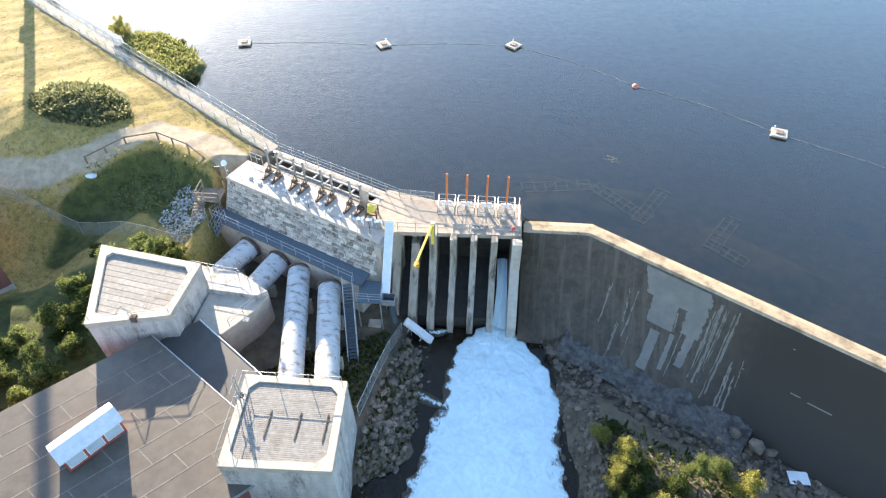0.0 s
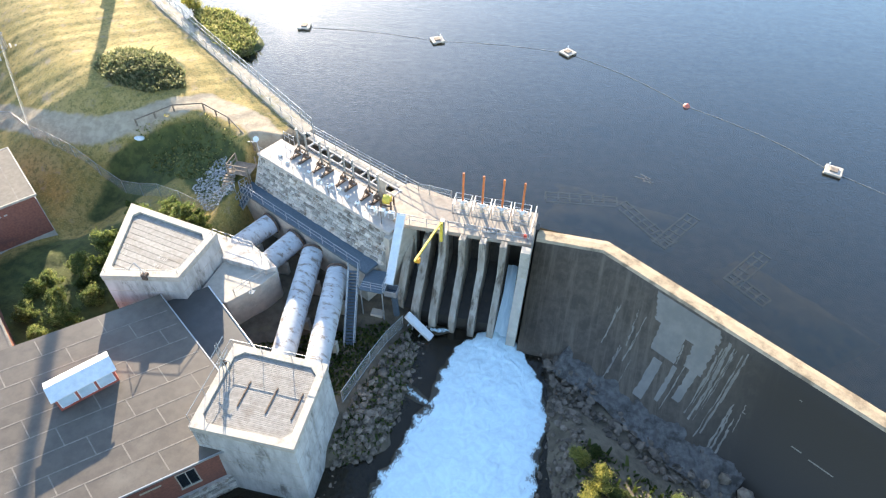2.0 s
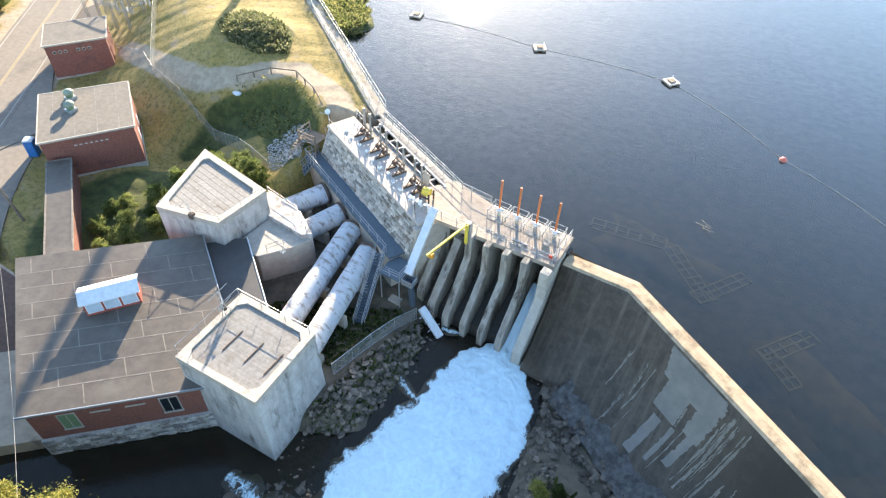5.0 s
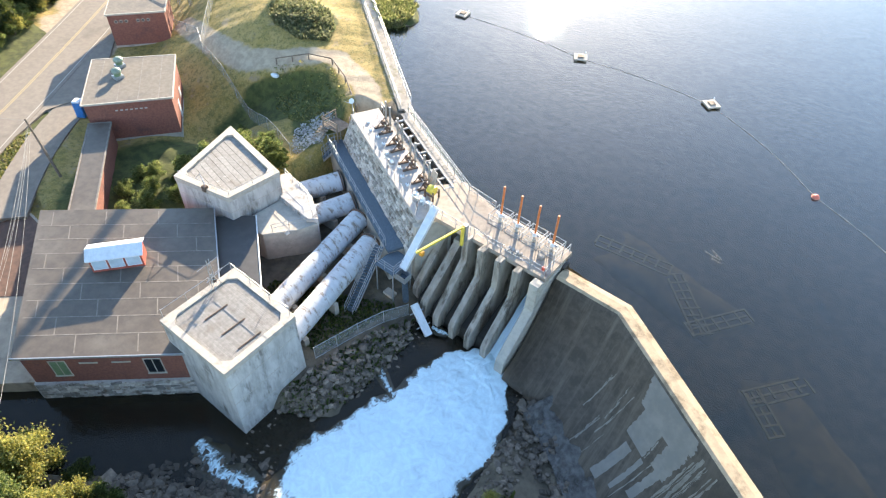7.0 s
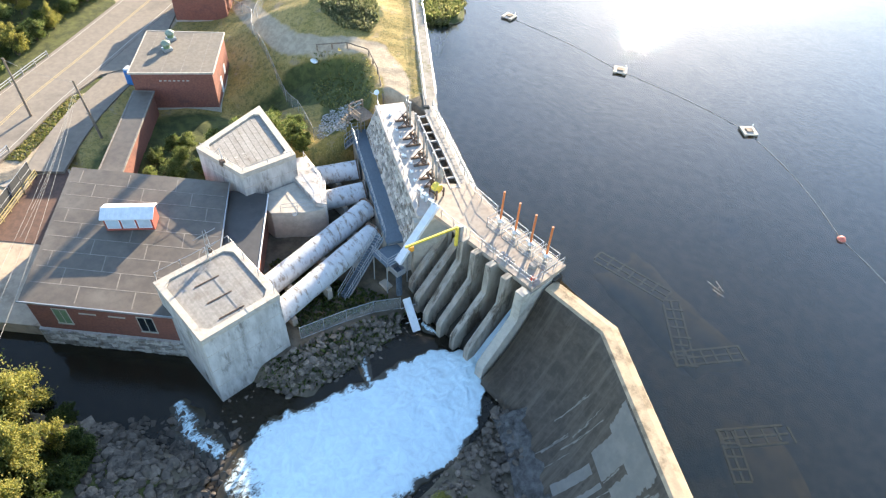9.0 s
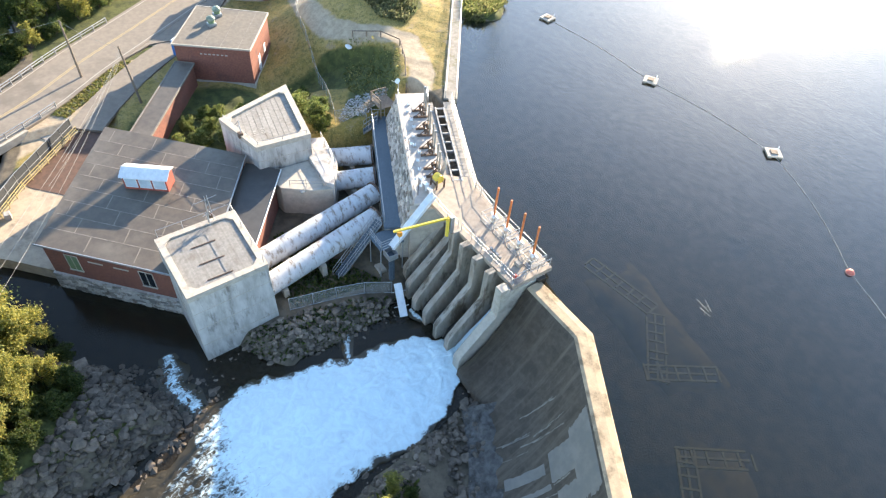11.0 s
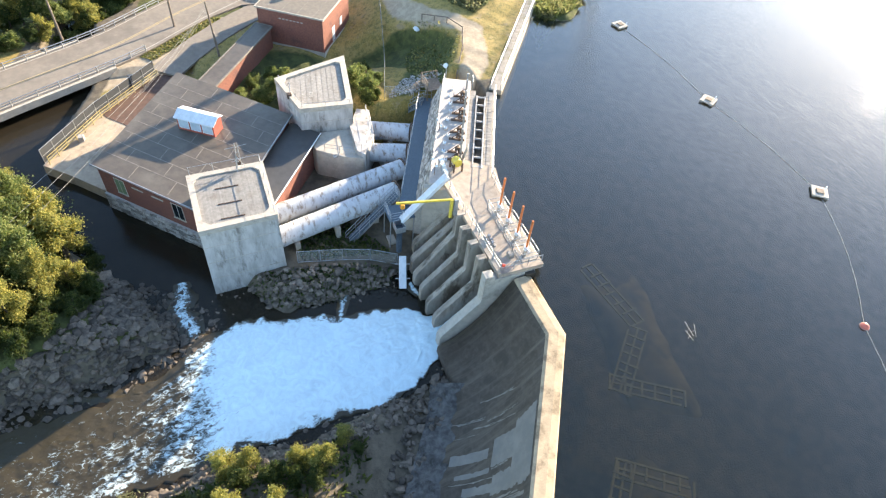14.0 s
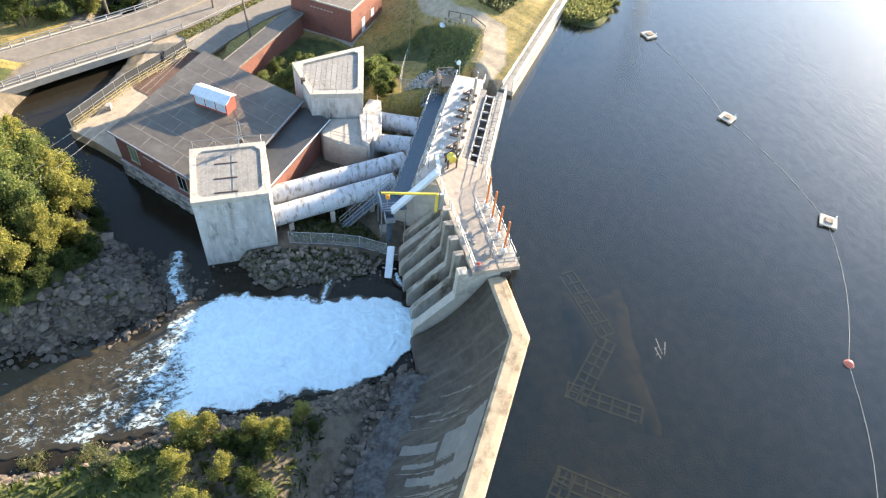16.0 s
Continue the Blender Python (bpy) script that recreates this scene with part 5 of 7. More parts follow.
ps = [A + d * s + nn * 0.7 for s in (0, 20, 40, 60)]
railing("railing", [(p.x, p.y, 0.62) for p in ps], "pipe railing on the land side of the embankment wall", 1.0, 2.5, (0.5, 0.98), 0.025, STEEL)


# ---- intake equipment ----
def at_intake(x, y, z):
    return INTAKE @ Vector((x, y, z))


def put(t):
    t.matrix_world = INTAKE @ Matrix.Translation(t.location)
    return t


def hoist_frame(u):
    """A pair of tall guide posts with rack, cross beams and feet over one intake gate."""
    t = thing("gate_hoist", (u, 2.8, 0.85), "pair of tall weathered guide posts over an intake gate", "gate hoist", group="intake gate hoists")
    for s in (-0.62, 0.62):
        part("post", box((s - 0.085, -0.085, -0.2), (s + 0.085, 0.085, 3.1), 0.015), PLANK, t)
        part("cap", box((s - 0.1, -0.1, 3.1), (s + 0.1, 0.1, 3.18), 0.015), STEEL, t)
        part("foot", box((s - 0.12, -1.35, 0.0), (s + 0.12, 0.3, 0.2), 0.02), RUST, t, "dark rusty foot beam")
        part("brace", tube((s, -1.1, 0.15), (s, -0.1, 1.2), 0.05, seg=6), RUST, t)
        part("gear", tube((s - 0.2, -0.35, 0.55), (s + 0.2, -0.35, 0.55), 0.26, seg=12), RUST, t)
    part("shaft", tube((-0.95, -0.35, 0.55), (0.95, -0.35, 0.55), 0.05, seg=8), STEEL, t)
    part("beam", box((-0.75, -0.1, 0.9), (0.75, 0.1, 1.1), 0.02), TIMBER, t)
    return put(t)


for u in (4.2, 7.6, 11.0, 14.4):
    hoist_frame(u)


def walkway_frame():
    """The pale steel beam frame that spans the pit like a ladder."""
    t = thing("beam_frame", (0, 0, 0), "pale steel beam frame over the dark screen pit", "beam frame")
    for y in (4.15, 5.1):
        part("beam", box((3.0, y - 0.09, 0.72), (15.9, y + 0.09, 0.95), 0.02), CONC_LT, t)
    for i in range(9):
        x = 3.2 + i * 1.56
        part("crossbar", box((x - 0.1, 4.24, 0.74), (x + 0.1, 5.01, 0.92), 0.02), CONC_LT, t)
    return put(t)


walkway_frame()
for (y0, y1, nm) in ((3.32, 4.02, "grey board walkway beside the hoists"), (5.24, 6.02, "grey board walkway along the water side")):
    t = thing("board_walk", (0, 0, 0), nm, "walkway", group="intake board walks")
    for i in range(26):
        x = 1.8 + i * 0.58
        part("board", box((x, y0, 0.70), (x + 0.56, y1, 0.76), 0.008), PLANK, t)
    for y in (y0 + 0.1, y1 - 0.1):
        part("bearer", box((1.7, y - 0.05, 0.5), (15.7, y + 0.05, 0.70)), TIMBER, t)
    put(t)

up = [at_intake(x, 6.2, 0.6) for x in (1.8, 7.0, 12.2, 17.1)]
railing("railing", up, "galvanised railing along the water side of the intake", 1.35, 1.7, (0.5, 0.95, 1.3), 0.03)
railing("railing", [at_intake(17.1, 6.2, 0.7), (-4.2, 46.4, 0.9), (-1.9, 46.2, 0.9)], "galvanised railing between intake and gates", 1.15, 1.6, (0.55, 1.1), 0.03, panel=CHAIN)
railing("railing", [at_intake(x, 0.12, 0.85) for x in (0.3, 9, 18.2)], "thin steel railing above the stone wall", 0.95, 1.9, (0.9,), 0.02)
railing("railing", [at_intake(x, 3.5, 0.85) for x in (0.2, 1.8)], "short railing at the end of the intake", 1.05, 0.8, (0.5, 1.0), 0.03)
railing("railing", [at_intake(x, -2.85, -2.56) for x in (-0.4, 9, 17.6)], "galvanised railing along the grating walkway", 1.1, 1.9, (0.55, 1.05), 0.03)
railing("railing", [at_intake(-0.5, -1.3, -2.56), at_intake(-0.5, -2.85, -2.56)], "railing at the head of the walkway", 1.1, 1.0, (0.55, 1.05), 0.03)

# lamp with a round dish at the end of the deck
t = thing("floodlight_post", (-23.5, 48.6, 0.85), "thin post with a round white dish lamp", "lamp post")
part("post", tube((0, 0, -0.05), (0, 0, 1.5), 0.05), STEEL, t)
bm = bmesh.new()
add_tube(bm, (0.0, 0.0, 1.5), (0.12, -0.22, 1.75), 0.08, 0.3, 18)
part("dish", bm, WHITE, t)
part("arm", tube((0, 0, 1.2), (-0.9, -0.4, 1.35), 0.03), STEEL, t)


def floodlight(x, y, z, h=1.6):
    t = thing("floodlight", (x, y, z), "small white floodlight pair on a post", "lamp", group="deck floodlights")
    part("post", tube((0, 0, -0.03), (0, 0, h), 0.035), RUST, t)
    part("bar", tube((-0.45, 0, h), (0.45, 0, h), 0.025), STEEL, t)
    for s in (-0.45, 0.45):
        bm = bmesh.new()
        add_tube(bm, (s, 0, h), (s * 1.35, -0.1, h + 0.08), 0.06, 0.15, 12)
        part("lamp", bm, WHITE, t)


p = at_intake(17.6, 0.4, 0.85)
floodlight(p.x, p.y, p.z)
p = at_intake(10.5, 0.3, 0.85)
floodlight(p.x, p.y, p.z, 1.2)

# yellow winch cover and timber crib at the deck corner
p = at_intake(16.4, 2.5, 0.85)
t = thing("winch", p, "yellow-hooded winch on a timber frame", "winch")
bm = bmesh.new()
add_tube(bm, (-0.35, 0, 1.0), (0.35, 0, 1.0), 0.45, seg=18)
part("hood", bm, YELLOW, t)
for a, b in ((-0.5, -0.45), (0.5, -0.45), (0.5, 0.45), (-0.5, 0.45)):
    part("leg", box((a - 0.07, b - 0.07, 0), (a + 0.07, b + 0.07, 1.1), 0.01), RUST, t)
part("beam", box((-0.6, -0.5, 0.5), (0.6, -0.38, 0.62), 0.01), RUST, t)
part("beam", box((-0.6, 0.38, 0.5), (0.6, 0.5, 0.62), 0.01), RUST, t)
for i, (u, v) in enumerate(((17.0, 1.2), (17.9, 1.5), (16.2, 0.9))):
    p = at_intake(u, v, 0.85)
    t = thing("control_box", p, "pale grey steel control cabinet on the deck", "cabinet", group="control cabinets")
    part("body", box((-0.28, -0.2, 0.15), (0.28, 0.2, 0.95), 0.02), WHITE, t)
    part("door", box((-0.24, -0.215, 0.2), (0.24, -0.2, 0.9), 0.005), STEEL, t)
    part("leg", box((-0.2, -0.1, 0), (0.2, 0.1, 0.15)), STEEL, t)


p = at_intake(15.0, 3.0, 0.85)
bm = box((-0.5, -0.04, 0.0), (0.5, 0.04, 2.0), 0.01)
bm.transform(Matrix.Translation((p.x, p.y, p.z)) @ Matrix.Rotation(radians(-25), 4, 'Z') @ Matrix.Rotation(radians(-14), 4, 'X'))
tagged(link_mesh("plywood_sheet", bm, CONC_CAP), "pale plywood sheet leaning against the hoist posts", "plywood")
for u in (2.2, 3.6, 5.2, 6.6, 8.2, 9.8, 11.0, 12.4, 13.8, 15.2):
    p = at_intake(u, 1.15 + 0.2 * math.sin(u * 3), 0.85)
    tb2 = thing("anchor_block", p, "small white anchor block on the intake deck", "block", group="deck anchor blocks")
    part("block", box((-0.2, -0.16, 0), (0.2, 0.16, 0.22), 0.03, Matrix.Rotation(radians(-25), 4, 'Z')), WHITE, tb2)
    part("bolt", tube((0, 0, 0.2), (0, 0, 0.34), 0.04, seg=6), RUST, tb2)


# ---- gate hoists with orange stems ----
def stem_hoist(x):
    t = thing("stem_hoist", (x, 45.2, 0.9), "caged gate hoist with a tall orange stem tube", "gate hoist", group="spillway gate hoists")
    part("stem_tube", tube((0, 0, 0.9), (0, 0, 4.3), 0.10, seg=10), ORANGE, t, "orange painted stem tube")
    part("pedestal", tube((0, 0, 0), (0, 0, 0.75), 0.2, 0.14, 10), CONC_CAP, t)
    bm = bmesh.new()
    add_tube(bm, (0, 0, 0.72), (0, 0, 1.05), 0.24, 0.2, 12)
    add_tube(bm, (-0.5, 0.05, 0.88), (0.5, 0.05, 0.88), 0.12, seg=8)
    part("gearbox", bm, WHITE, t)
    part("handwheel", _ring(Matrix.Translation((0.55, -0.1, 0.9)) @ Matrix.Rotation(radians(90), 4, 'X'), 0, 0.2, 0.24, 0.04), STEEL, t)
    part("plate", box((-0.8, -0.85, -0.02), (0.8, 0.85, 0.05), 0.01), PLANK, t, "grey floor grating")
    for a, b in ((-0.8, -0.85), (0.8, -0.85), (0.8, 0.85), (-0.8, 0.85)):
        part("cage_post", tube((a, b, 0), (a, b, 1.15), 0.035, seg=6), STEEL, t)
    for z in (0.55, 1.12):
        for a, b in (((-0.8, -0.85), (0.8, -0.85)), ((0.8, -0.85), (0.8, 0.85)), ((0.8, 0.85), (-0.8, 0.85)), ((-0.8, 0.85), (-0.8, -0.85))):
            part("cage_rail", tube((*a, z), (*b, z), 0.03, seg=6), STEEL, t)
    return t


for x in (-0.58, 1.32, 3.22, 5.12):
    stem_hoist(x)
railing("railing", [(-1.2, 42.0, 0.9), (6.3, 42.2, 0.9), (6.4, 46.2, 0.9)], "galvanised railing along the edge of the gate deck", 1.05, 1.6, (0.5, 1.0), 0.028)
railing("railing", [(-6.6, 41.9, 0.9), (-3.2, 41.8, 0.9), (-1.6, 41.9, 0.9)], "galvanised railing behind the crane", 1.05, 1.5, (0.5, 1.0), 0.028)
for i in range(4):
    for j, y in enumerate((43.0, 42.6)):
        x = 2.1 + i * 0.42
        if j and i == 3:
            continue
        t = tagged(link_mesh("stop_block", box((x - 0.14, y - 0.12, 0.9), (x + 0.14, y + 0.12, 1.12), 0.02), CONC_LT), "small pale concrete block on the deck", "block", group="deck blocks")
tagged(link_mesh("gas_can", box((5.75, 42.6, 0.9), (6.05, 42.85, 1.3), 0.05), RED), "red can at the end of the deck", "can")
tagged(link_mesh("crate", box((4.6, 43.6, 0.9), (5.2, 44.1, 1.35), 0.02), PLANK), "grey wooden crate on the deck", "crate")

# ---- yellow jib crane ----
t = thing("jib_crane", (-1.5, 41.0, 0.95), "yellow jib crane with a long boom on a concrete pier", "crane")
part("column", box((-0.2, -0.2, 0), (0.2, 0.2, 1.95), 0.02), STEEL, t, "grey steel column")
part("mast", box((-0.13, -0.55, -0.3), (0.13, -0.3, 2.0), 0.02), YELLOW, t)
part("boom", box((-0.09, -5.6, 1.80), (0.09, -0.3, 2.0), 0.015, Matrix.Rotation(radians(-10.5), 4, 'Z')), YELLOW, t)
hb = Matrix.Rotation(radians(-10.5), 4, 'Z') @ Vector((0, -5.0, 1.5))
part("chain_hoist", box((hb.x - 0.22, hb.y - 0.18, hb.z - 0.25), (hb.x + 0.22, hb.y + 0.18, hb.z + 0.2), 0.04), shade("orange hoist paint", (0.75, 0.33, 0.03), None, 4.0, 0.5, 0.1), t, "orange chain hoist")
part("chain", tube(hb, hb - Vector((0, 0, 1.6)), 0.02, seg=5), STEEL, t)

# ---- white fish flume, hose and box ----
a, b = Vector((-5.57, 41.8, 2.05)), Vector((-5.6, 37.2, -2.85))
t = thing("flume", a, "white sheet-metal flume sloping down from the deck", "flume")
d3 = (b - a)
q = d3.to_track_quat('Y', 'Z').to_matrix().to_4x4()
part("trough", box((-0.36, 0, -0.12), (0.36, d3.length, 0.0), 0.01, q), WHITE, t)
for s in (-0.36, 0.36):
    part("side", box((s - 0.03, 0, -0.1), (s + 0.03, d3.length, 0.25), 0.005, q), WHITE, t)
part("lid", box((-0.34, 0.2, 0.2), (0.34, d3.length - 0.1, 0.235), 0, q), shade("pale blue sheet", (0.66, 0.72, 0.78), (0.56, 0.62, 0.68), 2.0, 0.4, 0.05), t, "pale lid sheet")
t = thing("collection_tank", (-5.3, 36.9, -3.2), "open steel tank at the foot of the flume", "tank")
part("floor", box((-0.6, -0.5, -0.5), (0.6, 0.5, -0.42)), STEEL_DK, t)
for lo, hi in (((-0.6, -0.5, -0.45), (0.6, -0.44, 0.25)), ((-0.6, 0.44, -0.45), (0.6, 0.5, 0.25)), ((-0.6, -0.44, -0.45), (-0.54, 0.44, 0.25)), ((0.54, -0.44, -0.45), (0.6, 0.44, 0.25))):
    part("side", box(lo, hi), STEEL, t)
t = thing("spiral_hose", (-4.9, 36.8, -6.6), "dark ribbed spiral hose below the flume tank", "hose")
for i in range(16):
    q = Matrix.Translation((0.012 * i * -1.0, 0.004 * i, 0.12 + i * 0.19))
    part("coil", _ring(q, 0, 0.2, 0.3, 0.09), STEEL_DK, t)
part("core", tube((0, 0, 0.0), (-0.19, 0.06, 3.0), 0.19, seg=12), GLASS_DK, t)
a, b = Vector((-3.85, 36.85, -6.2)), Vector((-1.2, 36.05, -8.1))
t = thing("outfall_trough", a, "white metal outfall trough above the river", "trough")
d3 = b - a
q = d3.to_track_quat('Y', 'Z').to_matrix().to_4x4()
part("trough", box((-0.38, 0, -0.3), (0.38, d3.length, 0.1), 0.04, q), WHITE, t)
for s in (0.8, 2.3):
    part("bracket", box((-0.75, s - 0.05, -0.34), (0.75, s + 0.05, -0.22), 0, q), STEEL, t)
part("leg", tube((0.5, -0.15, -0.6), (0.5, -0.15, -2.2), 0.06), STEEL, t)
part("leg", tube((2.0, -0.6, -1.6), (2.0, -0.6, -2.6), 0.06), STEEL, t)

# ---- steel platform and stairs ----
t = thing("steel_platform", (-6.6, 37.2, -3.0), "blue-grey steel platform at the end of the walkway", "platform")
part("floor", box((-1.6, -1.1, -0.12), (0.7, 1.6, 0.0)), STEEL_DK, t)
for a, b in ((-1.5, -1.0), (0.6, -1.0), (-1.5, 1.5), (0.6, 1.5)):
    part("leg", tube((a, b, -4.6), (a, b, -0.1), 0.07), STEEL, t)
railing("railing", [(-8.2, 36.2, -3.0), (-5.9, 36.2, -3.0), (-5.9, 37.6, -3.0)], "galvanised railing round the platform", 1.1, 1.1, (0.4, 0.75, 1.08), 0.03)


def stairs(a, b, width, n_steps, label):
    a, b = Vector(a), Vector(b)
    t = thing("steel_stairs", b, label, "stairs")
    d = b - a
    run = Vector((d.x, d.y, 0))
    side = Vector((-run.y, run.x, 0)).normalized()
    ang = math.atan2(run.y, run.x)
    for i in range(n_steps):
        c = a + d * ((i + 0.5) / n_steps) - b
        bm = box((-0.14, -width / 2, -0.03), (0.14, width / 2, 0.0), 0, Matrix.Translation(c) @ Matrix.Rotation(ang, 4, 'Z'))
        part("tread", bm, STEEL_DK, t)
    for s in (-1, 1):
        o = side * (s * width / 2)
        bm = bmesh.new()
        lo = [a + o - b, -a * 0 + o, o + Vector((0, 0, -0.28)), a + o - b + Vector((0, 0, -0.28))]
        w = side * 0.05 * s
        v1 = [bm.verts.new(p) for p in lo]
        v2 = [bm.verts.new(p + w) for p in lo]
        bm.faces.new(v1)
        bm.faces.new(v2[::-1])
        for i in range(4):
            bm.faces.new((v1[i], v1[(i + 1) % 4], v2[(i + 1) % 4], v2[i]))
        part("stringer", bm, STEEL, t)
        for hgt in (0.55, 1.05):
            part("handrail", tube(a + o - b + Vector((0, 0, hgt)), o + Vector((0, 0, hgt)), 0.03, seg=6), STEEL, t)
        for i in range(6):
            c = a.lerp(b, i / 5) + o - b
            part("baluster", tube(c, c + Vector((0, 0, 1.05)), 0.03, seg=6), STEEL, t)
    return t


stairs((-9.3, 37.9, -2.6), (-8.1, 32.2, -7.0), 0.9, 24, "long grey steel stairs down beside the penstocks")
stairs((-23.9, 46.0, -2.4), (-24.8, 44.6, -3.8), 0.9, 7, "short steel stairs at the head of the walkway")
# timber landing beside the intake
t = thing("timber_landing", (-25.4, 47.6, -1.2), "weathered timber landing with rails and steps", "landing")
for i in range(7):
    part("board", box((-1.3 + i * 0.36, -1.0, 0.0), (-0.96 + i * 0.36, 1.2, 0.06), 0.01), TIMBER, t)
for a, b in ((-1.2, -0.9), (1.1, -0.9), (-1.2, 1.1), (1.1, 1.1)):
    part("post", box((a - 0.07, b - 0.07, -2.6), (a + 0.07, b + 0.07, 1.15), 0.01), TIMBER, t)
for z in (0.55, 1.1):
    part("rail", box((-1.25, -0.95, z - 0.05), (1.2, -0.87, z + 0.05)), TIMBER, t)
    part("rail", box((-1.27, -0.9, z - 0.05), (-1.19, 1.1, z + 0.05)), TIMBER, t)
for i in range(6):
    part("step", box((-1.5 - i * 0.02, -1.3 - i * 0.28, -0.2 - i * 0.2), (-0.3, -1.02 - i * 0.28, -0.14 - i * 0.2), 0.01), TIMBER, t)
tagged(link_mesh("cover_plate", box((-7.4, 36.2, -6.9), (-6.2, 37.0, -6.5), 0.03), CONC), "flat concrete chamber cover in the grass", "cover")

# ---- tower top fittings ----
railing("railing", [(-14.2, 18.4, 0.55), (-14.35, 25.1, 0.55), (-6.9, 25.15, 0.55)], "thin steel railing on the tower coping", 0.95, 2.2, (0.9,), 0.025)
t = thing("antenna_frame", (-13.9, 22.8, 0.55), "bent steel antenna frame on the tower edge", "antenna")
for a, b in (((0, 0, 0), (0, 0.2, 1.5)), ((0, 0.9, 0), (0, 0.2, 1.5)), ((0, -0.3, 0.9), (0, 1.2, 1.3)), ((0.5, 0, 0), (0, 0.2, 1.3)), ((-0.5, 0.1, 0.7), (0.4, 0.3, 1.1))):
    part("tube", tube(a, b, 0.035, seg=6), STEEL, t)
part("box", box((-0.15, 0.2, 0.5), (0.15, 0.5, 0.9), 0.02), RUST, t)
for o in (0.0, 0.45):
    part("mast_leg", tube((-0.1, 0.1 + o, 0), (-0.1, 0.25 + o * 0.5, 3.0), 0.035, seg=6), STEEL, t)
for z in (0.6, 1.2, 1.8, 2.4):
    part("rung", tube((-0.1, 0.1 + 0.05 * z, z), (-0.1, 0.55 - 0.025 * z, z + 0.3), 0.022, seg=5), STEEL, t)
part("arm", tube((-0.1, -0.7, 2.5), (-0.1, 1.3, 2.7), 0.03, seg=6), STEEL, t)
railing("railing", [(-29.3, 29.8, 0.1), (-23.0, 31.2, 0.1), (-22.5, 36.5, 0.1)], "low pipe railing on the tower coping", 0.45, 3.0, (0.42,), 0.025)
t = thing("davit", (-25.6, 30.4, 0.1), "small rusty davit winch on the tower edge", "davit")
part("base", box((-0.25, -0.35, -0.35), (0.25, 0.15, 0.25), 0.02), RUST, t)
part("arm", tube((0, 0, 0.2), (-0.9, 0.2, 1.1), 0.04), STEEL, t)
part("arm", tube((-0.9, 0.2, 1.1), (-1.6, -0.1, 0.2), 0.03), STEEL, t)
# bars lying on the ribbed cover
for x in (-11.6, -9.4, -7.4):
    tagged(link_mesh("bar", box((x - 0.05, 20.4, 0.42), (x + 0.05, 22.6, 0.50), 0.01), RUST), "rusty iron bar on the tower cover", "bar", group="bars on the tower cover")
railing("railing", [(-19.0, 32.6, -3.3), (-17.4, 35.6, -3.3)], "thin pipe railing on the pedestal", 1.0, 1.6, (0.5, 0.95), 0.025)
railing("railing", [(-24.4, 38.9, -2.8), (-19.9, 38.2, -2.8), (-17.2, 36.4, -2.8)], "thin pipe railing along the pedestal edge", 1.0, 1.6, (0.5, 0.95), 0.025)


# painted marks on the boarded tower top
def mark(txt, x, y):
    cu = bpy.data.curves.new("mark", 'FONT')
    cu.body, cu.size, cu.extrude = txt, 0.62, 0.004
    cu.materials.append(LINE_W)
    ob = new("mark", cu)
    ob.parent = t1
    ob.matrix_basis = Matrix.Translation((x - c1[0], y - c1[1], 0.1 + 7.6 - 0.28 + 0.066)) @ Matrix.Rotation(radians(-10), 4, 'Z')


for i, (a, b) in enumerate((("R9", "R10"), ("R11", "R11"))):
    mark(a, -30.0 + i * 0.1, 33.2 - i * 0.95)
    mark(b, -26.0 + i * 0.1, 32.6 - i * 0.95)

# tall mast on the far shore, whose shadow falls across grass and roof
t = thing("steel_mast", (-76.9, 103.0, 0.0), "tall slim leaning steel mast on the shore", "mast")
LEAN = Vector((0.883, 0.469, 0)) * 0.15
part("shaft", tube((0, 0, -4), LEAN * 40 + Vector((0, 0, 40)), 0.75, 0.55, 14), STEEL, t)
for hgt, half, r in ((9.0, 0.9, 0.7), (20.0, 1.1, 0.8)):
    part("platform", tube(LEAN * hgt + Vector((0, 0, hgt - r)), LEAN * hgt + Vector((0, 0, hgt + r)), half, seg=12), STEEL, t)

# ---- floats on the reservoir ----
def float_box(x, y, turn, label):
    t = thing("float", (x, y, 0.0), label, "float", group="boom floats")
    t.rotation_euler = (0, 0, turn)
    part("deck", box((-0.85, -0.85, 0.12), (0.85, 0.85, 0.3), 0.03), CONC_CAP, t)
    for s in (-0.6, 0.6):
        part("pontoon", box((s - 0.2, -0.9, -0.25), (s + 0.2, 0.9, 0.14), 0.05), TIMBER, t)
    part("hatch", box((-0.4, -0.4, 0.3), (0.4, 0.4, 0.42), 0.03), TIMBER, t)
    part("post", tube((0.6, 0.6, 0.3), (0.6, 0.6, 0.7), 0.05), WHITE, t)


FL = [(-31.0, 78.0), (-11.9, 79.0), (5.8, 80.2), (35.8, 61.9)]
for i, (x, y) in enumerate(FL):
    float_box(x, y, 0.2 + 0.35 * i, "square pale wooden boom float on the water")
t = thing("buoy", (21.0, 71.0, 0.0), "round red marker buoy on the water", "buoy")
bm = bmesh.new()
bmesh.ops.create_uvsphere(bm, u_segments=16, v_segments=10, radius=0.40)
bo = part("ball", bm, shade("sun-faded red plastic", (0.62, 0.17, 0.12), (0.52, 0.13, 0.09), 3.0, 0.5, 0.1), t)
for p in bo.data.polygons:
    p.use_smooth = True
part("collar", _ring(Matrix.Identity(4), 0.0, 0.385, 0.43, 0.07), shade("pale rubber", (0.40, 0.22, 0.18), None, 2.0, 0.7, 0.1), t)
chain = [FL[0], FL[1], FL[2], (21.0, 71.0), FL[3], (70, 40)]
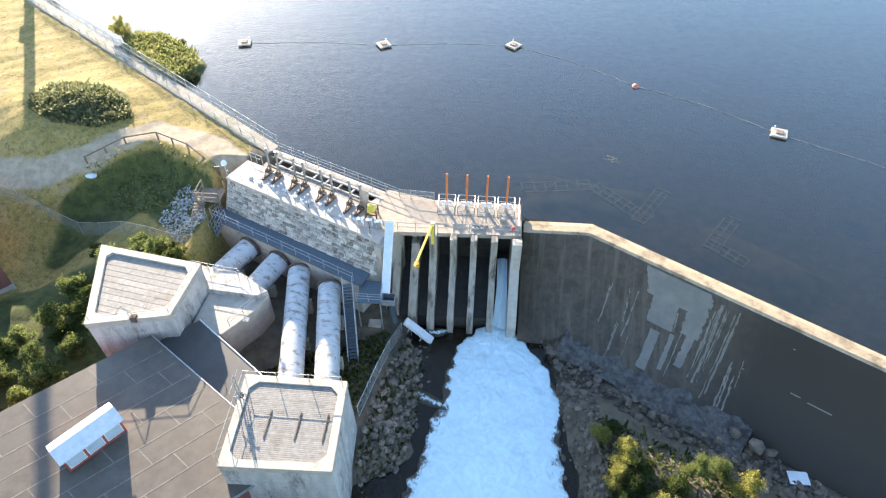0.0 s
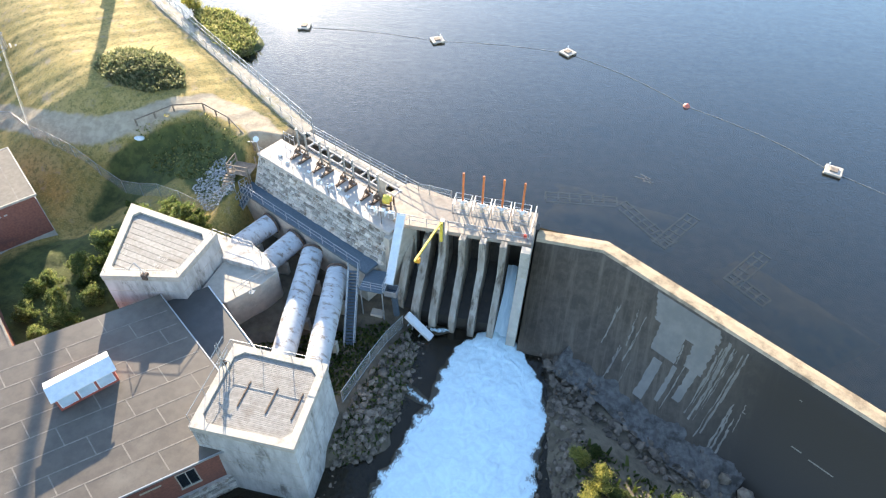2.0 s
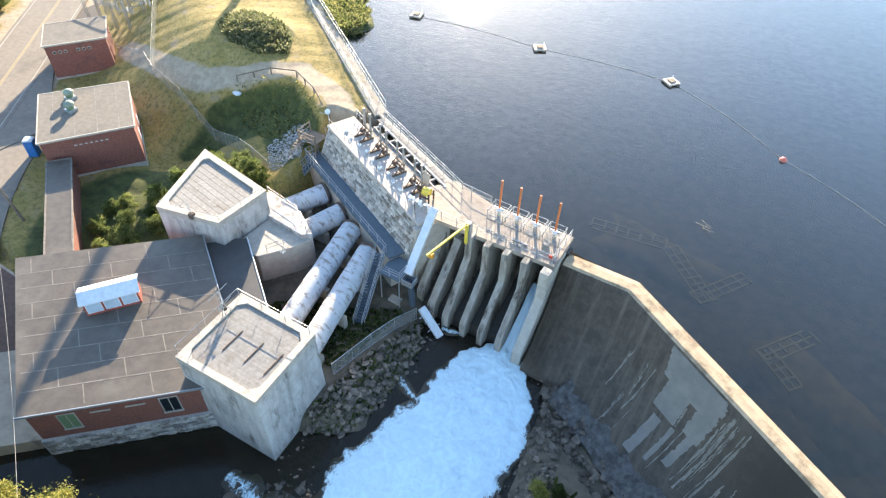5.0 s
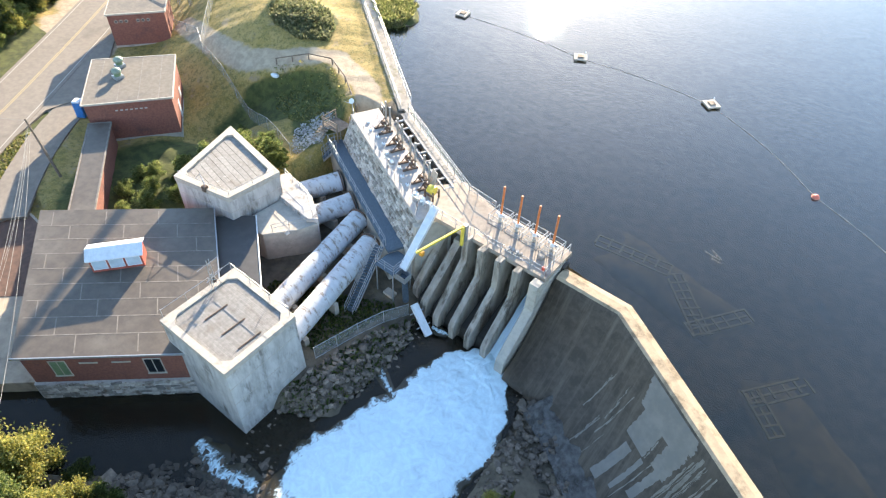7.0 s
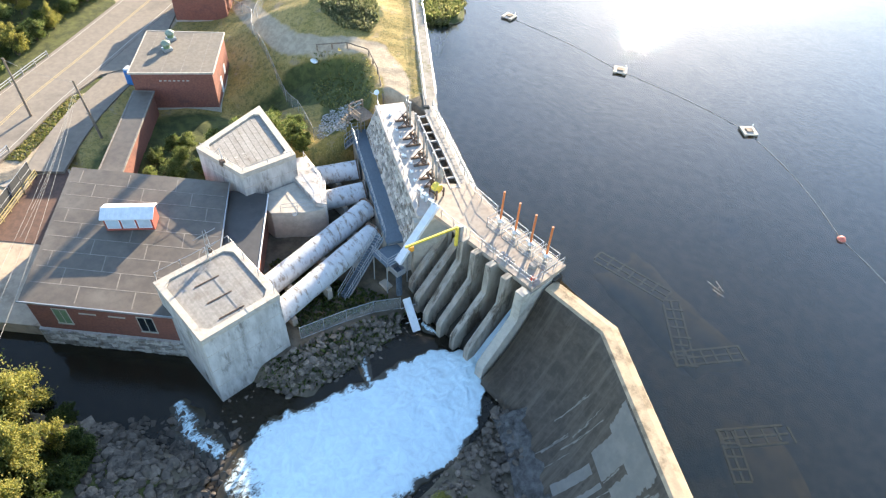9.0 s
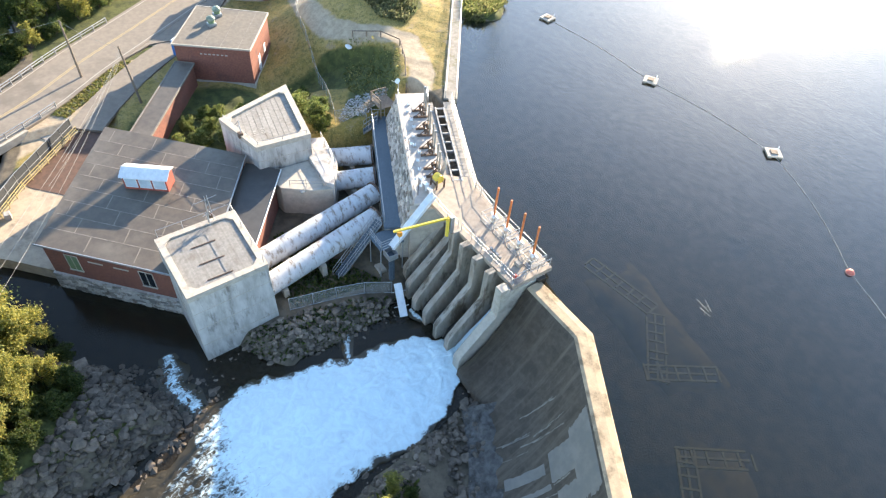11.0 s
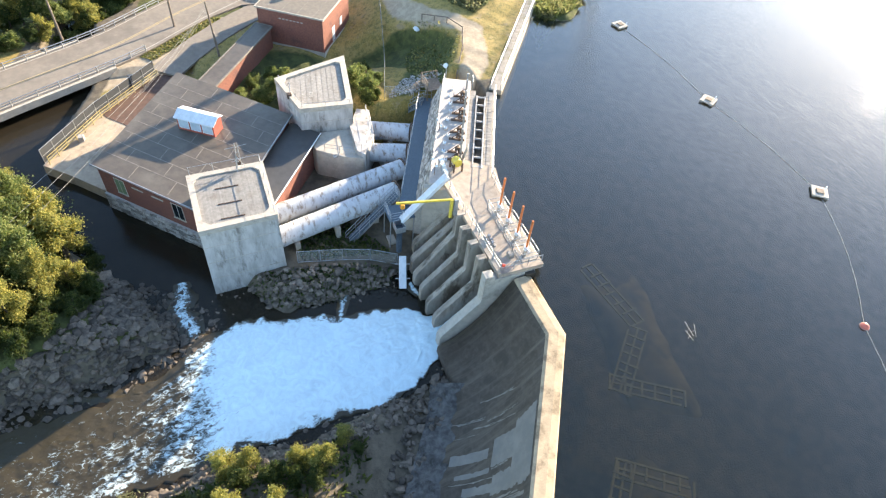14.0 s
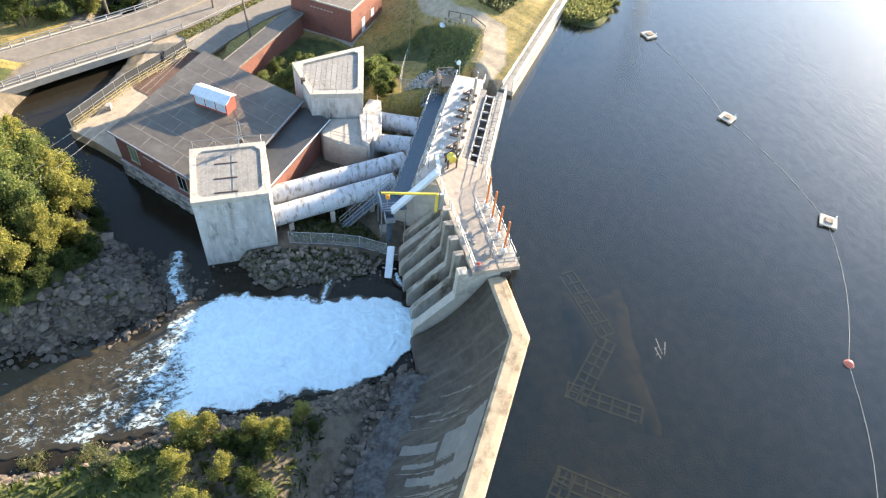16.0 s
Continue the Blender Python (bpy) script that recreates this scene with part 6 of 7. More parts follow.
for (ax, ay), (bx, by) in zip(chain, chain[1:]):
    cu = bpy.data.curves.new("boom_rope", 'CURVE')
    cu.dimensions, cu.bevel_depth = '3D', 0.022
    sp = cu.splines.new('POLY')
    sp.points.add(24)
    for i in range(25):
        s = i / 24
        sp.points[i].co = (ax + (bx - ax) * s + 0.8 * math.sin(s * math.pi) * 0.5, ay + (by - ay) * s + 0.7 * math.sin(s * math.pi), 0.03 + 0.02 * math.sin(s * 40), 1)
    cu.materials.append(LINE_W)
    tagged(new("boom_rope", cu), "pale floating boom rope between the floats", "rope", group="boom ropes")

# ---- drowned foundations under the lake ----
SILT = shade("drowned brown silt", (0.26, 0.19, 0.085), (0.17, 0.13, 0.06), 0.8, 0.9, 0.4, (0.11, 0.09, 0.05), 0.35, (0.46, 0.66))
SUNK = shade("pale drowned timber", (0.46, 0.37, 0.20), (0.34, 0.27, 0.15), 1.5, 0.9, 0.3)


def drowned(corner, arms, label, seed):
    """Sunken crib work: arms of two long timbers joined by cross timbers, on a low spread of silt."""
    cx, cy = corner
    t = thing("drowned_crib", (cx, cy, -0.8), label, "ruin", group="drowned cribs")
    rnd = random.Random(seed)
    for (ex, ey), width, cells in arms:
        a, b = Vector((0, 0, 0)), Vector((ex - cx, ey - cy, 0))
        d = b.normalized()
        nn = Vector((-d.y, d.x, 0))
        L = b.length
        m = Matrix(((d.x, nn.x, 0, 0), (d.y, nn.y, 0, 0), (0, 0, 1, 0), (0, 0, 0, 1)))
        for o in (0.0, width * 0.5, width):
            part("timber", box((-0.1, o - 0.09, -0.15), (L * rnd.uniform(0.9, 1.05), o + 0.09, 0.08 - 0.1 * rnd.random()), 0.02, m), SUNK, t)
        for i in range(cells + 1):
            x = L * i / cells + rnd.uniform(-0.12, 0.12)
            part("cross_timber", box((x - 0.09, -0.15, -0.05), (x + 0.09, width * rnd.uniform(0.8, 1.15), 0.14 - 0.1 * rnd.random()), 0.02, m), SUNK, t)
    return t


def silt_spread(centre, turn, lx, ly, top, label):
    """A low drowned bank with a wandering edge."""
    bm = bmesh.new()
    rows = []
    for i in range(19):
        rows.append([])
        for j in range(19):
            u, v = i / 9 - 1, j / 9 - 1
            r = max(abs(u), abs(v))
            px, py = u * lx, v * ly
            wv = 0.5 * noise.fractal((px * 0.25 + centre[0], py * 0.25, 2.0), 0.8, 2.0, 4)
            rows[-1].append(bm.verts.new((px, py, -1.3 * max(0.0, r - 0.35 + 0.4 * wv) / 0.65 + 0.2 * wv)))
    for a, b in zip(rows, rows[1:]):
        for j in range(18):
            bm.faces.new((a[j], b[j], b[j + 1], a[j + 1]))
    bm.transform(Matrix.Translation((*centre, top)) @ Matrix.Rotation(turn, 4, 'Z'))
    ob = link_mesh("silt_bank", bm, SILT)
    for p in ob.data.polygons:
        p.use_smooth = True
    tagged(ob, label, "silt", kind="stuff")


drowned((18.8, 46.5), (((22.1, 51.5), 1.3, 5), ((14.0, 51.3), -1.5, 7)), "drowned timber crib covered in brown silt", 3)
drowned((14.0, 51.4), (((7.0, 50.4), -1.5, 6),), "drowned row of silted crib timbers", 5)
drowned((24.0, 43.9), (((27.2, 48.4), -1.4, 5), ((27.0, 41.3), 1.3, 4)), "second drowned timber crib deep in the brown water", 4)
silt_spread((14.5, 52.6), radians(-12), 9.5, 4.2, -2.75, "brown silt spread under the water by the cribs")
silt_spread((29.5, 44.5), radians(-38), 9.0, 4.0, -2.9, "deep brown silt bank under the water")

# drift twigs lying on the water
rt = random.Random(12)
for cx, cy in ((16.3, 55.6), (16.9, 55.2), (16.6, 56.0)):
    an = rt.uniform(-0.5, 0.3)
    v = Vector((math.cos(an), math.sin(an), 0)) * rt.uniform(0.5, 0.9)
    c = Vector((cx, cy, 0.03))
    bm = tube(c - v, c + v, 0.03, 0.018, 6)
    add_tube(bm, c, c + Vector((v.y * 0.6, -v.x * 0.6, 0.02)) + v * 0.4, 0.018, 0.01, 5)
    tagged(link_mesh("drift_branch", bm, DEADWOOD), "bleached branch adrift on the lake", "branch", group="drift branches")


# ---- rocks ----
def rock_data(seed):
    bm = bmesh.new()
    bmesh.ops.create_icosphere(bm, subdivisions=1, radius=1.0)
    rnd = random.Random(seed)
    sq = (rnd.uniform(0.8, 1.15), rnd.uniform(0.65, 1.0), rnd.uniform(0.5, 0.75))
    cuts = [(Vector((rnd.gauss(0, 1), rnd.gauss(0, 1), rnd.gauss(0, 1))).normalized(), rnd.uniform(0.42, 0.75)) for _ in range(8)]
    for v in bm.verts:
        v.co *= 1 + rnd.uniform(-0.12, 0.12)
        for nn, lim in cuts:
            e = v.co.dot(nn) - lim
            if e > 0:
                v.co -= nn * e * 0.9
        v.co = Vector((v.co.x * sq[0], v.co.y * sq[1], v.co.z * sq[2]))
    me = bpy.data.meshes.new("boulder")
    bm.to_mesh(me)
    bm.free()
    return me


ROCKS = [rock_data(s) for s in range(10)]
ROCK_V = []
for me in ROCKS:
    vs = np.array([v.co[:] for v in me.vertices])
    fs = np.array([p.vertices[:] for p in me.polygons])
    ROCK_V.append((vs, fs))
    me.materials.append(ROCK)


def heap(name, spots, material, label):
    """Many small stones in one mesh: spots of (x, y, z, size)."""
    rnd = random.Random(len(spots))
    V, F, base = [], [], 0
    for x, y, z, s in spots:
        vs, fs = ROCK_V[rnd.randrange(10)]
        R = np.array(Euler((rnd.uniform(-0.5, 0.5), rnd.uniform(-0.5, 0.5), rnd.uniform(0, 6.3))).to_matrix())
        V.append(vs @ R.T * s + (x, y, z))
        F.append(fs + base)
        base += len(vs)
    me = bpy.data.meshes.new(name)
    me.from_pydata(np.concatenate(V).tolist(), [], np.concatenate(F).tolist())
    me.materials.append(material)
    return tagged(new(name, me), label, "rocks", kind="stuff")


def island_tone(m, lo, hi):
    """Vary a stone material from stone to stone."""
    m = m.copy()
    n, l = m.node_tree.nodes, m.node_tree.links
    bs = n["Principled BSDF"]
    old = bs.inputs["Base Color"].links[0].from_socket
    geo, r, c, x = n.new("ShaderNodeNewGeometry"), n.new("ShaderNodeMapRange"), n.new("ShaderNodeCombineColor"), n.new("ShaderNodeMix")
    r.inputs[3].default_value, r.inputs[4].default_value = lo, hi
    l.new(geo.outputs["Random Per Island"], r.inputs[0])
    for i in range(3):
        l.new(r.outputs[0], c.inputs[i])
    x.data_type, x.blend_type = 'RGBA', 'MULTIPLY'
    x.inputs[0].default_value = 1.0
    l.new(old, x.inputs[6])
    l.new(c.outputs[0], x.inputs[7])
    l.new(x.outputs[2], bs.inputs["Base Color"])
    return m


ROCK_S, ROCK_WET, RIP_S = island_tone(ROCK, 0.6, 1.5), island_tone(ROCK, 0.4, 1.1), island_tone(RIPRAP, 0.6, 1.3)


def scatter(poly, n, smin, smax, seed, sink=0.3, floor=-99.0):
    """Places inside an outline, on the ground."""
    rng = np.random.default_rng(seed)
    xs, ys = [p[0] for p in poly], [p[1] for p in poly]
    X, Y = rng.uniform(min(xs), max(xs), n * 8), rng.uniform(min(ys), max(ys), n * 8)
    inside = np.zeros(n * 8, bool)
    for i in range(len(poly)):
        (ax, ay), (bx, by) = poly[i - 1], poly[i]
        if ay != by:
            inside ^= ((ay > Y) != (by > Y)) & (X < (bx - ax) * (Y - ay) / (by - ay) + ax)
    X, Y = X[inside][:n], Y[inside][:n]
    S = smin + (smax - smin) * rng.random(len(X)) ** 2
    Z = np.maximum(ground_z(X, Y), floor) + S * (0.5 - sink)
    return [tuple(r) for r in np.stack([X, Y, Z, S], 1).tolist()]


LEFT_BANK = [(0.6, -4), (-1.6, 4.4), (-6.0, 8.0), (-10.6, 8.8), (-8.0, 14.6), (-2.6, 18.6), (0.6, 14.8), (2.6, 9.0), (3.6, -4)]
FENCE_BANK = [(-6.4, 18.0), (-6.0, 26.5), (-3.7, 36.6), (-1.6, 37.2), (-0.9, 31), (-2.0, 26), (-3.0, 20), (-4.4, 16.8)]
RIGHT_BANK = [(7.4, 37.6), (11.2, 37.4), (12.8, 32), (14.5, 27), (14.0, 14), (15.5, 2), (11.6, 4), (11.0, 13), (10.6, 26), (9.6, 33)]
TOE = [(10.2, 37.8), (15.5, 36.0), (21, 32), (33, 23), (38, 17), (33, 17), (26, 23), (18, 30), (13, 34)]
heap("rocks_left_bank", scatter(LEFT_BANK, 1500, 0.24, 0.75, 1, floor=-8.6), ROCK_WET, "grey-brown broken boulders along the river bank")
heap("rocks_fence_bank", scatter(FENCE_BANK, 900, 0.10, 0.5, 2, floor=-8.6), ROCK_S, "dark broken rocks on the bank below the fence")
heap("rocks_right_bank", scatter(RIGHT_BANK, 1100, 0.10, 0.45, 3, floor=-8.6), ROCK_S, "dark rubble along the foot of the dam")
heap("rocks_toe", scatter(TOE, 500, 0.10, 0.4, 4), ROCK_S, "loose dark rubble on the ledge")
heap("rocks_ledge", scatter([(8.6, 36.6), (12, 36.4), (16, 33.2), (20, 29.6), (25, 27.6), (33, 22.4), (32, 20), (24, 24.6), (16, 29.4), (10.6, 33.4)], 420, 0.14, 0.62, 31, sink=0.3, floor=-7.6), ROCK_S, "broken slabs and blocks below the bedrock ledge")
heap("rocks_riprap", scatter([(-31.5, 46.3), (-29.6, 50.8), (-27.4, 49.4), (-25.4, 45.6), (-26.8, 42.6), (-28.5, 43.2)], 700, 0.10, 0.26, 5), RIP_S, "pale grey riprap stones on the slope")
heap("rocks_mound", scatter([(-51.5, 62), (-49, 65), (-44, 64.4), (-44, 62.6), (-48.5, 61.4)], 240, 0.15, 0.4, 6), RIP_S, "pale stones on the overgrown mound")
for i, (x, y, z, s) in enumerate(scatter(LEFT_BANK, 34, 0.55, 0.95, 11, floor=-8.7) + scatter(RIGHT_BANK, 22, 0.45, 0.8, 12, floor=-8.7) + scatter(FENCE_BANK, 18, 0.4, 0.7, 13, floor=-8.7) + [(24.9, 27.6, -6.6, 0.85), (26.3, 26.7, -6.5, 0.95), (27.4, 26.0, -6.6, 0.7), (23.6, 27.0, -6.8, 0.6), (22.4, 27.4, -6.9, 0.55)]):
    ob = new("boulder", ROCKS[i % 10])
    ob.matrix_world = Matrix.Translation((x, y, z)) @ Euler((0.2 * (i % 3), 0.15 * (i % 5), i * 1.7)).to_matrix().to_4x4() @ Matrix.Diagonal((s, s, s, 1))
    tagged(ob, "large grey granite boulder on the river bank", "boulder", group="bank boulders")


def ledge():
    """Bedrock shelf along the toe of the dam: a rough folded strip."""
    line = smooth_line([(11.4, 37.6), (13.5, 36.6), (16, 35.2), (22, 31.0), (26.5, 28.0)], 22)
    bm = bmesh.new()
    rows = []
    for i, p in enumerate(line):
        d = (line[min(i + 1, len(line) - 1)] - line[max(i - 1, 0)]).normalized()
        nn = Vector((d.y, -d.x))
        row = []
        for j in range(15):
            w = -0.8 + j * 0.27
            q = p + nn * w
            zz = -6.85 - 0.20 * max(0, w) + 0.26 * noise.fractal((q.x * 0.6, q.y * 0.6, 1.0), 0.7, 2.1, 5) + 0.12 * noise.cell((q.x * 0.9 + q.y * 0.4, q.y * 0.7 - q.x * 0.3, 0)) - 0.35 * max(0.0, 0.6 - 0.15 * i) * 2
            row.append(bm.verts.new((q.x, q.y, zz)))
        rows.append(row)
    for a, b in zip(rows, rows[1:]):
        for j in range(14):
            bm.faces.new((a[j], b[j], b[j + 1], a[j + 1]))
    tagged(link_mesh("ledge", bm, LEDGE), "grey fractured bedrock ledge at the foot of the dam", "ledge", kind="structure")


ledge()
tagged(link_mesh("metal_sheet", box((28.6, 23.9, gz(29, 24.4) + 0.25), (30.2, 25.0, gz(29, 24.4) + 0.32), 0.01), WHITE), "white corrugated metal sheet lying on the rubble", "sheet")


# ---- patches and streaks on the spillway face ----
def on_dam(s, f):
    """A place on the straight face: s metres from the bend, f from crest (0) to toe (1)."""
    d = Vector((46.7, -29.1)).normalized()
    nn = Vector((d.y, -d.x))
    p = Vector((13.3, 44.4)) + d * s
    prof = [(0.95, 0.06), (1.5, -0.9), (2.3, -2.3), (3.3, -3.8), (4.6, -5.3), (6.2, -6.6), (7.6, -7.3)]
    g = f * (len(prof) - 1)
    k = min(int(g), len(prof) - 2)
    t = g - k
    o = prof[k][0] * (1 - t) + prof[k + 1][0] * t
    z = prof[k][1] * (1 - t) + prof[k + 1][1] * t
    return Vector((p.x + nn.x * o, p.y + nn.y * o, z))


PATCH = shade("pale repair mortar", (0.245, 0.22, 0.19), (0.185, 0.167, 0.146), 0.8, 0.8, 0.2, (0.20, 0.185, 0.165), 0.8, (0.52, 0.7))
PATCH_W = shade("pale lime streak", (0.26, 0.228, 0.19), (0.18, 0.158, 0.13), 1.5, 0.8, 0.2)


def face_patch(s0, s1, f0, f1, mat, label, skew=0.0, ragged=0.0):
    bm = bmesh.new()
    k = 12
    rows = []
    for i in range(k + 1):
        f = f0 + (f1 - f0) * i / k
        sh = skew * (i / k)
        r0, r1 = (ragged * noise.noise((s0 * 3.1, i * 0.9, q)) for q in (1.0, 5.0))
        row = []
        for j in range(3):
            p = on_dam(s0 + r0 + (s1 - s0 + r1 - r0) * j / 2 + sh, f)
            row.append(bm.verts.new(p + Vector((-0.01, -0.016, 0.016))))
        rows.append(row)
    for a, b in zip(rows, rows[1:]):
        for j in range(2):
            bm.faces.new((a[j], b[j], b[j + 1], a[j + 1]))
    tagged(link_mesh("face_patch", bm, mat), label, "patch", group="spillway patches")


for s0, s1, f0, f1, sk, rg in ((6.3, 12.3, 0.03, 0.20, 0.5, 0.2), (7.0, 12.5, 0.20, 0.31, 0.3, 0.3), (7.9, 10.3, 0.31, 0.53, 0.3, 0.15), (11.1, 12.7, 0.31, 0.50, 0.2, 0.25), (8.9, 9.8, 0.57, 0.89, 0.3, 0.12), (10.6, 11.0, 0.54, 0.82, 0.3, 0.15), (11.9, 12.6, 0.50, 0.74, 0.1, 0.2)):
    face_patch(s0, s1, f0, f1, PATCH, "pale mortar repair on the spillway face", sk, rg)
rs = random.Random(4)
for i in range(34):
    if i < 16:
        s, f, ln = 12.9 + rs.random() * 2.2, rs.uniform(0.06, 0.4), rs.uniform(0.3, 0.6)
    elif i < 22:
        s, f, ln = 16.0 + rs.random() * 0.9, rs.uniform(0.45, 0.7), rs.uniform(0.2, 0.4)
    else:
        s, f, ln = 3.6 + rs.random() * 10, rs.uniform(0.3, 0.7), rs.uniform(0.15, 0.4)
    w = rs.uniform(0.04, 0.16)
    face_patch(s, s + w, f, min(0.985, f + ln), PATCH_W, "pale lime streak down the spillway face", 0.35, 0.14)
for s, f, w in ((21.0, 0.53, 0.8), (22.4, 0.54, 1.9), (16.9, 0.53, 0.3), (19.6, 0.2, 0.2)):
    face_patch(s, s + w, f, f + 0.008, PATCH_W, "short white scrape on the dark spillway face", 0.0, 0.0)


# ---- trees and undergrowth ----
def leaf_cloud(name, centres, count, size, material, seed, flat=0.75):
    """Small bent leaf clumps round the given (centre, radius) balls, thinning to an uneven edge."""
    rng = np.random.default_rng(seed)
    cs = np.array([c for c, r in centres])
    rr = np.array([r for c, r in centres])
    pick = rng.choice(len(rr), count, p=rr ** 2 / (rr ** 2).sum())
    d = rng.normal(size=(count, 3))
    d /= np.linalg.norm(d, axis=1)[:, None]
    rad = rr[pick] * (0.3 + 0.85 * rng.random(count) ** 0.8) * (1 + 0.25 * np.sin(d[:, 0] * 5 + pick) * np.cos(d[:, 1] * 4))
    rad = rad + rr[pick] * np.where(rng.random(count) < 0.3, rng.exponential(0.28, count), 0.0)
    P = cs[pick] + d * rad[:, None] * (1, 1, flat)
    a = rng.normal(size=(count, 3)) + (0, 0, 0.3)
    a /= np.linalg.norm(a, axis=1)[:, None]
    b = np.cross(a, rng.normal(size=(count, 3)))
    b /= np.linalg.norm(b, axis=1)[:, None]
    c = np.cross(a, b)
    s = size * (0.6 + 0.8 * rng.random(count))[:, None]
    V = np.stack([P - b * s, P + c * s * 0.5 + a * s * 0.15, P + b * s, P - c * s * 0.5 + a * s * 0.15], 1).reshape(-1, 3)
    F = np.arange(count * 4).reshape(-1, 4)
    me = bpy.data.meshes.new(name)
    me.from_pydata(V.tolist(), [], F.tolist())
    me.materials.append(material)
    return me


def tree_kind(height, spread, material, seed, count=3800, size=0.16, label="", name="tree", stems=1):
    rnd = random.Random(seed)
    t = thing(name, (0, 0, 0), label, "tree" if name == "tree" else "shrub")
    bm = bmesh.new()
    balls = []
    for s in range(stems):
        ox, oy = (rnd.uniform(-0.4, 0.4) * spread * 0.6 for _ in (0, 1)) if stems > 1 else (0, 0)
        top = Vector((ox * 1.4 + rnd.uniform(-0.3, 0.3), oy * 1.4 + rnd.uniform(-0.3, 0.3), height * 0.85))
        foot = Vector((ox * 0.3, oy * 0.3, -0.3))
        mid = foot.lerp(top, 0.45) + Vector((rnd.uniform(-0.2, 0.2), rnd.uniform(-0.2, 0.2), 0))
        r0 = 0.022 * height + 0.03
        add_tube(bm, foot, mid, r0, r0 * 0.7, 8)
        add_tube(bm, mid, top, r0 * 0.7, r0 * 0.15, 7)
        k = max(4, int(10 / stems))
        for i in range(k):
            f = 0.25 + 0.7 * i / k
            p = foot.lerp(top, f)
            an = rnd.uniform(0, 6.3)
            ln = spread * (1.15 - f) * rnd.uniform(0.5, 1.0)
            q = p + Vector((math.cos(an) * ln, math.sin(an) * ln, ln * rnd.uniform(0.2, 0.7)))
            add_tube(bm, p, q, r0 * 0.3, r0 * 0.08, 5)
            balls.append((tuple(q), spread * rnd.uniform(0.16, 0.42)))
            balls.append((tuple(p.lerp(q, 0.55)), spread * rnd.uniform(0.16, 0.34)))
        balls.append((tuple(top), spread * 0.2))
        balls.append((tuple(top + Vector((0, 0, height * 0.09))), spread * 0.11))
    part("trunk", bm, BARK, t)
    cr = new("crown", leaf_cloud("crown", balls, count, size, material, seed))
    cr.parent = t
    return t


TREES = {
    "oak": tree_kind(8.6, 3.2, LEAF, 1, 17000, 0.115, "leafy green deciduous tree with a loose crown"),
    "ash": tree_kind(7.4, 2.5, LEAF_Y, 2, 14000, 0.105, "tree with yellowing green leaves and an open crown"),
    "alder": tree_kind(3.6, 1.5, LEAF_Y, 3, 5200, 0.085, "small yellow-green shrub on the rocky bank", "shrub", 3),
    "bush": tree_kind(2.0, 1.3, LEAF, 4, 4200, 0.09, "low dense green bush", "bush", 4),
    "thicket": tree_kind(2.0, 1.35, LEAF_DK, 14, 4000, 0.09, "low dark green bush in the undergrowth", "bush", 4),
    "weed": tree_kind(1.1, 1.2, WEEDY, 6, 3000, 0.085, "low yellow-green weed clump", "weed", 4),
    "dark": tree_kind(8.5, 3.4, LEAF_DK, 5, 6500, 0.18, "dark green tree in the woods beyond the road"),
}
used = set()


def plant(kind, x, y, scale=1.0, turn=0.0, z=None):
    zz = gz(x, y) if z is None else z
    src = TREES[kind]
    m = Matrix.Translation((x, y, zz)) @ Matrix.Rotation(turn, 4, 'Z')
    if kind in used:
        ob = copy_thing(src, m)
    else:
        used.add(kind)
        ob = src
        ob.matrix_basis = m
    ob.scale = (scale, scale, scale * (0.92 + 0.16 * ((x * 7.3 + y * 3.1) % 1.0)))
    return ob


# left bank of the channel
for i, (k, x, y, s) in enumerate((("ash", -25.0, -1.5, 1.1), ("oak", -20.5, 1.6, 1.0), ("ash", -17.0, 4.0, 1.15), ("ash", -13.6, 5.6, 1.0), ("oak", -15.5, 0.0, 1.15), ("oak", -10.5, 2.6, 0.95), ("ash", -8.2, -0.6, 1.05), ("oak", -6.2, -4.5, 1.05), ("ash", -12.5, -4.0, 1.2), ("oak", -20.0, -5.0, 1.25), ("ash", -28.5, -7.0, 1.2), ("oak", -4.2, -9.5, 1.0), ("alder", -7.0, 4.4, 1.0), ("alder", -9.6, 6.4, 0.9), ("oak", -14.0, -10.5, 1.2), ("oak", -25.0, -12.0, 1.2), ("ash", -22.8, -3.6, 1.25), ("ash", -5.0, 2.0, 0.85), ("oak", -3.0, -1.5, 0.8), ("ash", -8.6, 4.6, 0.8))):
    plant(k, x, y, s, i * 1.3)
for i, (x, y, s) in enumerate(((-12.4, 7.6, 0.9), (-8.8, 7.4, 0.9), (-5.6, 4.6, 1.0), (-4.2, 1.0, 1.1), (-12.0, 3.6, 1.2), (-9.0, 3.6, 1.2), (-6.2, 0.6, 1.2), (-16.0, 6.4, 1.0), (-19.4, 4.0, 1.1), (-22.8, 1.2, 1.1), (-3.6, -3.0, 1.1), (-26.6, 0.0, 1.0), (-3.4, 4.6, 0.9), (-2.2, 2.6, 1.0), (-5.4, 6.6, 0.9), (-1.6, -0.4, 1.0), (-7.4, 8.0, 0.8), (-2.6, -2.2, 1.1))):
    plant("thicket", x, y, s * 1.1, i * 2.1)
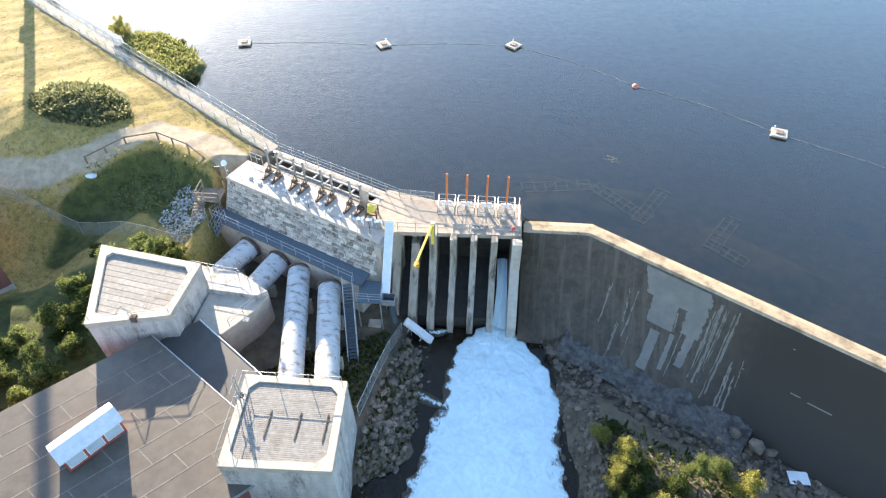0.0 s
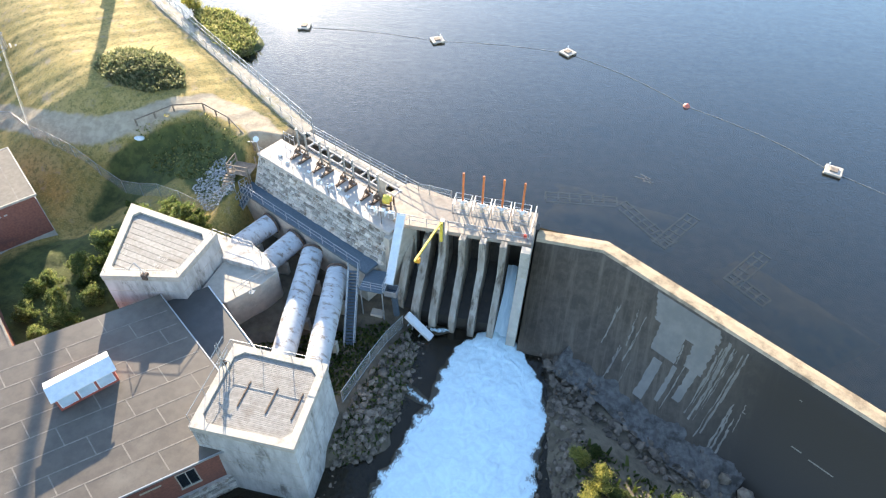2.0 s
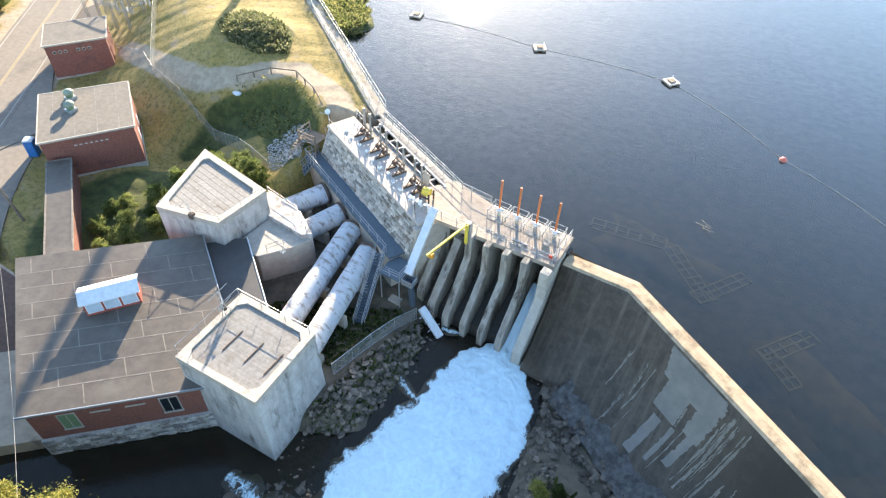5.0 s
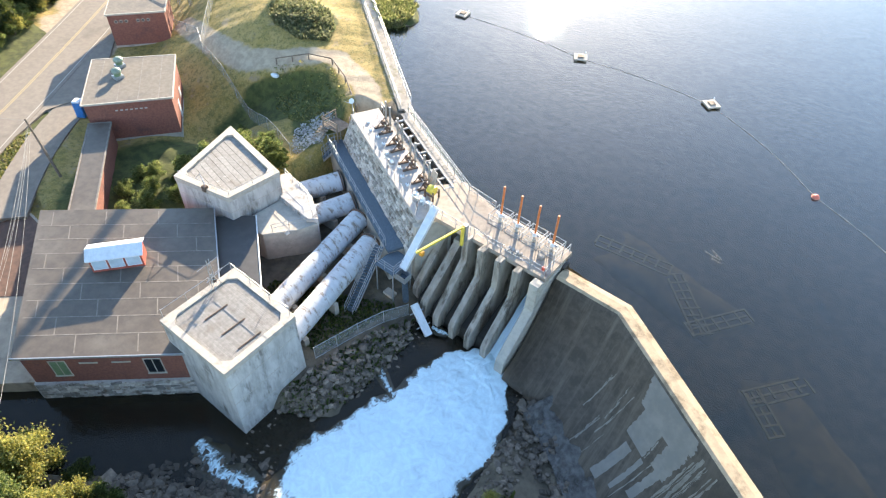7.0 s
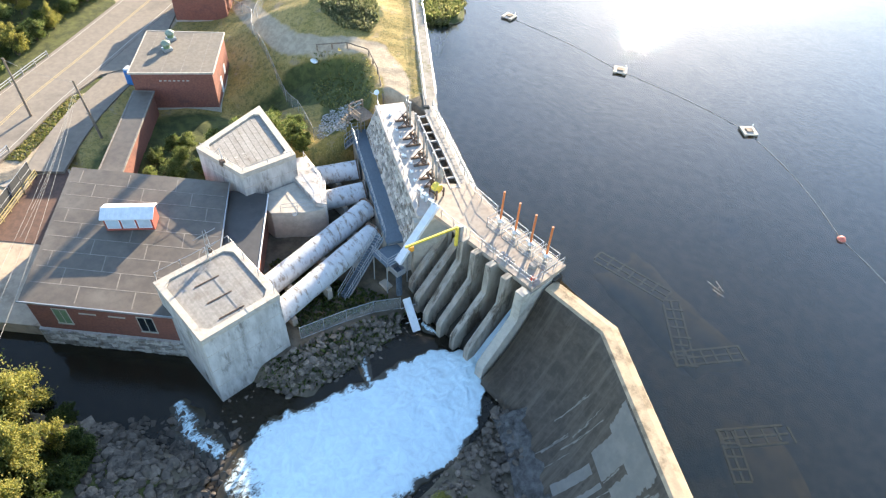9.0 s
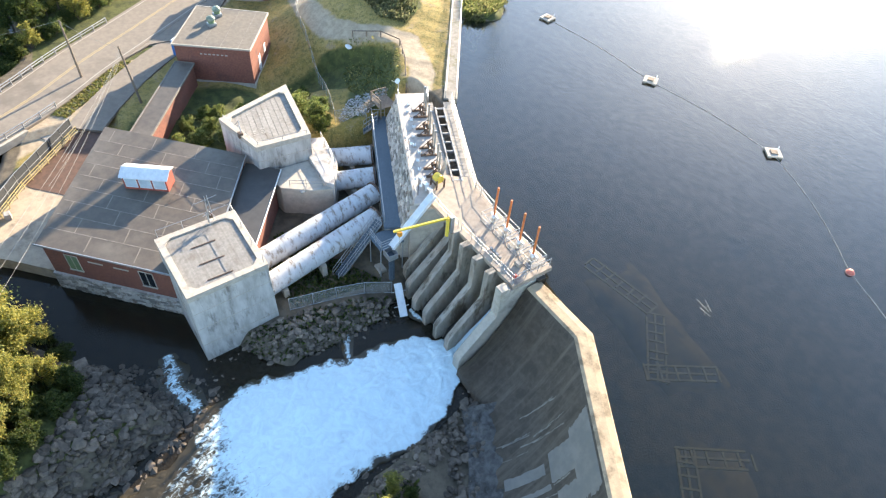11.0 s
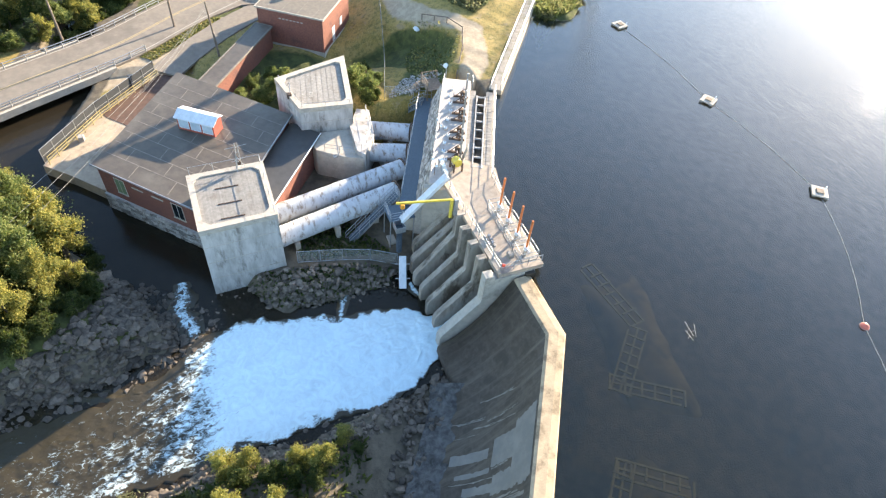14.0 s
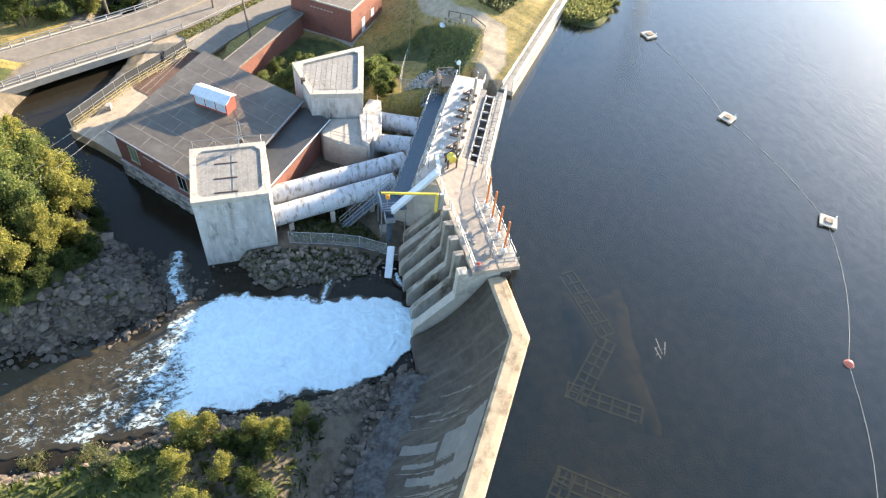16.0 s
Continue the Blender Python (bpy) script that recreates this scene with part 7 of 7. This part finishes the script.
# right bank shrubs
for i, (k, x, y, s) in enumerate((("alder", 12.9, 16.6, 0.85), ("alder", 13.2, 18.4, 0.8), ("alder", 14.4, 22.4, 0.75), ("alder", 13.5, 26.0, 0.62), ("alder", 15.2, 24.0, 0.85), ("oak", 20.4, 23.2, 0.36), ("oak", 22.4, 23.4, 0.36), ("alder", 24.2, 22.2, 0.9), ("alder", 17.4, 20.0, 0.8), ("thicket", 16.6, 23.2, 0.8), ("thicket", 14.9, 20.2, 0.9), ("thicket", 15.6, 21.6, 0.8), ("alder", 16.4, 16.6, 0.85), ("weed", 13.2, 8.8, 1.2), ("weed", 12.6, 5.0, 1.0), ("thicket", 14.6, 17.6, 0.8), ("thicket", 18.8, 21.8, 0.9), ("alder", 19.6, 17.8, 0.9), ("thicket", 14.8, 26.8, 0.5), ("bush", 16.0, 12.5, 0.7), ("weed", 14.8, 11.0, 0.9))):
    plant(k, x, y, s, i * 1.9)
# between the buildings
for i, (x, y, s) in enumerate(((-33.8, 31.0, 0.9), (-32.6, 33.8, 1.0), (-33.6, 36.2, 1.1), (-32.4, 39.6, 1.2), (-29.0, 40.4, 1.1), (-26.4, 39.8, 0.9), (-35.2, 28.2, 1.0), (-37.2, 29.6, 0.9), (-33.0, 27.0, 0.9), (-30.5, 41.0, 0.9), (-38.8, 27.4, 0.8), (-36.0, 32.8, 0.8), (-40.2, 30.4, 0.8), (-35.5, 25.4, 0.8), (-36.6, 42.2, 0.7), (-34.6, 40.6, 0.9), (-36.6, 37.4, 1.0), (-35.2, 34.6, 1.1), (-38.0, 34.2, 0.9), (-31.2, 42.2, 0.8), (-27.6, 41.0, 0.7), (-39.4, 31.6, 0.8))):
    plant(("bush", "bush", "thicket")[i % 3], x, y, s * 1.1, i * 2.3)
# mound and shore point
for i, (x, y, s) in enumerate(((-50.4, 59.6, 0.5), (-47.6, 57.8, 0.6), (-44.2, 57.2, 0.5), (-40.4, 58.0, 0.6), (-41.2, 60.4, 0.4), (-46.0, 60.4, 0.4))):
    plant("weed", x, y, s, i * 1.1)
for i, (x, y, s) in enumerate(((-46.5, 77.0, 0.8), (-44.2, 75.4, 0.7), (-42.0, 76.8, 0.7), (-40.2, 74.2, 0.8), (-38.2, 72.6, 0.7), (-36.4, 70.6, 0.75), (-35.2, 68.6, 0.7), (-41.6, 72.2, 0.7), (-38.4, 69.4, 0.65), (-44.6, 73.4, 0.7), (-37.2, 74.2, 0.7), (-39.6, 76.6, 0.7))):
    plant("weed", x, y, s, i * 1.7, z=0.2)
plant("alder", -48.0, 77.6, 1.0, z=0.2)
# woods beyond the road
wr = random.Random(8)
for i in range(78):
    k = wr.randrange(len(road_line) - 2)
    p, q2 = road_line[k], road_line[k + 1]
    if not -32 < p[1] < 58:
        continue
    dd = (q2 - p).normalized()
    pos = p + Vector((-dd.y, dd.x)) * (wr.uniform(8.5, 13) if i % 2 else wr.uniform(13, 30)) + dd * wr.uniform(0, 4)
    plant(("oak", "dark", "bush", "dark", "ash", "bush")[i % 6], pos.x, pos.y, wr.uniform(0.6, 1.0), i * 0.9)


# thicket at the far edge of the road
for i in range(34):
    y = 1.0 + i * 1.75
    k = min(range(1, len(road_line) - 1), key=lambda q: abs(road_line[q].y - y))
    dd = (road_line[k + 1] - road_line[k - 1]).normalized()
    base = road_line[k] + dd * (y - road_line[k].y) + Vector((-dd.y, dd.x)) * 8.2
    plant(("thicket", "bush", "thicket", "alder")[i % 4], base.x - wr.uniform(0, 1.2), base.y, wr.uniform(0.9, 1.5), i * 1.3)
    far = base + Vector((-dd.y, dd.x)) * wr.uniform(3.0, 6.5)
    plant(("dark", "oak", "thicket", "ash")[i % 4], far.x, far.y, wr.uniform(0.7, 1.1) * (1.6 if i % 4 == 2 else 0.85), i * 2.1)


def grass_tufts(name, poly, n, seed, material, label, h=0.35):
    rng = np.random.default_rng(seed)
    pts = scatter(poly, n, 0.6, 1.2, seed)
    n = len(pts)
    P = np.array([(x, y, z - 0.2 * s) for x, y, z, s in pts])
    S = np.array([s for *_, s in pts])
    an = rng.random(n) * 6.283
    d = np.stack([np.cos(an), np.sin(an), np.zeros(n)], 1)
    lean = rng.normal(size=(n, 3)) * (0.5, 0.5, 0.0) + (0, 0, 1)
    w = (0.14 * S)[:, None]
    V = np.stack([P - d * w, P + d * w, P + d * w * 0.5 + lean * (h * S)[:, None], P - d * w * 0.6 + lean * (h * S * 0.9)[:, None]], 1).reshape(-1, 3)
    me = bpy.data.meshes.new(name)
    me.from_pydata(V.tolist(), [], np.arange(n * 4).reshape(-1, 4).tolist())
    me.materials.append(material)
    tagged(new(name, me), label, "grass", kind="stuff")


grass_tufts("grass_hollow", [(-41, 51.5), (-37, 53.6), (-33, 54.2), (-27.5, 51), (-29, 48), (-33, 47), (-38, 48.5)], 900, 22, GRASSY, "rank dark grass in the shaded hollow", 0.22)
grass_tufts("grass_mound", [(-52, 61), (-47, 57.6), (-41, 58.4), (-39.5, 61), (-43, 63.6), (-49, 64.5)], 2200, 23, WEEDY, "tall dry weeds on the mound", 0.55)
grass_tufts("weeds_mound", [(-51, 59), (-47, 56.6), (-41, 56.2), (-38, 58.6), (-42, 62), (-48, 62.4)], 3000, 33, WEEDY, "green weeds on the foot of the mound", 0.5)
grass_tufts("grass_verge", [(-57.5, 19.8), (-52, 14.8), (-50.2, 13.4), (-48, 15.6), (-53, 21), (-58, 26)], 2500, 24, GRASSY, "yellow roadside grass", 0.25)
grass_tufts("grass_point", [(-48, 78), (-42, 78), (-36, 73), (-33.5, 67), (-36, 67), (-42, 71)], 6000, 25, REED, "yellow-green reeds on the shore point", 0.8)
grass_tufts("grass_bank", [(-6.6, 27), (-5.2, 36), (-11, 33), (-17, 30), (-14, 27)], 3000, 26, LEAF_DK, "dark grass under the penstocks", 0.25)
grass_tufts("weeds_banks", [(13.4, 28), (16, 27.4), (21, 25.4), (26, 22), (34, 18), (46, 8), (52, -10), (40, -24), (26, -20), (18, -14), (15, 2), (13.6, 12)], 14000, 27, LEAF_DK, "dark weeds on the river bank", 0.5)
grass_tufts("weeds_fence_bank", FENCE_BANK, 1500, 41, LEAF_DK, "dark low weeds among the bank rocks", 0.3)
grass_tufts("weeds_tower_foot", [(-24, 7.6), (-15, 16.4), (-13.4, 18.0), (-14.4, 18.4), (-24.5, 9.4)], 700, 42, LEAF_DK, "dark weeds along the foot of the powerhouse", 0.4)
grass_tufts("weeds_woods", [(-30, -14), (-24, -1), (-16, 4.5), (-7, 7), (-3.6, 4), (-3, -14)], 9000, 28, LEAF_DK, "dark undergrowth below the trees", 0.7)
tagged(link_mesh("dead_log", tube((-1.9, 4.6, -5.6), (-3.6, 1.4, -4.4), 0.12, 0.16, 8), DEADWOOD), "bleached dead tree trunk leaning on the bank", "log")


# ---- smaller falls at the side ----
def side_falls(spine, widths, z, froth, label):
    nu, nv = 60, 16
    verts, fr, faces = [], [], []
    for i in range(nu):
        s = i / (nu - 1) * (len(spine) - 1)
        k = min(int(s), len(spine) - 2)
        t = s - k
        p = Vector(spine[k]).lerp(Vector(spine[k + 1]), t)
        d = (Vector(spine[k + 1]) - Vector(spine[k])).normalized()
        nn = Vector((-d.y, d.x))
        w = widths[k] * (1 - t) + widths[k + 1] * t
        for j in range(nv):
            v = j / (nv - 1) * 2 - 1
            q = p + nn * v * w
            verts.append((q.x, q.y, z + 0.14 * noise.noise((q.x * 1.5, q.y * 1.5, 4.0)) - 0.12 * abs(v)))
            fr.append(froth * (1 - abs(v) ** 2) + 0.12 * noise.noise((q.x, q.y, 2.0)))
    for i in range(nu - 1):
        for j in range(nv - 1):
            faces.append((i * nv + j, i * nv + j + 1, (i + 1) * nv + j + 1, (i + 1) * nv + j))
    me = bpy.data.meshes.new("side_falls")
    me.from_pydata(verts, [], faces)
    at = me.attributes.new("froth", 'FLOAT', 'POINT')
    at.data.foreach_set("value", fr)
    me.polygons.foreach_set("use_smooth", [True] * len(faces))
    me.materials.append(FOAM)
    tagged(new("side_falls", me), label, "white water", kind="stuff")


side_falls([(-8.6, 15.2), (-6.6, 15.2), (-5.0, 14.6), (-3.4, 15.4), (-1.4, 15.8)], [0.7, 1.5, 1.1, 1.4, 0.9], -8.15, 0.62, "small white rapids where the channel meets the river")
side_falls([(-2.6, 31.0), (-1.8, 30.0), (-0.4, 29.4), (0.8, 29.0)], [0.3, 0.7, 0.5, 0.3], -8.15, 0.55, "small patch of foam in the dark pool")
side_falls([(-1.6, 37.0), (-0.9, 37.0), (0.2, 37.3)], [0.3, 0.6, 0.3], -7.9, 0.6, "foam at the foot of the outfall trough")
side_falls([(-2.0, -3.0), (1.2, 4.5), (3.0, 9.4), (2.6, 13.0)], [0.5, 0.6, 0.9, 0.7], -8.2, 0.32, "streaks of foam along the stony edge")


# ---- granite blocks of the intake wall ----
wall_ob = bpy.data.objects["wall_stone"]
blk = []
rb = random.Random(17)
for kk in range(12):
    bm = bmesh.new()
    w, hgt = rb.uniform(0.35, 1.0), rb.uniform(0.22, 0.36)
    bmesh.ops.create_cube(bm, size=1.0)
    for v in bm.verts:
        v.co = Vector((v.co.x * w + rb.uniform(-0.1, 0.1), v.co.y * 0.16 + (rb.uniform(-0.04, 0.04)), v.co.z * hgt + rb.uniform(-0.06, 0.06)))
    bmesh.ops.bevel(bm, geom=list(bm.edges), offset=0.03, segments=1, affect='EDGES')
    me = bpy.data.meshes.new("stone")
    bm.to_mesh(me)
    bm.free()
    me.materials.append(STONE)
    blk.append((me, w, hgt))
tilt = math.atan2(1.3, 3.05)
for row in range(9):
    z = 0.32 - row * 0.335
    y = 0.05 - (0.5 - z) * (1.3 / 3.05)
    x = 0.1 + rb.uniform(0, 0.3)
    while x < 18.5:
        me, w, hgt = blk[rb.randrange(12)]
        ob = new("stone", me)
        ob.parent = wall_ob
        ob.matrix_basis = INTAKE @ Matrix.Translation((x + w / 2, y - 0.015, z + rb.uniform(-0.05, 0.05))) @ Matrix.Rotation(-tilt, 4, 'X') @ Matrix.Rotation(rb.uniform(-0.12, 0.12), 4, 'Y')
        x += w + 0.085

# rubble of the powerhouse foundation
fo = flat(RW) - HO + wn_out * 0.25
fm = Matrix(((wa.x, -wn_out.x, 0, fo.x), (wa.y, -wn_out.y, 0, fo.y), (0, 0, 1, 0), (0, 0, 0, 1)))
for row in range(7):
    z = 2.05 - row * 0.33
    x = 0.05
    while x < 13.6:
        me, w, hgt = blk[rb.randrange(12)]
        ob = new("stone", me)
        ob.parent = foundation
        ob.matrix_basis = fm @ Matrix.Translation((x + w / 2, -0.01, z)) @ Matrix.Rotation(rb.uniform(-0.15, 0.15), 4, 'Y')
        x += w + 0.05
